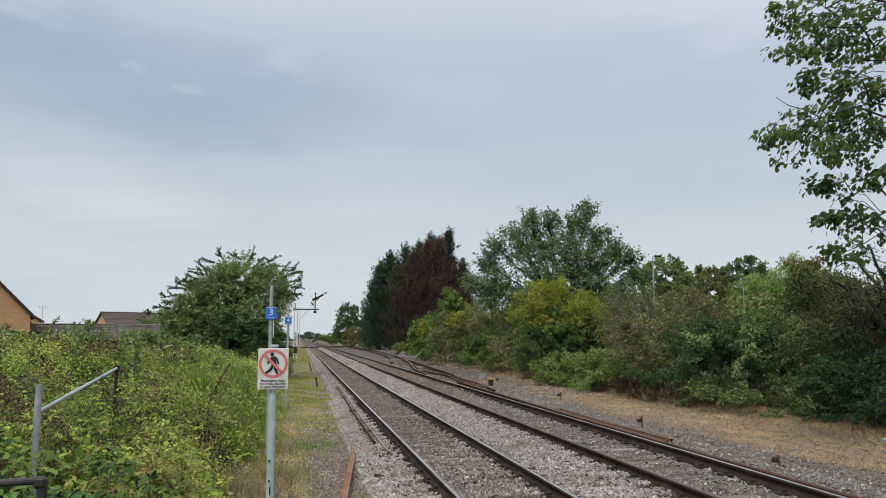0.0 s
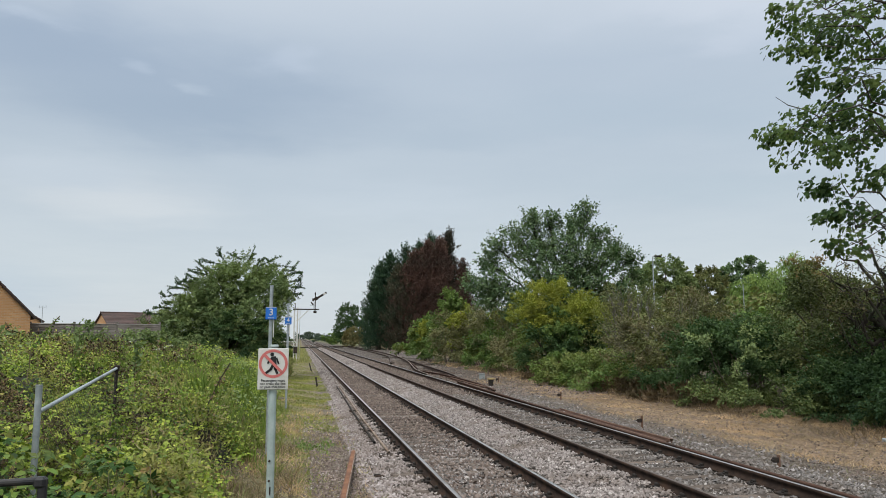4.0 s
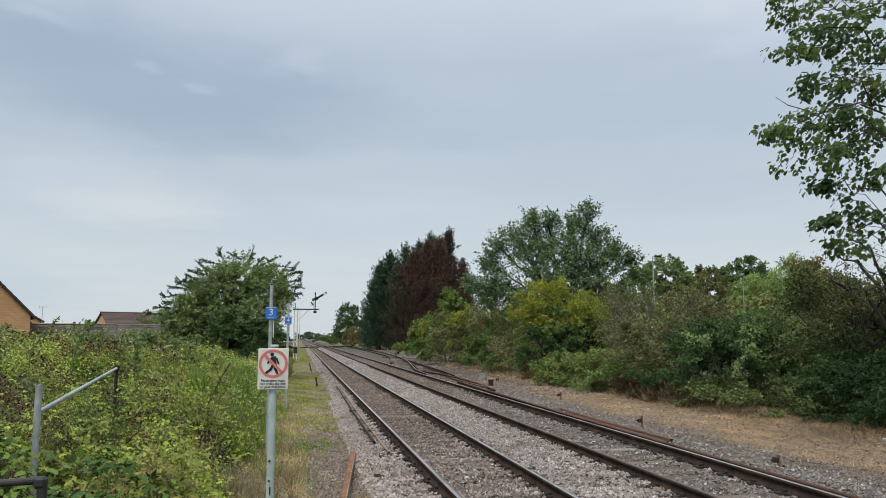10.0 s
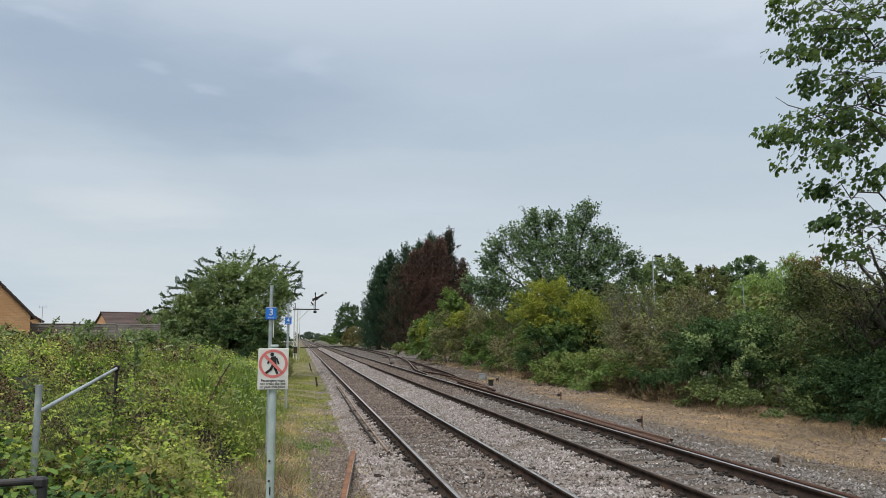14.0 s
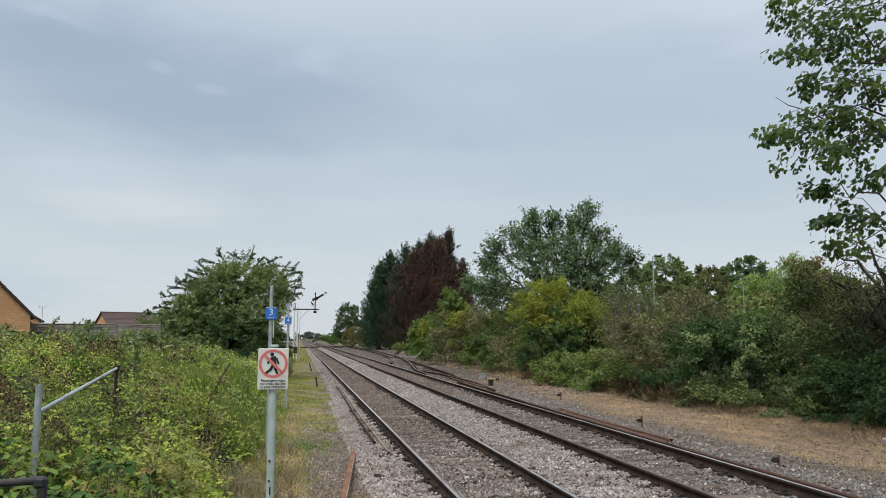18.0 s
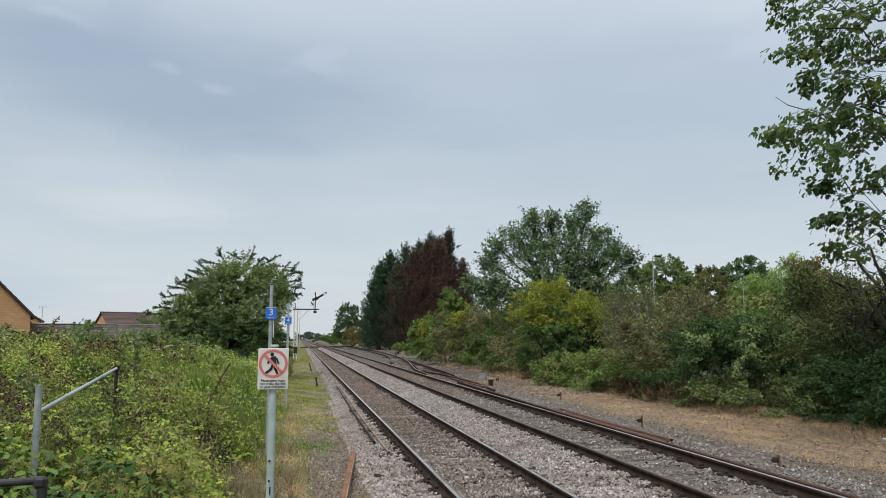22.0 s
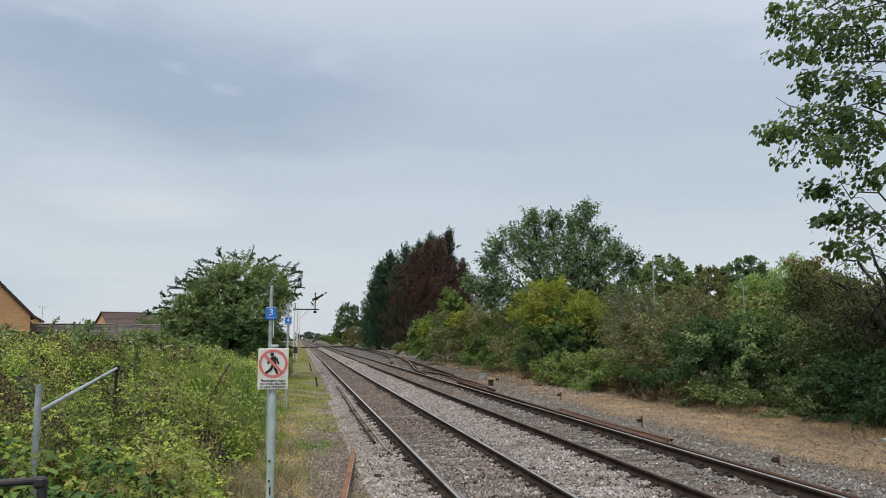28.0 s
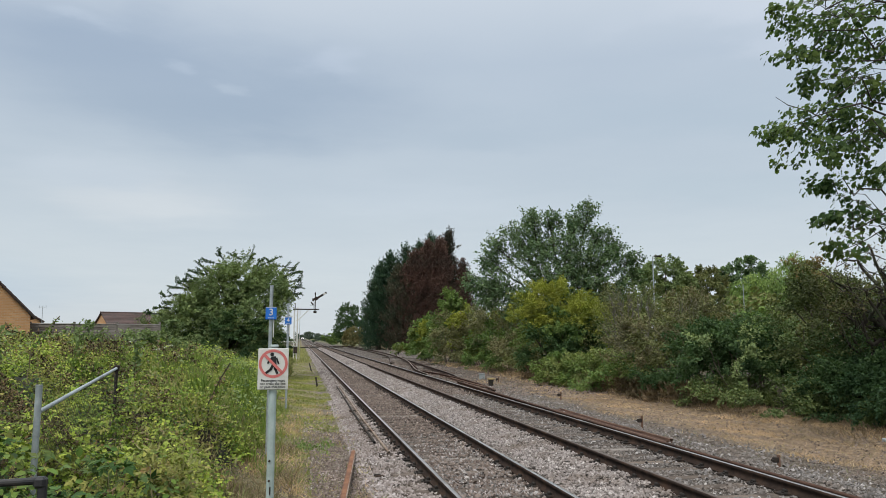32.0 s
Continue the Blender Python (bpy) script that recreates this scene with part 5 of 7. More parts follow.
def brambles():
    rng = np.random.default_rng(11)
    ob = tagged(thing("bramble_thicket", "dense sunlit bramble thicket with brown seed heads", "bramble"), kind="stuff")

    def place(heads, per, x0, x1, y0, y1, reach):
        x, y = rng.uniform(x0, x1, heads), rng.uniform(y0, y1, heads)
        pocket = np.sin(x * 3.3 + y * 1.4) * np.sin(y * 2.2 - x * 1.2) + 0.5 * np.sin(x * 6.1 - y * 3.7) + rng.normal(0, 0.25, heads)
        k = (bramble_z(x, y) > -0.2) & (pocket > -0.2)
        x, y = x[k], y[k]
        c = np.stack([x, y, bramble_z(x, y) + rng.normal(0.0, 0.14, len(x))], 1)
        u = unit(rng.normal(0, 1, (len(c) * per, 3)))
        r = reach * rng.uniform(0.6, 1.25, (len(c), 1))
        P = np.repeat(c, per, 0) + u * np.repeat(r, per, 0) * rng.uniform(0.5, 1.0, (len(u), 1)) * np.array([1, 1, 0.55])
        return P, u

    def lay(nm, lbl, shape, PU, size, mat, tilt=0.42):
        P, u = PU
        n = len(P)
        D = u * np.array([1, 1, 0.35]) + rng.normal(0, 0.45, (n, 3)) + np.array([0.05, -0.35, -0.30])
        N = u * 0.45 + rng.normal(0, 0.30, (n, 3)) + np.array([0.05, -tilt, 0.75])
        g = Geo()
        g.add(*leaves(shape, P, D, N, size * rng.uniform(0.55, 1.35, n)))
        part(nm, g, mat, ob, lbl)

    lay("leaves", "broad deep green bramble leaves", TRIPLE, place(560, 14, -4.8, -0.3, 3.6, 7.8, 0.22), 0.088, L_DEEP)
    lay("leaves", "broad green nettle leaves", OVAL, place(380, 16, -4.8, -0.3, 5.0, 9.2, 0.21), 0.074, L_NETTLE)
    lay("leaves", "bright young bramble leaves", TRIPLE, place(460, 15, -3.0, -0.5, 7.2, 11.0, 0.20), 0.066, L_BRAMBLE)
    lay("leaves", "bramble leaves further back", OVAL, place(1900, 17, -8.5, -0.4, 8.8, 15, 0.20), 0.050, L_BRAMBLE)
    lay("leaves", "pale young leaves over the thicket edge", OVAL, place(520, 17, -3.6, -0.8, 8.6, 15.5, 0.20), 0.054, L_BRAMBLE, 0.55)
    lay("leaves", "nettle leaves further back", KITE, place(1500, 22, -8.5, -0.4, 8.8, 15, 0.21), 0.046, L_NETTLE)
    lay("leaves", "bramble leaves towards the houses", KITE, place(2900, 20, -11, -0.6, 14.5, 25, 0.24), 0.062, L_BRAMBLE)
    lay("leaves", "far bramble leaves", KITE, place(2500, 16, -17.0, -0.6, 24, 42, 0.34), 0.095, L_BRAMBLE)
    lay("leaves", "far thicket leaves", KITE, place(1500, 16, -17.0, -0.6, 18, 42, 0.36), 0.10, L_HAW)
    # dark-toned underlayer paints shade into gaps between the upper leaves
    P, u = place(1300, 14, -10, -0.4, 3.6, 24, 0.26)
    lay("leaves", "dark underlayer leaves with canopy shade put into their tone", KITE, (P - np.array([0, 0, 0.20]), u), 0.08, L_BRAMBLE_DARK)
    P, u = place(850, 16, -11, -0.6, 7.5, 26, 0.18)
    lay("leaves", "withered brown bramble leaves", OVAL, (P + np.array([0, 0, 0.05]), u), 0.044, L_BRACKEN)
    P, u = place(420, 14, -2.9, -0.7, 9.0, 18, 0.17)
    lay("leaves", "tan dead leaves and bents among the green", OVAL, (P + np.array([0, 0, 0.06]), u), 0.036, L_DOCK)
    # dried flower heads: dark knots on thin brown stalks, in drifts
    for nn, xr, yr, sz in ((1700, (-5, -1.5), (6.5, 11), 0.022), (5200, (-10, -2.1), (10, 20), 0.032), (3400, (-14, -3), (19, 36), 0.055)):
        x, y = rng.uniform(*xr, nn), rng.uniform(*yr, nn)
        pick = (np.sin(x * 1.7 + 1) * np.sin(y * 0.9) + 0.6 * np.sin(x * 4.1 + y * 2.7) + rng.normal(0, 0.3, nn)) > 0.12
        x, y = x[pick], y[pick]
        top = np.stack([x, y, bramble_z(x, y) + rng.uniform(0.12, 0.36, len(x))], 1)
        C = np.repeat(top, 7, 0)
        C = C + rng.normal(0, sz * 0.42, C.shape)
        g = Geo()
        g.add(*leaves(KITE, C, rng.normal(0, 1, C.shape), rng.normal(0, 1, C.shape), sz * rng.uniform(0.8, 1.4, len(C))))
        part("seed_heads", g, L_SEED, ob, "dark dried flower heads")
        C = np.repeat(top, 4, 0) + rng.normal(0, sz * 1.3, (len(top) * 4, 3)) - np.array([0, 0, sz * 1.5])
        g = Geo()
        g.add(*leaves(NEEDLE, C, rng.normal(0, 0.6, C.shape) + np.array([0, 0, 0.5]), rng.normal(0, 1, C.shape), sz * rng.uniform(1.4, 3.2, len(C))))
        part("stalks", g, L_DOCK, ob, "thin brown flower stalks")
    P, u = place(300, 14, -2.4, -0.6, 8.5, 18, 0.20)
    g = Geo()
    g.add(*leaves(NEEDLE, P, u * 0.7 + rng.normal(0, 0.5, P.shape) + np.array([0, 0, 0.5]), rng.normal(0, 1, P.shape), rng.uniform(0.06, 0.14, len(P))))
    part("grass_stems", g, L_GRASS, ob, "yellowing grass grown through the brambles")
    # a sheet of litter and stems closes the thicket, coloured near-black as shade
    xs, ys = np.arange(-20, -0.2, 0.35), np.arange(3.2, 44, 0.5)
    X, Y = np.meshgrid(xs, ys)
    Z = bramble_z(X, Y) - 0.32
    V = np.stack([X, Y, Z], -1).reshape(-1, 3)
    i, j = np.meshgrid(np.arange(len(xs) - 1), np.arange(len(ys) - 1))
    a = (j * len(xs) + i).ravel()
    part("litter_shade", np_mesh("litter_shade", V, np.stack([a, a + 1, a + 1 + len(xs), a + len(xs)], 1), M_THICKET_SHADE), None, ob, "litter and stems coloured near-black as shade inside the thicket")
    g = Geo()
    for k in range(110):
        x, y = rng.uniform(-5, -0.7), rng.uniform(4.5, 14)
        z = float(bramble_z(x, y))
        d = rng.normal(0, 0.26, 2)
        g.add(*tube([(x, y, z - 0.2), (x + d[0] * 0.5, y + d[1] * 0.5, z + 0.10), (x + d[0], y + d[1], z - 0.02)], [0.006, 0.005, 0.003], 4))
    part("canes", g, M_CANE, ob, "arching bramble canes")
    return ob


# litter tones taken down to near-black, painting the shade deep in the thicket
M_THICKET_SHADE = surface("litter_painted_as_shade", (0.012, 0.014, 0.007), (0.026, 0.027, 0.012), 6.0, (0.032, 0.024, 0.014), 1.0, 0.95, 0, 0.8, 10.0)
M_CANE = surface("bramble_cane", (0.12, 0.08, 0.05), (0.16, 0.17, 0.07), 6.0, None, 1.0, 0.8, 0, 0.2, 20.0)
brambles()


def tall_weeds():
    """Thin stalks with small leaves that stand above the thicket."""
    rng = np.random.default_rng(17)
    for x, y, top in ((-7.0, 15.0, 2.75), (-6.6, 15.2, 2.5), (-6.2, 15.4, 2.55), (-9.2, 20.0, 2.75), (-5.2, 14.0, 2.25), (-4.5, 16.5, 2.3), (-3.6, 17.5, 2.15)):
        ob = thing("tall_weed", "thin tall weed stalk above the brambles", "weed", (x, y, 0.0), group="tall weeds")
        z0 = float(bramble_z(x, y)) - 0.3
        pts = [(0, 0, z0), (rng.normal(0, 0.05), 0, (z0 + top) / 2), (rng.normal(0, 0.12), 0, top)]
        part("stalk", tube_geo(pts, 0.007, 4), M_CANE, ob)
        n = 70
        t = rng.uniform(0.35, 1, n)
        P = np.array(pts[0]) + (np.array(pts[2]) - np.array(pts[0])) * t[:, None] + rng.normal(0, 0.035, (n, 3))
        g = Geo()
        leaf_geo(g, KITE, P, unit(rng.normal(0, 1, (n, 3))), 0.11, rng)
        part("leaves", g, L_HAW, ob)


tall_weeds()


def leaning_stalks():
    for foot, tip, r, mt, lf, lbl in (((-1.60, 14.0, 0.9), (-1.24, 14.0, 1.62), 0.012, M_BARKDARK, L_DOCK, "dark dead dock stalk leaning over the grass"),
                                      ((-4.62, 14.0, 1.85), (-4.18, 14.0, 2.45), 0.010, M_CANE, L_NETTLE, "green bramble shoot leaning above the thicket")):
        rng = np.random.default_rng(19)
        ob = thing("leaning_stalk", lbl, "weed", foot)
        d = np.array(tip) - np.array(foot)
        part("stalk", tube_geo([(0, 0, -0.4), (0, 0, 0), tuple(d * 0.5 + np.array([0, 0, 0.04])), tuple(d)], r, 5), mt, ob)
        g = Geo()
        t = rng.uniform(0.1, 1.0, (60, 1))
        leaf_geo(g, KITE, d * t + rng.normal(0, 0.022, (60, 3)), unit(rng.normal(0, 1, (60, 3))), 0.06, rng)
        part("leaves", g, lf, ob)


leaning_stalks()


def white_umbels():
    rng = np.random.default_rng(23)
    for k in range(16):
        x, y = rng.uniform(-6.4, -3.4), rng.uniform(22.0, 26.0)
        top = float(bramble_z(x, y)) + rng.uniform(0.25, 0.5)
        ob = thing("umbel_weed", "white-flowered umbel weed in the long grass", "weed", (x, y, 0.0), group="white umbels")
        part("stalk", tube_geo([(0, 0, top - 0.8), (0.02, 0, top - 0.3), (0.03, 0, top)], 0.006, 4), M_CANE, ob)
        n = 26
        P = np.array([0.03, 0, top]) + rng.normal(0, 1, (n, 3)) * np.array([0.055, 0.055, 0.015])
        g = Geo()
        g.add(*leaves(KITE, P, rng.normal(0, 1, (n, 3)) * np.array([1, 1, 0.2]), np.array([[0, -0.4, 1.0]]) + rng.normal(0, 0.3, (n, 3)), rng.uniform(0.02, 0.04, n)))
        part("flowers", g, L_UMBEL, ob, "white flower heads")


L_UMBEL = foliage("white_petals", [(0.62, 0.62, 0.54), (0.72, 0.72, 0.66), (0.50, 0.52, 0.42)], None, 1)
white_umbels()


def grass_patch(name, label, count, xr, yr, length, mat, seed, lean=0.5, patchy=0.0, power=1.3, shape=BLADE, base=ground_z):
    rng = np.random.default_rng(seed)
    x, y = rng.uniform(*xr, count), yr[0] + (yr[1] - yr[0]) * rng.random(count) ** power
    if patchy:
        k = np.sin(x * 1.9 + seed) * np.sin(y * 0.8 + x * 0.7) + 0.6 * np.sin(x * 4.7 + y * 2.1) + rng.normal(0, 0.4, count) > patchy - 0.6
        x, y = x[k], y[k]
    bare = np.hypot((x - 0.75) / 0.5, (y - 14.0) / 3.4) + 0.35 * np.sin(x * 7 + y * 2.3) + rng.normal(0, 0.2, len(x)) < 0.9
    x, y = x[~bare], y[~bare]
    n = len(x)
    P = np.stack([x, y, base(x, y) - 0.01], 1)
    D = rng.normal(0, lean, (n, 3)) * np.array([1, 1, 0]) + np.array([0, 0, 1.0])
    N = rng.normal(0, 1, (n, 3)) * np.array([1, 1, 0.2])
    g = Geo()
    V, F = leaves(shape, P, D, N, length * rng.uniform(0.45, 1.3, n))
    g.add(V, F)
    ob = new(name, g.mesh(name, mat))
    return tagged(ob, label, "grass", kind="stuff")


grass_patch("verge_grass", "thin yellow-green grass on the near verge", 46000, (-0.9, 1.25), (9.5, 36), 0.07, L_GRASS, 21, 0.9, 0.9, 1.6, shape=TUFT)
grass_patch("verge_grass", "short mossy turf on the near verge", 38000, (-0.85, 1.2), (12.5, 48), 0.058, L_MOSS, 48, 1.8, 0.65, 1.05, shape=KITE)
grass_patch("verge_grass", "dead straw and bents on the near verge", 8000, (-0.9, 1.3), (9, 30), 0.10, L_STRAW, 31, 1.2, 0.5, shape=TUFT)
grass_patch("verge_grass", "coarse straw bents and litter on the verge", 6500, (-0.9, 1.25), (8.6, 15), 0.15, L_STRAW, 41, 1.5, 0.75, 1.6, shape=BLADE)
grass_patch("verge_grass", "coarse green tufts on the verge", 6500, (-0.9, 1.2), (8.8, 26), 0.15, L_WILLOW, 42, 1.1, 1.15, 1.5, shape=BLADE)
grass_patch("verge_grass", "dark dead leaves and stems on the verge", 8500, (-0.9, 1.1), (8.8, 20), 0.12, L_DOCK, 43, 1.8, 0.9, 1.6, shape=BLADE)
grass_patch("verge_grass", "yellow-green verge grass further along", 16000, (-1.6, 1.3), (30, 78), 0.10, L_GRASS, 22, 0.7, 0.2, shape=TUFT)
grass_patch("verge_grass", "rough verge grass far along the line", 6000, (-2.5, 1.2), (74, 210), 0.34, L_GRASS, 45, 0.7, 0.2, shape=TUFT)
grass_patch("tall_grass", "tall rough green grass under the hawthorn", 15000, (-9.0, -1.7), (24, 46), 0.70, L_TALLGRASS, 23, 0.28)
grass_patch("tall_grass", "long green grass grown through the thicket", 17000, (-4.6, -0.8), (15, 30), 0.46, L_TALLGRASS, 46, 0.35, 0.5, base=lambda x, y: bramble_z(x, y) - 0.12)
grass_patch("tall_grass", "yellowing grass among the brambles", 6000, (-4.0, -0.7), (10, 24), 0.30, L_GRASS, 47, 0.5, 0.9, base=lambda x, y: bramble_z(x, y) - 0.10)
grass_patch("tall_grass", "dry grass stems at the bramble edge", 6500, (-1.25, 0.1), (8.2, 22), 0.17, L_STRAW, 24, 0.8, 0.4)
grass_patch("tall_grass", "brown dead stems beside the sign post", 5200, (-1.4, -0.05), (8.0, 17), 0.22, L_DOCK, 34, 0.9, 0.3, shape=BLADE)
grass_patch("tall_grass", "bleached bents beside the sign post", 2000, (-1.1, 0.1), (8.0, 13), 0.22, L_STRAW, 49, 0.9, 0.3, shape=BLADE)
grass_patch("tall_grass", "green grass at the bramble edge", 1300, (-1.3, -0.35), (13, 26), 0.30, L_TALLGRASS, 29, 0.6, 0.3)
grass_patch("dry_grass", "trampled straw-coloured grass beside the hedge", 56000, (9.0, 14.6), (9.5, 40), 0.085, L_STRAW, 25, 1.3, 0.9, shape=TUFT)
grass_patch("dry_grass", "coarse tangled straw beside the hedge", 16000, (9.2, 14.4), (9.5, 32), 0.13, L_STRAW, 44, 1.6, 0.7, 1.4, shape=BLADE)
grass_patch("dry_grass", "straw-coloured grass further along the hedge", 5000, (11.6, 13.8), (36, 75), 0.22, L_STRAW, 26, 1.0, 0.5, shape=TUFT)
grass_patch("dry_grass", "brown dead stems at the hedge foot", 7000, (12.0, 14.6), (11, 52), 0.24, L_DOCK, 33, 0.6, 0.5, shape=BLADE)
grass_patch("dry_grass", "taller dry grass at the hedge foot", 4500, (12.2, 14.6), (13, 52), 0.20, L_STRAW, 27, 0.7, 0.4, shape=BLADE)
grass_patch("weeds", "green weeds in dry grass and ballast", 5000, (7.4, 13.5), (9.5, 40), 0.10, L_GRASS, 28, 0.9, 0.9)


# ---- hawthorn on the near side ----
# L_DARK leaves at the foot put the crown's depth shade into colour
HAW = bush("hawthorn", "large rounded hawthorn with arching leafy shoots", "tree", (-4.6, 46.0, 0.2),
     [(1.2, 0, 4.1, 2.8, 2.7, 2.85), (-0.8, 0.3, 3.7, 2.3, 2.4, 2.15), (2.75, 0.2, 4.8, 1.5, 2.0, 1.6), (2.0, 0, 2.5, 1.5, 2.2, 2.2), (-0.2, -0.8, 1.6, 3.4, 2.6, 1.6), (-2.7, 0, 1.8, 1.5, 1.8, 1.7), (-1.9, 0, 3.2, 1.4, 1.6, 1.5), (-3.3, 0.2, 2.1, 1.4, 1.5, 1.5), (-4.1, 0.2, 1.3, 1.2, 1.2, 1.45)],
     L_HAW, KITE, 0.092, 2900, 30, 0.19, 16, 0.25, 0.62, seed=31,
     extra=(("shaded inner leaves", L_HAW, KITE, 0.22, 0.30, [(1.1, 0.5, 4.0, 2.3, 2.0, 2.4), (-0.8, 0.4, 3.5, 1.9, 2.0, 1.8), (0, 0, 1.4, 3.2, 2.2, 1.3), (-2, 0.2, 2.4, 1.6, 2.0, 1.6), (2.4, 0.3, 4.6, 1.3, 1.6, 1.5)]), ("dark lower leaves that paint depth shade at the foot", L_DARK, KITE, 0.14, 0.16, [(0.4, -1.6, 1.3, 3.0, 1.9, 1.4), (1.2, -1.8, 2.2, 1.8, 1.4, 1.2)]),))


def hawthorn_shoots():
    """Arching leafy shoots that stand out of the crown."""
    rng = np.random.default_rng(32)
    out = []
    for x, z, dx, dz in ((-0.04, 6.28, -1.59, 0.21), (-0.82, 5.82, -0.75, 0.61), (-0.84, 5.58, -1.36, 0.35), (-1.55, 5.33, -0.57, 0.37), (-2.19, 4.94, -0.79, 0.36), (-2.45, 4.91, -1.00, 0.02), (-2.56, 4.46, -1.05, -0.25), (-2.64, 4.16, -1.15, -0.21), (-3.10, 3.65, -0.86, 0.03), (-3.34, 3.24, -0.92, 0.03), (-0.02, 6.56, -0.42, 0.65), (1.39, 6.66, 0.25, 0.50), (1.80, 6.46, 0.46, 0.61), (2.17, 6.40, 0.94, 0.58), (3.09, 6.34, 1.27, -0.15), (3.61, 6.00, 1.07, -0.30), (3.97, 5.31, 0.65, 0.08), (4.08, 4.96, 0.79, -0.02), (3.99, 4.61, 0.79, -0.10), (0.88, 6.72, -0.57, 0.20), (3.62, 5.65, 0.85, 0.37), (-0.59, 6.07, -1.15, -0.09), (-1.87, 5.22, -0.72, 0.02)):
        g, w = Geo(), Geo()
        start = np.array([-dx, 0, -dz]) * 0.1
        t = np.linspace(0, 1, 9)[:, None]
        hook = np.array([[rng.normal(0, 0.05), 0, rng.uniform(-0.04, 0.08)]])
        pts = start + (np.array([[dx * 0.9, rng.normal(0, 0.2), dz * 0.8]]) - start) * t + hook * np.sin(t * 3.1)
        w.add(*tube(pts, np.linspace(0.028, 0.010, 9), 4))
        runs = [pts]
        for k in range(3):
            s = pts[rng.integers(3, 8)]
            e = s + np.array([dx, 0, dz]) * rng.uniform(0.15, 0.35) + rng.normal(0, 0.16, 3) + np.array([0, 0, 0.14])
            runs.append(s + (e - s) * t)
            w.add(*tube(runs[-1], np.linspace(0.014, 0.006, 9), 3))
        P = np.concatenate([np.repeat(r, 11 if k == 0 else 7, 0) for k, r in enumerate(runs)])
        P = P + rng.normal(0, 0.028, P.shape)
        leaf_geo(g, KITE, P, unit(rng.normal(0, 1, P.shape)), 0.085, rng)
        sh = part("shoot", w, M_BARKDARK, HAW)
        sh.matrix_basis = pose(x, rng.normal(0, 0.6), z)
        part("leaves", g, L_DARK, sh)
        out.append(sh)
    return out


SHOOTS = hawthorn_shoots()

# ---- trees and hedge on the far side ----
def conifer(x, y, h, r, mat, seed, label, taper=4.5, leaders=5, nb=320):
    """A dense cypress: upswept feathery plumes over a tapering column, ragged leaders on top."""
    rng = np.random.default_rng(seed)
    ob = thing("cypress", label, "conifer", (x, y, 0.0), group="cypress row")
    w = Geo()
    w.add(*tube([(0, 0, -0.4), (0, 0, h * 0.5), (0, 0, h * 0.94)], [0.30, 0.18, 0.03], 7))
    part("trunk", w, M_BARK, ob)

    def plumes(root, way, L, wide, per, small):
        n = len(root)
        t = rng.random((n, per)) ** 0.8
        body = (wide[:, None] * (np.sin(np.clip(t * 1.15, 0, 1) * 2.7) * 0.9 + 0.12))[..., None]
        P = root[:, None] + way[:, None] * (t * L[:, None])[..., None] + rng.normal(0, 0.5, (n, per, 3)) * body
        P[..., 2] = np.maximum(P[..., 2], -0.2)
        D = np.repeat(way[:, None], per, 1) + rng.normal(0, 0.48, (n, per, 3)) + np.array([0, 0, 0.05])
        N = rng.normal(0, 0.7, (n, per, 3)) + np.array([0, 0, 0.6])
        size = rng.uniform(*small, n * per)
        g.add(*leaves(NEEDLE, P.reshape(-1, 3), D.reshape(-1, 3), N.reshape(-1, 3), size))

    g = Geo()
    u = rng.random(nb) ** 0.8
    prof = np.clip(1.0 - u ** taper, 0.05, 1)
    ang = rng.uniform(0, 2 * math.pi, nb)
    lobes = 1.06 + 0.16 * np.sin(ang * 3 + seed) + 0.10 * np.sin(u * 17 + ang * 2 + seed)
    reach = r * prof * lobes * rng.uniform(0.72, 1.05, nb)
    L = rng.uniform(1.1, 2.5, nb) * (0.7 + 0.3 * prof)
    out = unit(np.stack([np.cos(ang), np.sin(ang), 0.55 + 0.9 * u + rng.normal(0, 0.22, nb)], 1))
    root = np.stack([np.cos(ang) * reach, np.sin(ang) * reach, -0.2 + u * h * 0.95], 1) - out * L[:, None] * 0.6
    plumes(root, out, L, 0.18 + 0.19 * L, 54, (0.17, 0.38))
    # the closed inside of the crown
    k = 170
    u = rng.random(k)
    a2 = rng.uniform(0, 2 * math.pi, k)
    q = r * 0.60 * np.clip(1.0 - u ** taper, 0.05, 1) * rng.random(k) ** 0.4
    root = np.stack([np.cos(a2) * q, np.sin(a2) * q, u * h * 0.90], 1)
    plumes(root, unit(rng.normal(0, 0.3, (k, 3)) + np.array([0, 0, 1.0])), np.full(k, 1.9), np.full(k, 0.8), 26, (0.40, 0.75))
    # leaders with short side sprays
    for j in range(leaders):
        a, d = rng.uniform(0, 6.3), (0.0 if j == 0 else rng.uniform(0.25, 0.85) * r)
        top = h if j == 0 else h * (1.0 - min(d / (r * 1.05), 0.95)) ** (1.0 / taper) * rng.uniform(0.95, 1.03)
        foot = np.array([math.cos(a) * d, math.sin(a) * d, top])
        n = 11
        f = np.linspace(0.0, 1.0, n)
        root = foot + np.stack([rng.normal(0, 0.06, n), rng.normal(0, 0.06, n), -f * 2.9], 1)
        a3 = np.arange(n) * 2.4 + a
        way = unit(np.stack([np.cos(a3), np.sin(a3), 0.75 - 0.25 * f], 1))
        plumes(root, way, 0.35 + 1.05 * f, 0.12 + 0.16 * f, 14, (0.16, 0.34))
        plumes(np.array([foot - np.array([0, 0, 1.1])]), np.array([[0, 0, 1.0]]), np.array([1.5]), np.array([0.16]), 26, (0.2, 0.4))
    part("crown", g, mat, ob)
    return ob


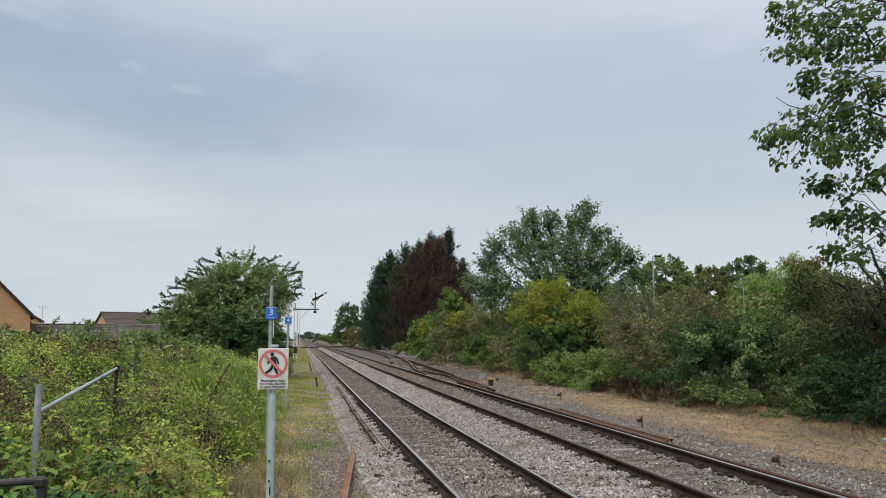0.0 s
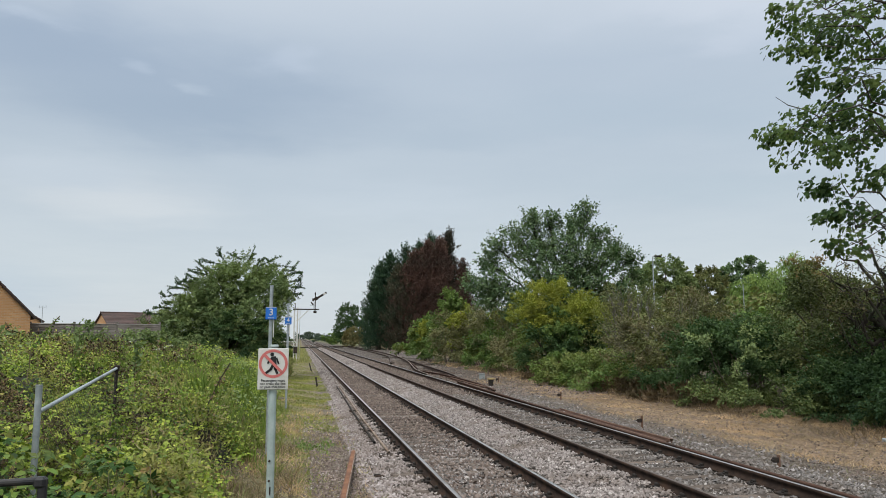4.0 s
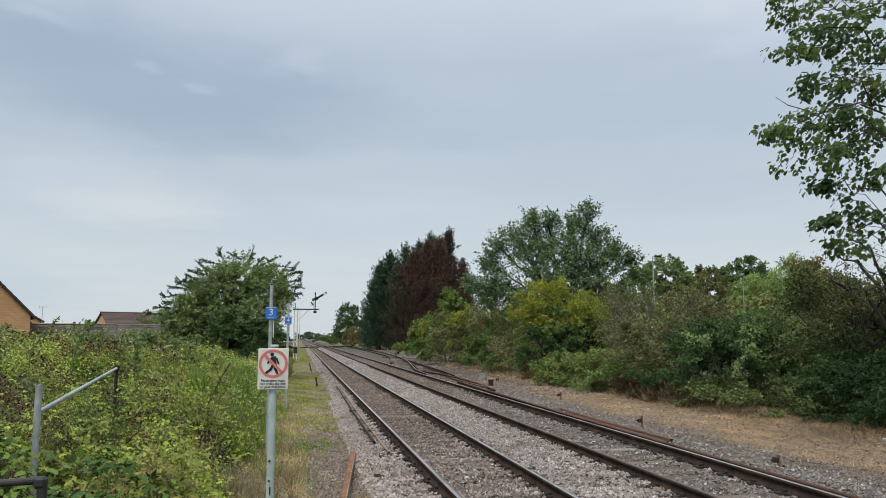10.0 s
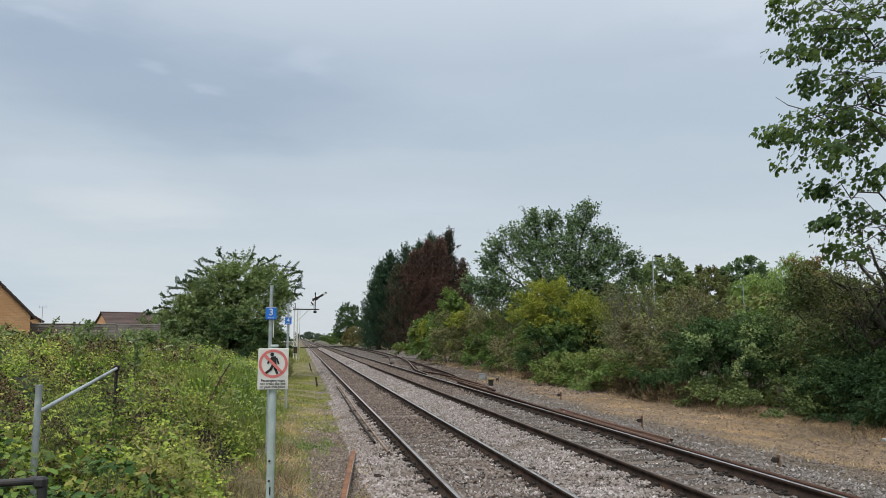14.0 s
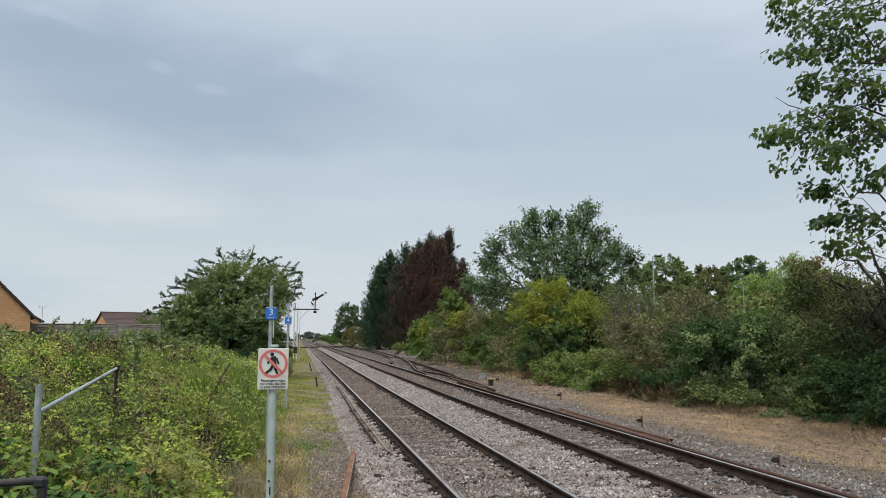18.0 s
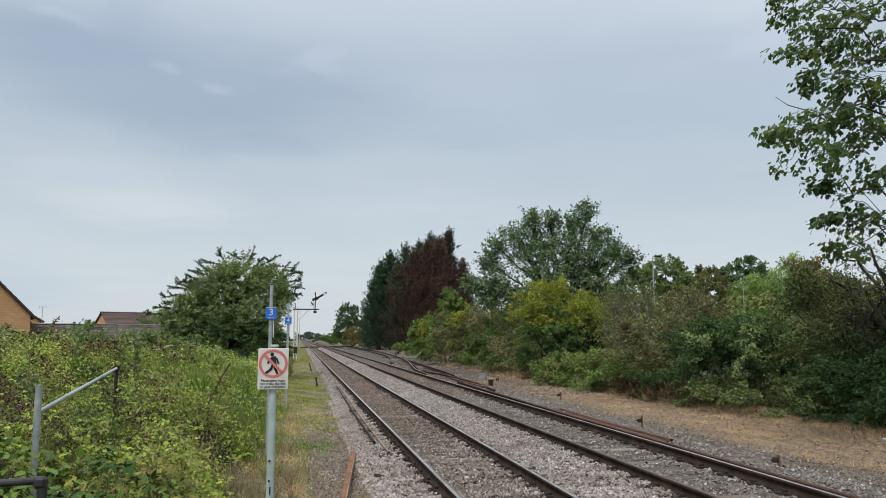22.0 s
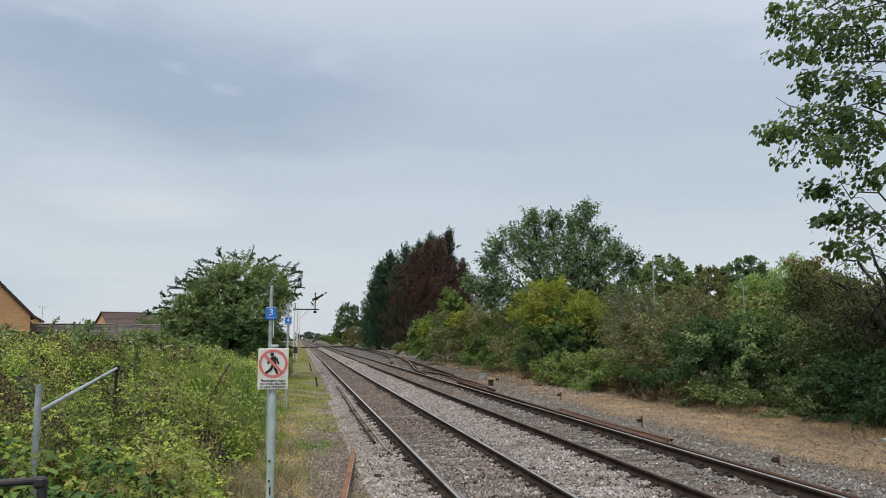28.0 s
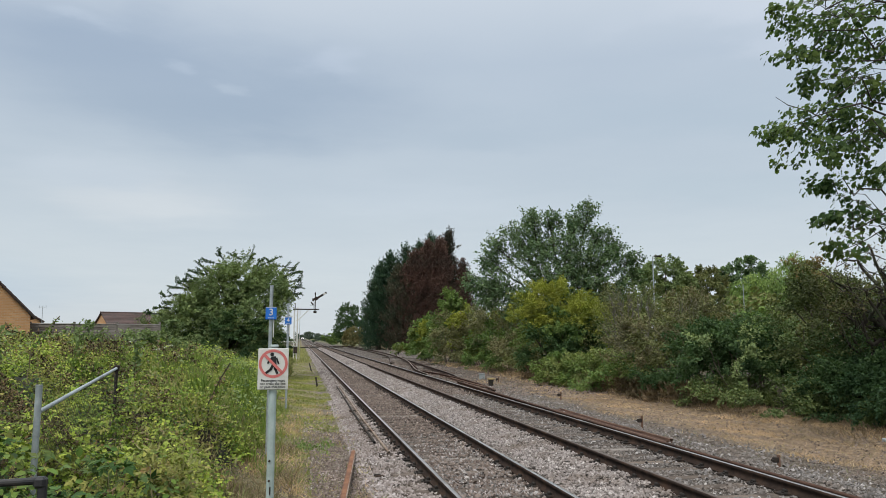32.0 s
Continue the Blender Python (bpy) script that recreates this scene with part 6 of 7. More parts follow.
conifer(14.3, 138, 13.4, 2.5, L_CONIFER, 47, "shorter dark green cypress")
conifer(14.9, 139, 16.4, 3.3, L_CONIFER, 40, "dark green cypress stepping up the row", 4.5)
conifer(17.0, 141, 19.0, 3.6, L_CONIFER, 39, "dark green cypress filling the row", 3.5, 5, 240)
conifer(20.2, 141, 20.8, 4.2, L_CONIFER, 42, "tall dark green cypress in a dense row", 3.0, 7, 200)
conifer(22.6, 141, 21.4, 4.2, L_CONIFER, 41, "dark green cypress in a dense row", 3.0, 7, 200)
conifer(24.9, 140, 22.9, 3.8, L_CONIFER, 48, "tall dark cypress behind the brown ones", 2.2, 6, 200)
conifer(18.3, 135, 16.0, 3.6, L_HALFCON, 37, "half-dead cypress turning from green to brown", 3.5)
conifer(20.6, 134, 18.4, 3.8, L_DEADCON, 43, "dead red-brown cypress still holding its sprays", 3.2)
conifer(23.0, 134, 20.4, 4.0, L_DEADCON, 38, "dead brown cypress in the dense row", 3.0, 7)
conifer(25.2, 133, 20.8, 4.0, L_DEADCON, 44, "tall dead red-brown cypress", 3.0, 6)
conifer(27.6, 136, 23.2, 4.4, L_DARKCON, 49, "dark brown-green spired cypress at the end of the row", 1.25, 3)
conifer(26.4, 136, 21.6, 3.4, L_DEADCON, 45, "tall red-brown cypress with spiky leaders", 2.2, 5)
conifer(29.8, 134, 16.8, 3.0, L_DEADCON, 46, "brown cypress at the end of the row", 2.0)


def ash_tree():
    """A broad crown of leafy twigs on forking boughs, open enough to show sky low down."""
    rng = np.random.default_rng(51)
    ob = thing("ash_tree", "broad ash tree with airy green crown behind the hedge", "tree", (17.2, 46.5, 0.0))
    w = Geo()
    w.add(*tube([(0, 0, -0.5), (0.1, 0, 2.0), (0.0, 0.1, 4.0)], [0.34, 0.28, 0.22], 9))
    part("trunk", w, M_BARK, ob)
    # boughs: where the leading twigs reach, and how wide the bough spreads
    boughs = [((2.0, 0.0, 11.0), 0.75), ((0.8, -0.3, 10.0), 1.1), ((2.7, 0.3, 9.2), 1.0), ((-0.7, 0.2, 10.1), 0.85), ((-2.1, 0.0, 10.0), 0.95), ((-3.2, 0.1, 9.1), 0.95),
              ((-4.6, 0.0, 8.4), 0.85), ((-5.0, 0.2, 7.2), 0.85), ((-4.6, -0.4, 5.8), 1.25), ((3.8, 0.0, 8.3), 0.95), ((5.0, 0.1, 7.6), 0.85), ((5.2, 0.0, 6.5), 0.75),
              ((-2.6, -0.8, 7.6), 1.4), ((0.0, -0.9, 8.3), 1.5), ((2.4, -0.8, 7.4), 1.4), ((-1.2, -1.0, 6.2), 1.5), ((1.6, -1.0, 5.8), 1.4), ((3.8, -0.6, 5.6), 1.0), ((-3.0, -0.6, 4.6), 1.5), ((0.0, -0.6, 4.4), 1.6), ((-5.0, -0.2, 5.2), 1.0), ((-6.0, 0.4, 5.9), 0.8), ((-1.4, 0.4, 8.6), 1.2), ((1.2, 0.6, 6.8), 1.5)]
    out = []
    for k, (tip, wide) in enumerate(boughs):
        tip = np.array(tip) * np.array([0.97, 1, 1]) - np.array([0, 0, 0.35])
        fork = np.array([0.0, 0.1, 3.4]) + np.array([tip[0] * 0.12, 0, rng.uniform(0, 0.8)])
        lw, g = Geo(), Geo()
        mid = fork + (tip - fork) * 0.62 + np.array([tip[0] * 0.03, 0, 0.25])
        lw.add(*limb(fork, mid, 0.11, 0.055, rng, 0.1, 6))
        lw.add(*limb(mid, tip, 0.05, 0.014, rng, 0.1, 6))
        low = tip[2] < 7.0
        n = int((88 if low else 84) * wide ** 1.7)
        root = tip + unit(rng.normal(0, 1, (n, 3))) * (rng.random((n, 1)) ** 0.5) * wide * np.array([1.0, 1.0, 0.9])
        root = np.concatenate([root, mid + (tip - mid) * rng.uniform(0.2, 1.0, (8, 1)) + rng.normal(0, 0.22, (8, 3))])
        way = unit((root - mid) * 0.6 + rng.normal(0, 0.35, root.shape) + np.array([0, 0, 0.35]))
        per = 15
        t = np.linspace(0.05, 1.0, per)[None, :, None]
        L = rng.uniform(0.35, 0.75, (len(root), 1, 1))
        P = root[:, None] + way[:, None] * t * L + rng.normal(0, 0.085, (len(root), per, 3))
        P[..., 2] -= 0.12 * t[..., 0] ** 2
        leaf_geo(g, KITE, P.reshape(-1, 3), np.repeat(way, per, 0), 0.17, rng, 0.45)
        for q in rng.choice(len(root), min(18, len(root)), replace=False):
            lw.add(*limb(mid + (tip - mid) * rng.uniform(0, 0.9), root[q] + way[q] * 0.5, 0.026, 0.006, rng, 0.16, 5, 3))
        cr = part("bough", lw, M_BARKDARK, ob)
        part("leaves", g, L_ASH, cr)
        out.append(cr)
    return out


BOUGHS = ash_tree()


def sycamore():
    """The near crown that hangs into view: boughs of lobed leaves."""
    rng = np.random.default_rng(61)
    foot = np.array([14.6, 11.0, 0.0])
    ob = thing("sycamore", "sycamore with hanging boughs of dark lobed leaves", "tree", tuple(foot))
    w = Geo()
    w.add(*tube([(0, 0, -0.4), (-0.1, 0.1, 2.5), (-0.3, 0.3, 5.5), (-0.2, 0.4, 9.0), (0, 0.3, 12.0)], [0.36, 0.30, 0.24, 0.15, 0.04], 10))
    part("trunk", w, M_BARK, ob)
    # tips relative to the foot: reach, along, height, and size of the leaf mass
    tips = [(-5.91, 0.4, 7.98, 0.48), (-4.73, 1.0, 8.24, 0.62), (-3.36, 1.6, 8.79, 0.78), (-5.86, 0.4, 7.29, 0.36), (-4.67, 1.0, 7.74, 0.54), (-3.36, 1.6, 7.93, 0.67), (-5.27, 0.6, 6.85, 0.39), (-4.13, 1.2, 7.07, 0.59), (-3.05, 1.6, 7.1, 0.41), (-6.36, 0.2, 5.63, 0.33), (-5.57, 0.6, 5.98, 0.53), (-4.52, 1.0, 6.35, 0.55), (-5.56, 0.5, 5.46, 0.64), (-4.22, 1.2, 5.89, 0.66), (-3.16, 1.6, 6.25, 0.41), (-5.27, 0.6, 4.81, 0.35), (-3.9, 1.0, 5.18, 0.51), (-5.4, 0.4, 4.25, 0.28), (-4.15, 1.0, 4.36, 0.55), (-4.96, 0.6, 3.69, 0.28)]
    # unseen boughs added beyond the view close the crown and shade the hedge
    tips += [(2.6 * math.cos(a) + 1.2, 2.8 * math.sin(a) - 0.6, z, 1.5) for z in (4.6, 6.6, 8.8) for a in (-2.2, -0.9, 0.4, 1.2, 2.0)]
    out = []
    for tx, ty, tz, s in tips:
        near = s < 1.4
        root = np.array([-0.25, 0.3, min(11.0, tz + rng.uniform(0.1, 1.3)) if near and tz > 5.0 else max(2.6, tz - 1.0 - 0.2 * abs(tx))])
        tip = np.array([tx, ty, tz]) - root
        lw, g, tw = Geo(), Geo(), Geo()
        elbow = tip * rng.uniform(0.45, 0.62) + np.array([0, rng.uniform(-0.15, 0.15), rng.uniform(0.05, 0.35)])
        lw.add(*limb((0, 0, 0), elbow, 0.042, 0.024, rng, 0.14, 6, 5))
        lw.add(*limb(elbow, tip * 0.98, 0.024, 0.006, rng, 0.22, 7, 5))
        vol = int(np.clip(26 * s + 3, 6, 30)) if near else 110
        C = tip + unit(rng.normal(0, 1, (vol, 3))) * (rng.random((vol, 1)) ** 0.45) * s * np.array([1.0, 1.1, 0.58])
        back = tip * rng.uniform(0.80, 0.95, (vol // 5, 1)) + rng.normal(0, 0.12, (vol // 5, 3))
        C = np.concatenate([C, back])
        for c in C[:: 4]:
            q = tip * rng.uniform(0.75, 0.97)
            tw.add(*limb(q, c, 0.010, 0.003, rng, 0.15, 4, 3))
        P = np.repeat(C, 12, 0) + np.clip(rng.normal(0, 0.085, (len(C) * 12, 3)), -0.14, 0.14) * np.array([1, 1, 0.8])
        leaf_geo(g, PALM if near else KITE, P, unit(P - tip * 0.85) * np.array([1, 1, 0.5]), 0.094 if near else 0.26, rng, 1.0, 0.75)
        bough = part("bough", lw, M_BARKDARK, ob)
        bough.matrix_basis = pose(*root)
        tagged(part("twig_spray", tw, M_BARKDARK, bough), kind="stuff")
        part("leaves", g, L_SYC, bough)
        out.append(bough)
    w = Geo()
    w.add(*tube([(-5.25, 0.4, 6.04), (-5.59, 0.4, 6.19), (-5.99, 0.4, 6.27), (-6.24, 0.4, 6.41)], [0.016, 0.012, 0.009, 0.004], 4))
    part("dead_twig", w, M_BARK, ob, "bare dead twig")
    return out


SYC = sycamore()

bush("yellow_shrub", "rounded yellow-green shrub in the hedge", "shrub", (14.0, 38.0, 0.0),
     [(-0.2, 0, 3.7, 2.1, 2.0, 1.5), (-1.6, 0.2, 3.4, 1.4, 1.6, 1.3), (1.5, 0, 3.0, 1.5, 1.6, 1.3), (0.4, -0.3, 2.6, 2.6, 1.8, 1.3), (-0.4, 0, 4.7, 0.7, 0.7, 0.6)], L_YEL, KITE, 0.088, 1150, 36, 0.20, 9, 0.0, 0.5, seed=71,
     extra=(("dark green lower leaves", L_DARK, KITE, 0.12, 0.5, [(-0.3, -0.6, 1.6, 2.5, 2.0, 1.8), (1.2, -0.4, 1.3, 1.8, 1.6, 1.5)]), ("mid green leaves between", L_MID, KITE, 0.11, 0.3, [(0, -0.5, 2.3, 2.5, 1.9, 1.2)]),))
bush("grass_clump", "bright green rank growth at the hedge foot", "shrub", (13.6, 31.5, -0.3), [(0.3, 0, 0.8, 1.7, 1.6, 0.85), (-0.5, 1.8, 0.7, 1.4, 1.6, 0.8), (0.9, -1.8, 0.55, 1.5, 1.7, 0.7)],
     L_RANK, NEEDLE, 0.16, 760, 30, 0.16, 0, 0.1, 0.6, seed=72)
bush("thorn_bush", "browning thorn bush with grey twigs", "shrub", (14.4, 25.5, 0.0), [(0, 0, 2.3, 2.5, 2.0, 1.6), (1.6, 0.3, 2.0, 1.6, 1.6, 1.4), (-1.6, 0, 1.7, 1.6, 1.6, 1.4)],
     L_BROWN, KITE, 0.075, 640, 36, 0.22, 12, 0.2, 0.5, twigs=160, seed=73, bark=M_TWIG,
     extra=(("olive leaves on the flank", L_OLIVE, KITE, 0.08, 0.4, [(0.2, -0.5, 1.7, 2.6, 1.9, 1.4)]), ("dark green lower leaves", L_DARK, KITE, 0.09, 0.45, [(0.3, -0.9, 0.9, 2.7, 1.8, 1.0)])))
bush("elder_bush", "dark glossy elder and ivy at the hedge foot", "shrub", (14.0, 22.2, 0.0), [(0, 0, 1.35, 1.9, 1.5, 1.2), (1.2, 0.4, 1.6, 1.3, 1.4, 1.3)],
     L_DARK, KITE, 0.088, 640, 38, 0.18, 8, 0.4, 0.5, seed=74,
     extra=(("grey-green elder leaves", L_HAW, KITE, 0.080, 0.13, [(-0.2, -0.5, 1.5, 1.7, 1.3, 1.1), (0.9, -0.4, 1.9, 1.2, 1.2, 1.0)]),))
bush("bramble_mound", "low bramble mound spilling onto dry grass", "bramble", (14.0, 19.5, -0.2), [(0.2, 0, 0.40, 2.0, 1.8, 0.60), (1.2, -1.9, 0.5, 1.7, 1.9, 0.70), (-0.5, 2.0, 0.35, 1.7, 1.8, 0.60), (0.4, -2.6, 0.25, 1.6, 1.6, 0.48), (0.9, -4.4, 0.25, 1.5, 1.7, 0.50)],
     L_BRAMBLE_PALE, KITE, 0.078, 760, 40, 0.15, 0, 0.2, 0.6, seed=75, low=-0.45)
# mound leaves toned down to carry the sycamore's shade
bush("bramble_mound", "bramble and nettle mound along the hedge", "bramble", (14.3, 15.6, -0.2), [(0, 0, 0.6, 1.3, 1.8, 0.9), (1.2, -2.0, 0.6, 1.5, 1.8, 0.95), (0.6, 2.0, 0.7, 1.6, 1.6, 1.0)],
     L_MOUND_SHADED, KITE, 0.078, 600, 40, 0.15, 0, 0.2, 0.6, seed=76, low=-0.45)
bush("bramble_mound", "bramble mound under the yellow shrub", "bramble", (13.2, 27.5, -0.2), [(0, 0, 0.6, 1.5, 2.2, 0.9), (-0.5, 3.5, 0.5, 1.4, 1.8, 0.8), (-0.6, 6.5, 0.6, 1.3, 2.0, 0.9)],
     L_MID, KITE, 0.10, 420, 36, 0.17, 0, 0.2, 0.6, seed=77, low=-0.45)
bush("hedge_tree", "dark hawthorn hedge tree with brown-tinged crown", "tree", (16.6, 18.2, 0.0), [(0, 0, 2.2, 2.2, 2.0, 1.3), (1.8, -1.2, 1.9, 1.8, 1.8, 1.4), (-1.3, 0.6, 2.2, 1.6, 1.8, 1.6), (-2.2, 0.3, 3.2, 0.8, 0.8, 0.7)],
     L_THORN, KITE, 0.08, 620, 36, 0.22, 16, 0.25, 0.45, twigs=90, seed=78, bark=M_BARKDARK,
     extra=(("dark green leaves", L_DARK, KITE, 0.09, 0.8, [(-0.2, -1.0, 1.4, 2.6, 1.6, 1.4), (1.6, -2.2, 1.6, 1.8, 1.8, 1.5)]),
            ("brown-tinged leaves", L_BROWN, KITE, 0.075, 0.12, [(0.2, -0.4, 2.8, 2.0, 1.8, 1.0), (-2.0, 0.3, 3.8, 0.9, 0.8, 0.7)])))
# its dark extra leaves paint in the shade of the canopy overhead
bush("hedge_tree", "shady hedge thorn with crooked dark boughs", "tree", (17.2, 13.8, 0.0), [(0, 0, 2.1, 2.2, 2.2, 1.7), (-1.0, 0.8, 1.6, 1.8, 1.8, 1.5)],
     L_THORN, KITE, 0.08, 520, 34, 0.22, 24, 0.25, 0.45, twigs=60, seed=79,
     extra=(("dark leaves with the sycamore shade in their tone", L_DARK, KITE, 0.09, 0.8, [(-0.6, -0.4, 1.2, 2.2, 2.0, 1.3)]),))
bush("willow", "pale green willow with drooping leaves behind the hedge", "tree", (24.4, 34.0, 0.2), [(0.6, 0, 4.5, 1.9, 2.0, 1.6), (2.0, 0, 4.4, 1.2, 1.4, 1.3), (-0.9, 0, 3.6, 1.5, 1.8, 1.7), (0.0, -0.4, 2.8, 2.4, 1.8, 1.6)],
     L_WILLOW, NEEDLE, 0.17, 1100, 30, 0.24, 8, 1.0, 0.6, seed=80, arch=-0.7)
bush("young_tree", "slender light green sapling in the hedge", "tree", (15.75, 23.3, 0.0), [(0, 0, 2.9, 0.45, 0.45, 0.9), (0.15, 0, 1.9, 0.6, 0.55, 1.0)], L_WILLOW, OVAL, 0.12, 110, 24, 0.2, 5, 0.4, 0.3, seed=81)
bush("hedge_shrub", "olive green scrub along the railway hedge", "shrub", (14.6, 47.0, 0.0), [(0, 0, 2.3, 2.0, 2.6, 2.1), (-0.9, 3.6, 2.5, 1.8, 2.4, 2.2), (-1.2, -3.0, 1.2, 1.6, 2.0, 1.3)],
     L_SCRUB, KITE, 0.12, 560, 34, 0.28, 9, 0.2, 0.5, seed=82, extra=(("mid green leaves", L_MID, KITE, 0.18, 0.6, [(-0.6, 0, 1.2, 2.2, 3.2, 1.3), (-0.8, 4, 1.6, 1.9, 2.4, 1.6)]),))
bush("hedge_shrub", "mixed green scrub with yellowing leaves", "shrub", (14.2, 58.0, 0.0), [(0, 0, 2.3, 2.0, 3.0, 2.0), (-0.8, 4.6, 2.4, 1.8, 2.6, 2.0)],
     L_SCRUB, KITE, 0.13, 560, 34, 0.3, 8, 0.2, 0.5, seed=83, extra=(("yellowing leaves", L_YEL, KITE, 0.2, 0.35, [(-0.6, -0.6, 3.0, 1.8, 2.2, 1.6), (-1.0, 2, 1.2, 1.5, 2.2, 1.1)]),))
bush("pointed_tree", "bright green pointed young tree", "tree", (13.6, 66.0, 0.0), [(0, 0, 3.6, 1.5, 1.5, 2.4), (0.1, 0, 5.2, 0.9, 0.9, 1.3), (-0.2, 0, 2.0, 1.7, 1.6, 1.8)], L_MID, KITE, 0.2, 440, 30, 0.3, 6, 0.2, 0.5, seed=84)
bush("hedge_shrub", "yellow-green scrub beside the cypresses", "shrub", (12.6, 72.0, 0.0), [(0, 0, 1.9, 1.7, 2.0, 1.9), (-0.6, 5, 1.2, 1.5, 2.0, 1.2), (0.6, 3, 2.8, 1.4, 1.6, 1.4)], L_MID, KITE, 0.24, 260, 28, 0.34, 6, 0.2, 0.5, seed=85, extra=(("yellowing leaves", L_YEL, KITE, 0.22, 0.25, [(0, 0, 2.4, 1.4, 1.6, 1.4)]),))
bush("dead_shrub", "grey leafless shrub in the hedge", "shrub", (15.7, 33.0, 0.0), [(0, 0, 2.9, 1.5, 1.4, 1.8), (-0.6, 0, 3.6, 1.0, 1.0, 1.2)], L_OLIVE, KITE, 0.08, 230, 18, 0.3, 9, 0.2, 0.3, bark=M_TWIG, twigs=190, seed=86)
bush("backing_hedge", "tall mixed hedge closing the view behind the scrub", "hedge", (19.6, 30.0, 0.0),
     [(0, 0, 1.8, 2.0, 4.0, 2.0), (0.6, 8.0, 2.2, 2.0, 4.6, 2.2), (0.2, -8.0, 1.8, 1.9, 4.6, 2.0), (0.2, 17, 2.4, 2.2, 5, 2.4), (0, 26, 2.6, 2.2, 5, 2.6), (0, 36, 2.6, 2.2, 6, 2.6)],
     L_OLIVE, KITE, 0.24, 1700, 26, 0.34, 10, 0.2, 0.45, seed=87)
bush("background_tree", "rounded green tree beyond the hedge", "tree", (40.0, 60.0, 0.8), [(0, 0, 6.9, 2.0, 2.0, 1.7), (-1.0, 0, 6.3, 1.6, 1.5, 1.5), (1.1, 0, 6.5, 1.4, 1.5, 1.3), (0, 0, 4.4, 2.6, 2.4, 2.4)], L_ASH, KITE, 0.19, 900, 24, 0.18, 6, 0.3, 0.6, seed=88, arch=0.1)
bush("background_tree", "grey-green tree beyond the hedge", "tree", (36.1, 60.0, 0.8), [(0, 0, 6.2, 1.5, 1.8, 1.6), (-0.9, 0, 5.6, 1.2, 1.4, 1.4), (0.9, 0, 5.7, 1.2, 1.4, 1.4), (0, 0, 3.6, 2.4, 2.0, 2.4)], L_OLIVE, KITE, 0.18, 800, 22, 0.18, 6, 0.3, 0.55, seed=89, arch=0.1)
bush("background_tree", "light green tree behind the street lamp", "tree", (31.7, 60.0, 0.8), [(0, 0, 6.8, 1.9, 2.0, 1.8), (-1.5, 0, 6.2, 1.5, 1.6, 1.6), (1.4, 0, 6.1, 1.4, 1.6, 1.6), (0, 0, 3.9, 3.0, 2, 2.6)], L_HAW, KITE, 0.19, 1000, 24, 0.18, 6, 0.3, 0.55, seed=90, arch=0.1)
bush("backing_hedge", "far hedge closing the gaps under the trees", "hedge", (35.5, 58.0, 0.0), [(-7, 0, 2.6, 3.6, 1.5, 2.9), (-2.5, 0, 2.7, 3.6, 1.5, 3.0), (2, 0, 2.8, 3.6, 1.5, 3.1), (6.5, 0, 2.8, 3.6, 1.5, 3.1)],
     L_HAW, KITE, 0.22, 1000, 20, 0.20, 4, 0.3, 0.5, seed=172, arch=0.1)
bush("background_tree", "orange-tinged hedge tree top", "tree", (18.6, 24.0, 0.0), [(0, 0, 4.0, 0.75, 0.9, 0.8), (0.5, 0, 3.2, 1.2, 1.4, 1.2)], L_OLIVE, KITE, 0.09, 300, 30, 0.18, 8, 0.3, 0.4, twigs=30, seed=91, arch=0.1,
     extra=(("orange-tinged leaves", L_BRACKEN, KITE, 0.09, 0.2, [(-0.2, -0.2, 4.4, 0.6, 0.7, 0.5)]),))


# these two mounds also have canopy shade painted into their leaves
bush("bramble_mound", "bramble and dock spilling from the hedge onto straw", "bramble", (13.9, 13.2, -0.2), [(0, 0, 0.5, 1.0, 1.6, 0.8), (1.0, -1.6, 0.7, 1.4, 1.6, 1.0), (0.9, 1.6, 0.8, 1.3, 1.6, 1.0)],
     L_MOUND_SHADED, KITE, 0.078, 560, 40, 0.15, 0, 0.2, 0.6, seed=92, low=-0.45, extra=(("red-brown dock", L_BRACKEN, OVAL, 0.08, 0.05, [(-0.6, -0.5, 0.3, 0.5, 0.5, 0.35)]),))
bush("bramble_mound", "small dark-leaved mound under the hedge thorns", "bramble", (15.2, 18.2, -0.2), [(0, 0, 0.7, 1.2, 1.5, 1.0), (0.2, -1.4, 0.7, 1.1, 1.2, 1.0)],
     L_MOUND_SHADED, KITE, 0.085, 300, 34, 0.16, 0, 0.2, 0.6, seed=90, low=-0.45)
bush("backing_hedge", "dark dense hedge behind the near thorns", "hedge", (20.5, 16.0, 0.0), [(0, 0, 1.5, 2.0, 4.0, 1.6), (-0.6, 5.0, 1.5, 2.0, 3.6, 1.6), (0.4, -5, 1.5, 2, 4, 1.7)],
     L_DARK, KITE, 0.16, 900, 30, 0.34, 8, 0.2, 0.4, seed=93, bark=M_BARKDARK)
bush("brown_weeds", "brown withered weeds at the hedge foot", "weed", (13.0, 24.0, -0.3), [(0, 0, 0.25, 0.9, 3.0, 0.5), (0.2, 5.5, 0.3, 0.9, 3.0, 0.55), (-0.2, 12, 0.3, 0.9, 4, 0.6)],
     L_DOCK, NEEDLE, 0.18, 900, 16, 0.16, 0, -0.5, 0.3, seed=94, low=-0.1)


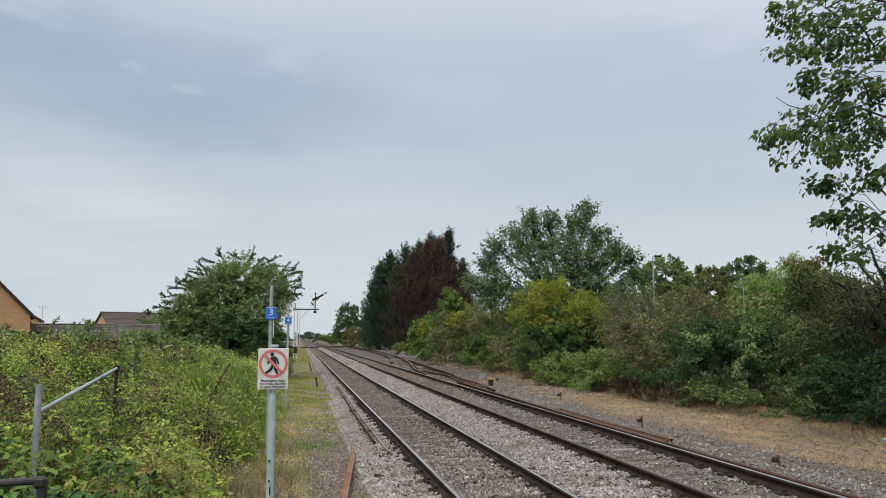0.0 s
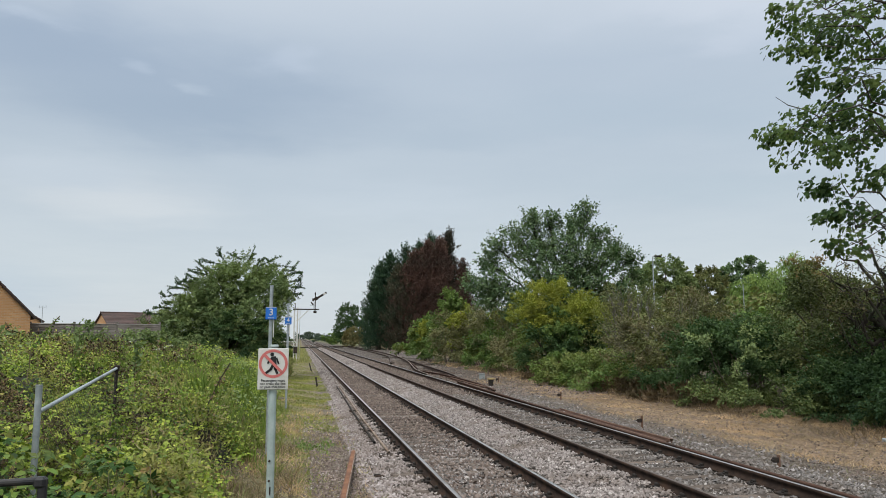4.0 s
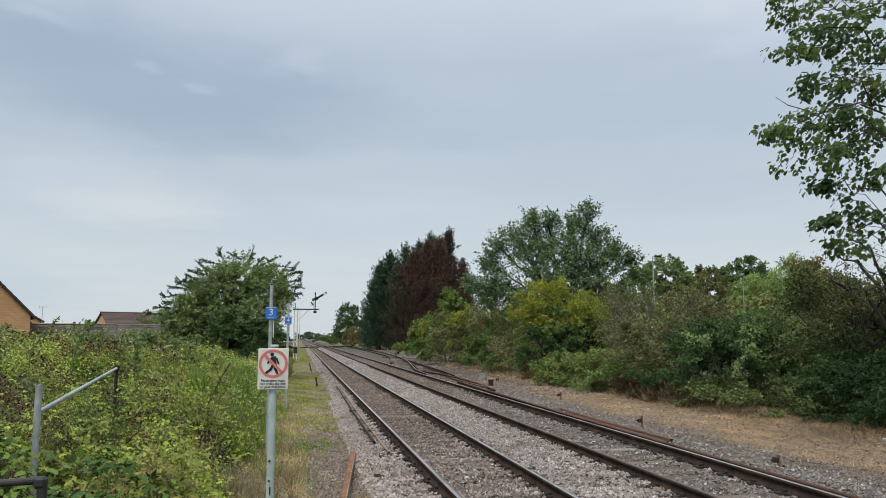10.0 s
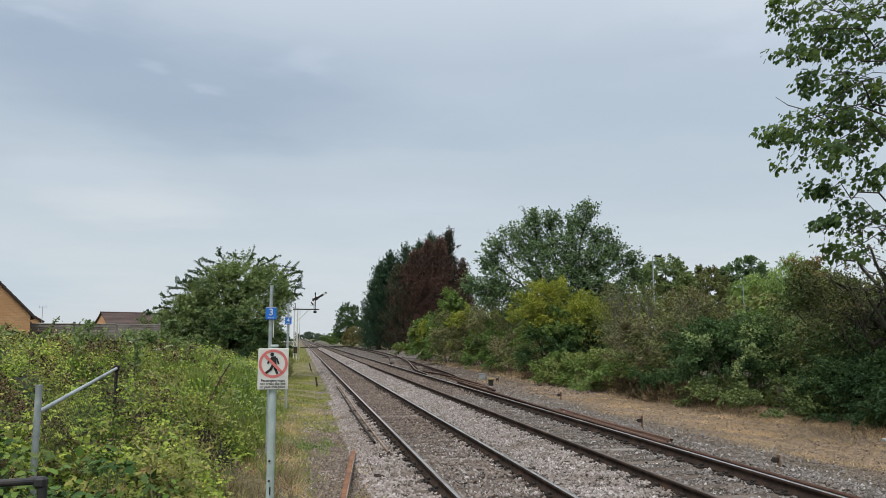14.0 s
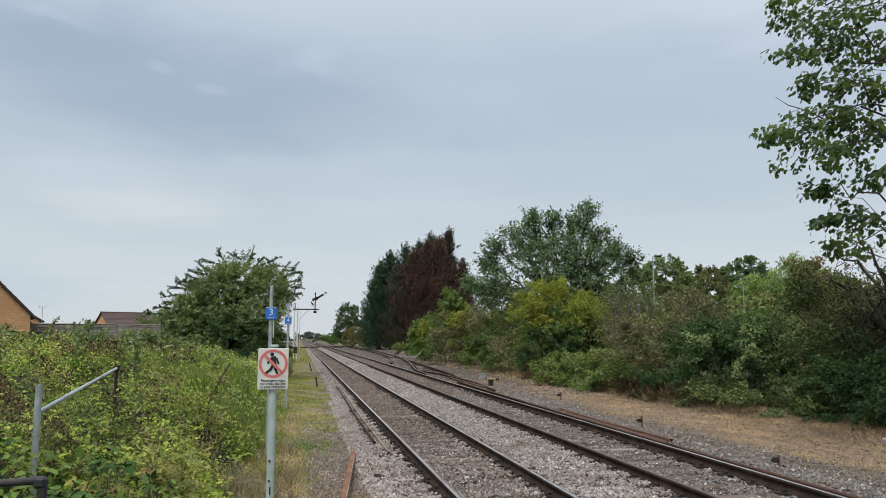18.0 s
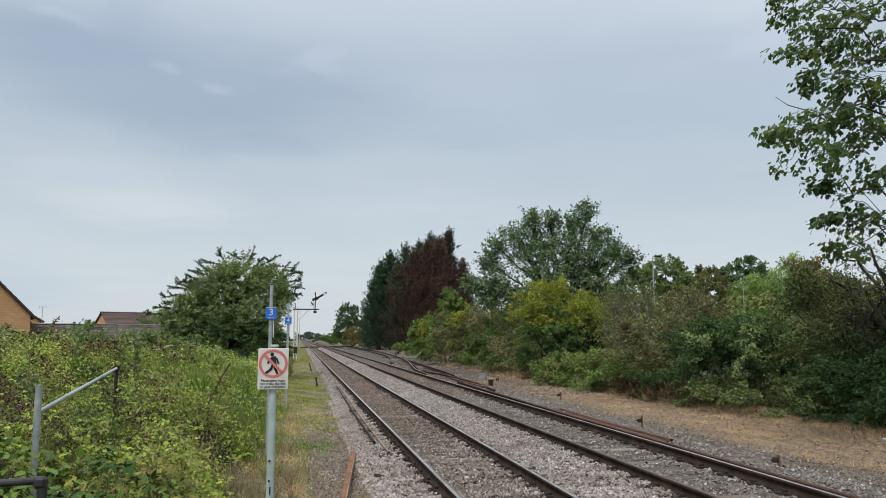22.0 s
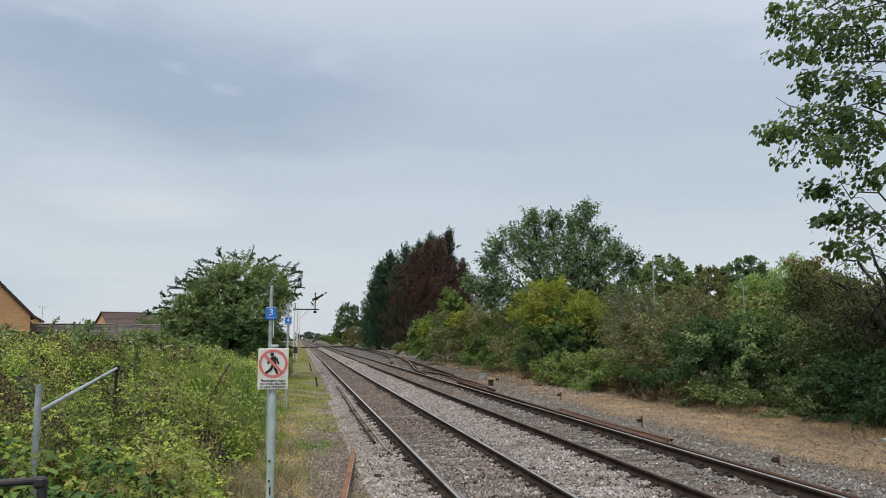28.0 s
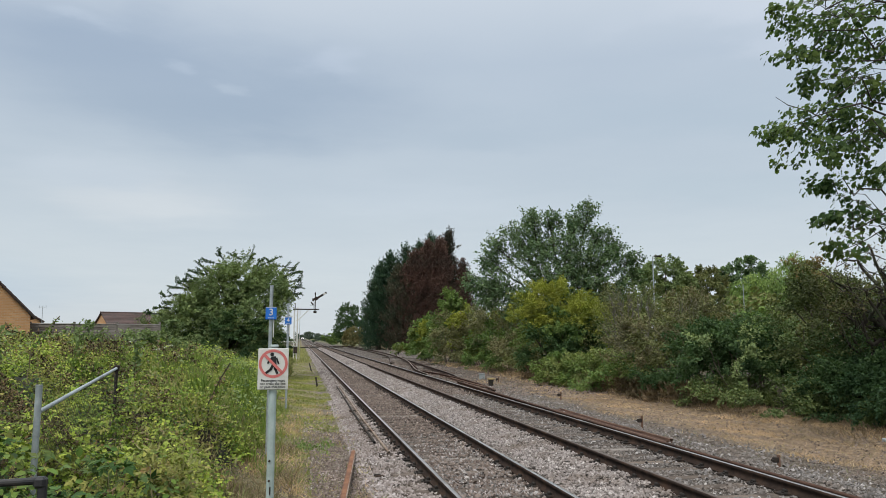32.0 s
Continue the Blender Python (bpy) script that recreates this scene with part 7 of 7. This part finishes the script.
for bx, by, bm_, sd in ((13.0, 42.0, L_OLIVE, 95), (12.9, 51.0, L_MID, 96), (12.6, 60.0, L_SCRUB, 97), (12.3, 69.0, L_MID, 98), (12.4, 78.0, L_MID, 99)):
    bush("low_scrub", "low tangled scrub at the foot of the hedge", "scrub", (bx, by, -0.2), [(0, 0, 0.7, 1.1, 3.2, 1.0), (0.8, 2.5, 1.1, 1.3, 2.6, 1.3), (0.7, -2.6, 1.0, 1.3, 2.6, 1.2)],
         bm_, KITE, 0.13, 380, 26, 0.24, 0, 0.2, 0.5, seed=sd, low=-0.3)


for bx, by, tz, sd in ((-8.3, 30.0, 2.35, 151), (-11.2, 31.0, 2.3, 152), (-6.4, 33.0, 2.25, 153), (-10.0, 26.0, 2.1, 154)):
    bush("bramble_bush", "taller bramble and elder bush before the garden fence", "bramble", (bx, by, 0.4), [(0, 0, tz - 1.2, 1.2, 1.0, 0.85), (0.7, 0.3, tz - 1.4, 0.9, 0.9, 0.7), (-0.8, 0, tz - 1.5, 0.9, 0.9, 0.7)],
         L_HAW, KITE, 0.10, 260, 26, 0.2, 5, 0.2, 0.5, seed=sd, low=-0.2, extra=(("pale bramble leaves", L_BRAMBLE, KITE, 0.10, 0.5, [(0, -0.3, tz - 1.5, 1.4, 1.0, 0.7)]),))


def bare_thorn():
    """An old thorn with crooked dark boughs and few leaves."""
    rng = np.random.default_rng(171)
    ob = thing("old_thorn", "old thorn tree with crooked dark boughs and sparse leaves", "tree", (15.7, 17.0, -0.1))
    part("trunk", Geo().add(*tube([(0, 0, -0.3), (0.1, 0, 1.2), (0.0, 0.1, 2.4)], [0.16, 0.13, 0.10], 7)), M_BARKDARK, ob)
    for k in range(13):
        a = rng.uniform(2.2, 4.2) if k < 9 else rng.uniform(-1, 1)
        L = rng.uniform(1.6, 3.0)
        tip = np.array([math.cos(a) * L * 0.62, math.sin(a) * L * 0.5, 2.3 + rng.uniform(0.5, 2.5)])
        w, g, tw = Geo(), Geo(), Geo()
        mid = np.array([0, 0.1, 2.3]) + (tip - np.array([0, 0.1, 2.3])) * 0.5 + rng.normal(0, 0.25, 3)
        w.add(*limb((0, 0.1, 2.2), mid, 0.075, 0.05, rng, 0.2))
        w.add(*limb(mid, tip, 0.05, 0.014, rng, 0.3, 7))
        pts = []
        for q in range(9):
            s = mid + (tip - mid) * rng.uniform(0.1, 1.0)
            e = s + rng.normal(0, 0.42, 3) + np.array([0, 0, 0.1])
            tw.add(*limb(s, e, 0.014, 0.004, rng, 0.3, 5, 4))
            pts += [e, (s + e) / 2]
        bo = part("bough", w, M_BARKDARK, ob)
        tagged(part("twig_spray", tw, M_BARKDARK, bo), kind="stuff")
        P = np.repeat(np.array(pts), 7, 0) + rng.normal(0, 0.10, (len(pts) * 7, 3))
        leaf_geo(g, KITE, P, unit(rng.normal(0, 1, P.shape)), 0.075, rng)
        part("leaves", g, L_BROWN if k % 4 == 0 else L_THORN, bo)


bare_thorn()


for bx, by, r, sd in ((-0.9, 47.0, 0.22, 162), (-1.2, 58.0, 0.30, 164), (-1.1, 68.0, 0.35, 166), (-1.6, 76.0, 0.4, 163), (-1.2, 90.0, 0.4, 165)):
    bush("weed_clump", "rough green weeds on the verge by the line", "weed", (bx, by, -0.35), [(0, 0, r * 0.7, r, r * 1.6, r * 0.9), (-0.5, 1.0, r * 0.6, r, r * 1.4, r * 0.8)],
         L_TALLGRASS if sd % 2 else L_GRASS, NEEDLE, 0.26, 150, 20, 0.18, 0, -0.6, 0.3, seed=sd, low=-0.2)


bush("weed_clump", "low bright green weeds on bare gravel", "weed", (0.32, 16.16, -0.34), [(0, 0, 0.03, 0.34, 0.7, 0.05), (0.2, 0.6, 0.02, 0.3, 0.6, 0.04)],
     L_WILLOW, OVAL, 0.04, 70, 11, 0.10, 0, -0.3, 0.1, seed=168, low=-0.2)


def street_lamp():
    ob = thing("street_lamp", "slim grey street lamp beyond the hedge", "street lamp", (25.65, 50.0, -0.2))
    part("column", cyl(B(), (0, 0, 0), (0, 0, 8.3), 0.07, 0.042, 10), M_GALV, ob)
    part("bracket", cyl(B(), (0, 0, 8.3), (0.35, 0, 8.34), 0.04, sides=8), M_GALV, ob)
    part("lantern", box(B(), 0.40, 0, 8.36, 0.58, 0.24, 0.09, bevel=0.03), M_IRON, ob, "dark flat lantern")
    p = thing("thin_pole", "thin pale pole in the hedge", "pole", (16.92, 25.6, -0.2))
    part("pole", cyl(B(), (0, 0, 0), (-0.03, 0, 4.35), 0.016, sides=8), M_GALV, p)


street_lamp()


def far_trees():
    bush("distant_tree", "round dark tree far along the line", "tree", (13.8, 200.0, 0.0), [(0, 0, 7.0, 4.6, 4.6, 4.2), (0, 0, 4.0, 4.8, 4.6, 3.4), (0.4, 0, 1.8, 4.2, 4.6, 1.8)], L_DARK, KITE, 0.36, 1500, 13, 0.26, 6, 0.3, 0.55, seed=101)
    bush("distant_shrub", "tan autumn-coloured shrub far along the line", "shrub", (12.0, 165.0, 0.0), [(0, 0, 2.1, 2.5, 2.2, 2.3), (-1.0, 0, 1.2, 1.7, 1.8, 1.6)], L_FARTAN, KITE, 0.32, 600, 16, 0.22, 4, 0.3, 0.5, seed=102)
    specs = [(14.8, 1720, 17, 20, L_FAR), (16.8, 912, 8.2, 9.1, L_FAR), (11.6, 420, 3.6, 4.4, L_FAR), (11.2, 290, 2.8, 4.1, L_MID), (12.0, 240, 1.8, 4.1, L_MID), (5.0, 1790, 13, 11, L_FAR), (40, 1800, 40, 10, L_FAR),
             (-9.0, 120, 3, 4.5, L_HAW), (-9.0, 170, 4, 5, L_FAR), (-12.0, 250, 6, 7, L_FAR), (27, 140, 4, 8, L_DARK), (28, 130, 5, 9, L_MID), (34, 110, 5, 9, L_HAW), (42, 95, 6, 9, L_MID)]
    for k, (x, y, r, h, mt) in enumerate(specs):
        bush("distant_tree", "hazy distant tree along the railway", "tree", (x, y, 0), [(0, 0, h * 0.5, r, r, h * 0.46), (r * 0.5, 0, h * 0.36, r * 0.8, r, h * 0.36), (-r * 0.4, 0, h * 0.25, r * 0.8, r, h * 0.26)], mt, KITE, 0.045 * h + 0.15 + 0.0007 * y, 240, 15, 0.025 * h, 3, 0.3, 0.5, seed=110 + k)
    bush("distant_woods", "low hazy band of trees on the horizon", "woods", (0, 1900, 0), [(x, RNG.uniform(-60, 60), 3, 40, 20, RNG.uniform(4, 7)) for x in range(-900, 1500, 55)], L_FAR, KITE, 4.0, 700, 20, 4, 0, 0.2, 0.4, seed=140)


far_trees()


# ---- the approaching train ----
def make_train():
    ob = thing("train", "distant multiple unit approaching with its headlight lit", "train", (2.84, 1640, 0.0))
    body_m = surface("train_grey_paint", (0.30, 0.30, 0.31), (0.38, 0.38, 0.39), 2.0, None, 1, 0.4, 0, 0.05, 10)
    skirt_m = surface("train_dark_skirt", (0.10, 0.10, 0.11), (0.15, 0.15, 0.16), 2.0, None, 1, 0.4, 0, 0.05, 10)
    lamp_m, n, l = node_set("headlight_glow")
    em, o = n.new("ShaderNodeEmission"), n.new("ShaderNodeOutputMaterial")
    em.inputs["Color"].default_value, em.inputs["Strength"].default_value = (1.0, 0.97, 0.9, 1), 6.0
    l.new(em.outputs[0], o.inputs["Surface"])
    for c in range(2):
        y0 = c * 21.0
        part("carriage", box(B(), 0, y0 + 10, 2.35, 2.75, 20, 2.7, bevel=0.25), body_m, ob)
        part("skirt", box(B(), 0, y0 + 10, 0.85, 2.6, 19.5, 0.5), skirt_m, ob, "dark lower body")
        for k in range(4):
            w = part("wheelset", cyl(B(), (-0.9, y0 + (2, 4.4, 15.6, 18)[k], 0.42), (0.9, y0 + (2, 4.4, 15.6, 18)[k], 0.42), 0.42, sides=16), M_IRON, ob)
    part("windscreen", box(B(), 0, -0.02, 2.75, 2.0, 0.12, 0.55, bevel=0.05), M_BLACK, ob)
    part("front_panel", box(B(), 0, -0.03, 1.75, 2.4, 0.10, 0.9, bevel=0.05), body_m, ob)
    part("coupler", box(B(), 0, -0.4, 0.9, 0.4, 0.8, 0.3, bevel=0.03), M_IRON, ob)
    for x, z in ((-0.85, 1.75), (0.85, 1.75), (0, 3.5)):
        part("headlight", cyl(B(), (x, -0.05, z), (x, -0.14, z), 0.17, sides=14), lamp_m, ob, "lit white headlight")
    return ob


TRAIN = make_train()


def motions():
    """The train comes nearer, the clouds drift, boughs and shoots stir in the wind."""
    walk(TRAIN, [(t, pose(2.84, 1640 - 24.0 * t, 0)) for t in (0.0, 8.0, 16.0, 24.0, 32.0)])
    walk(CLOUDS, [(t, pose(1.75 * t, -0.25 * t, 0)) for t in (0.0, 16.0, 32.0)])
    rng = np.random.default_rng(5)

    def stir(ob, amp, period):
        base = ob.matrix_basis.copy()
        ph, ph2 = rng.uniform(0, 6.3, 2)
        rows = []
        t = 0.0
        while t < 32.01:
            a = amp * (math.sin(2 * math.pi * t / period + ph) * 0.6 + math.sin(2 * math.pi * t / (period * 0.43) + ph2) * 0.4)
            rows.append((t, base @ pose(0, 0, 0, a * 0.5, a, a * 0.35)))
            t += 0.5
        rows[-1] = (32.0, rows[-1][1])
        walk(ob, rows)

    for b in SYC:
        stir(b, 0.75, rng.uniform(2.2, 4.5))
    for b in BOUGHS:
        stir(b, 0.6, rng.uniform(2.5, 5.0))
    for b in SHOOTS:
        stir(b, 2.5, rng.uniform(2.0, 4.0))


motions()
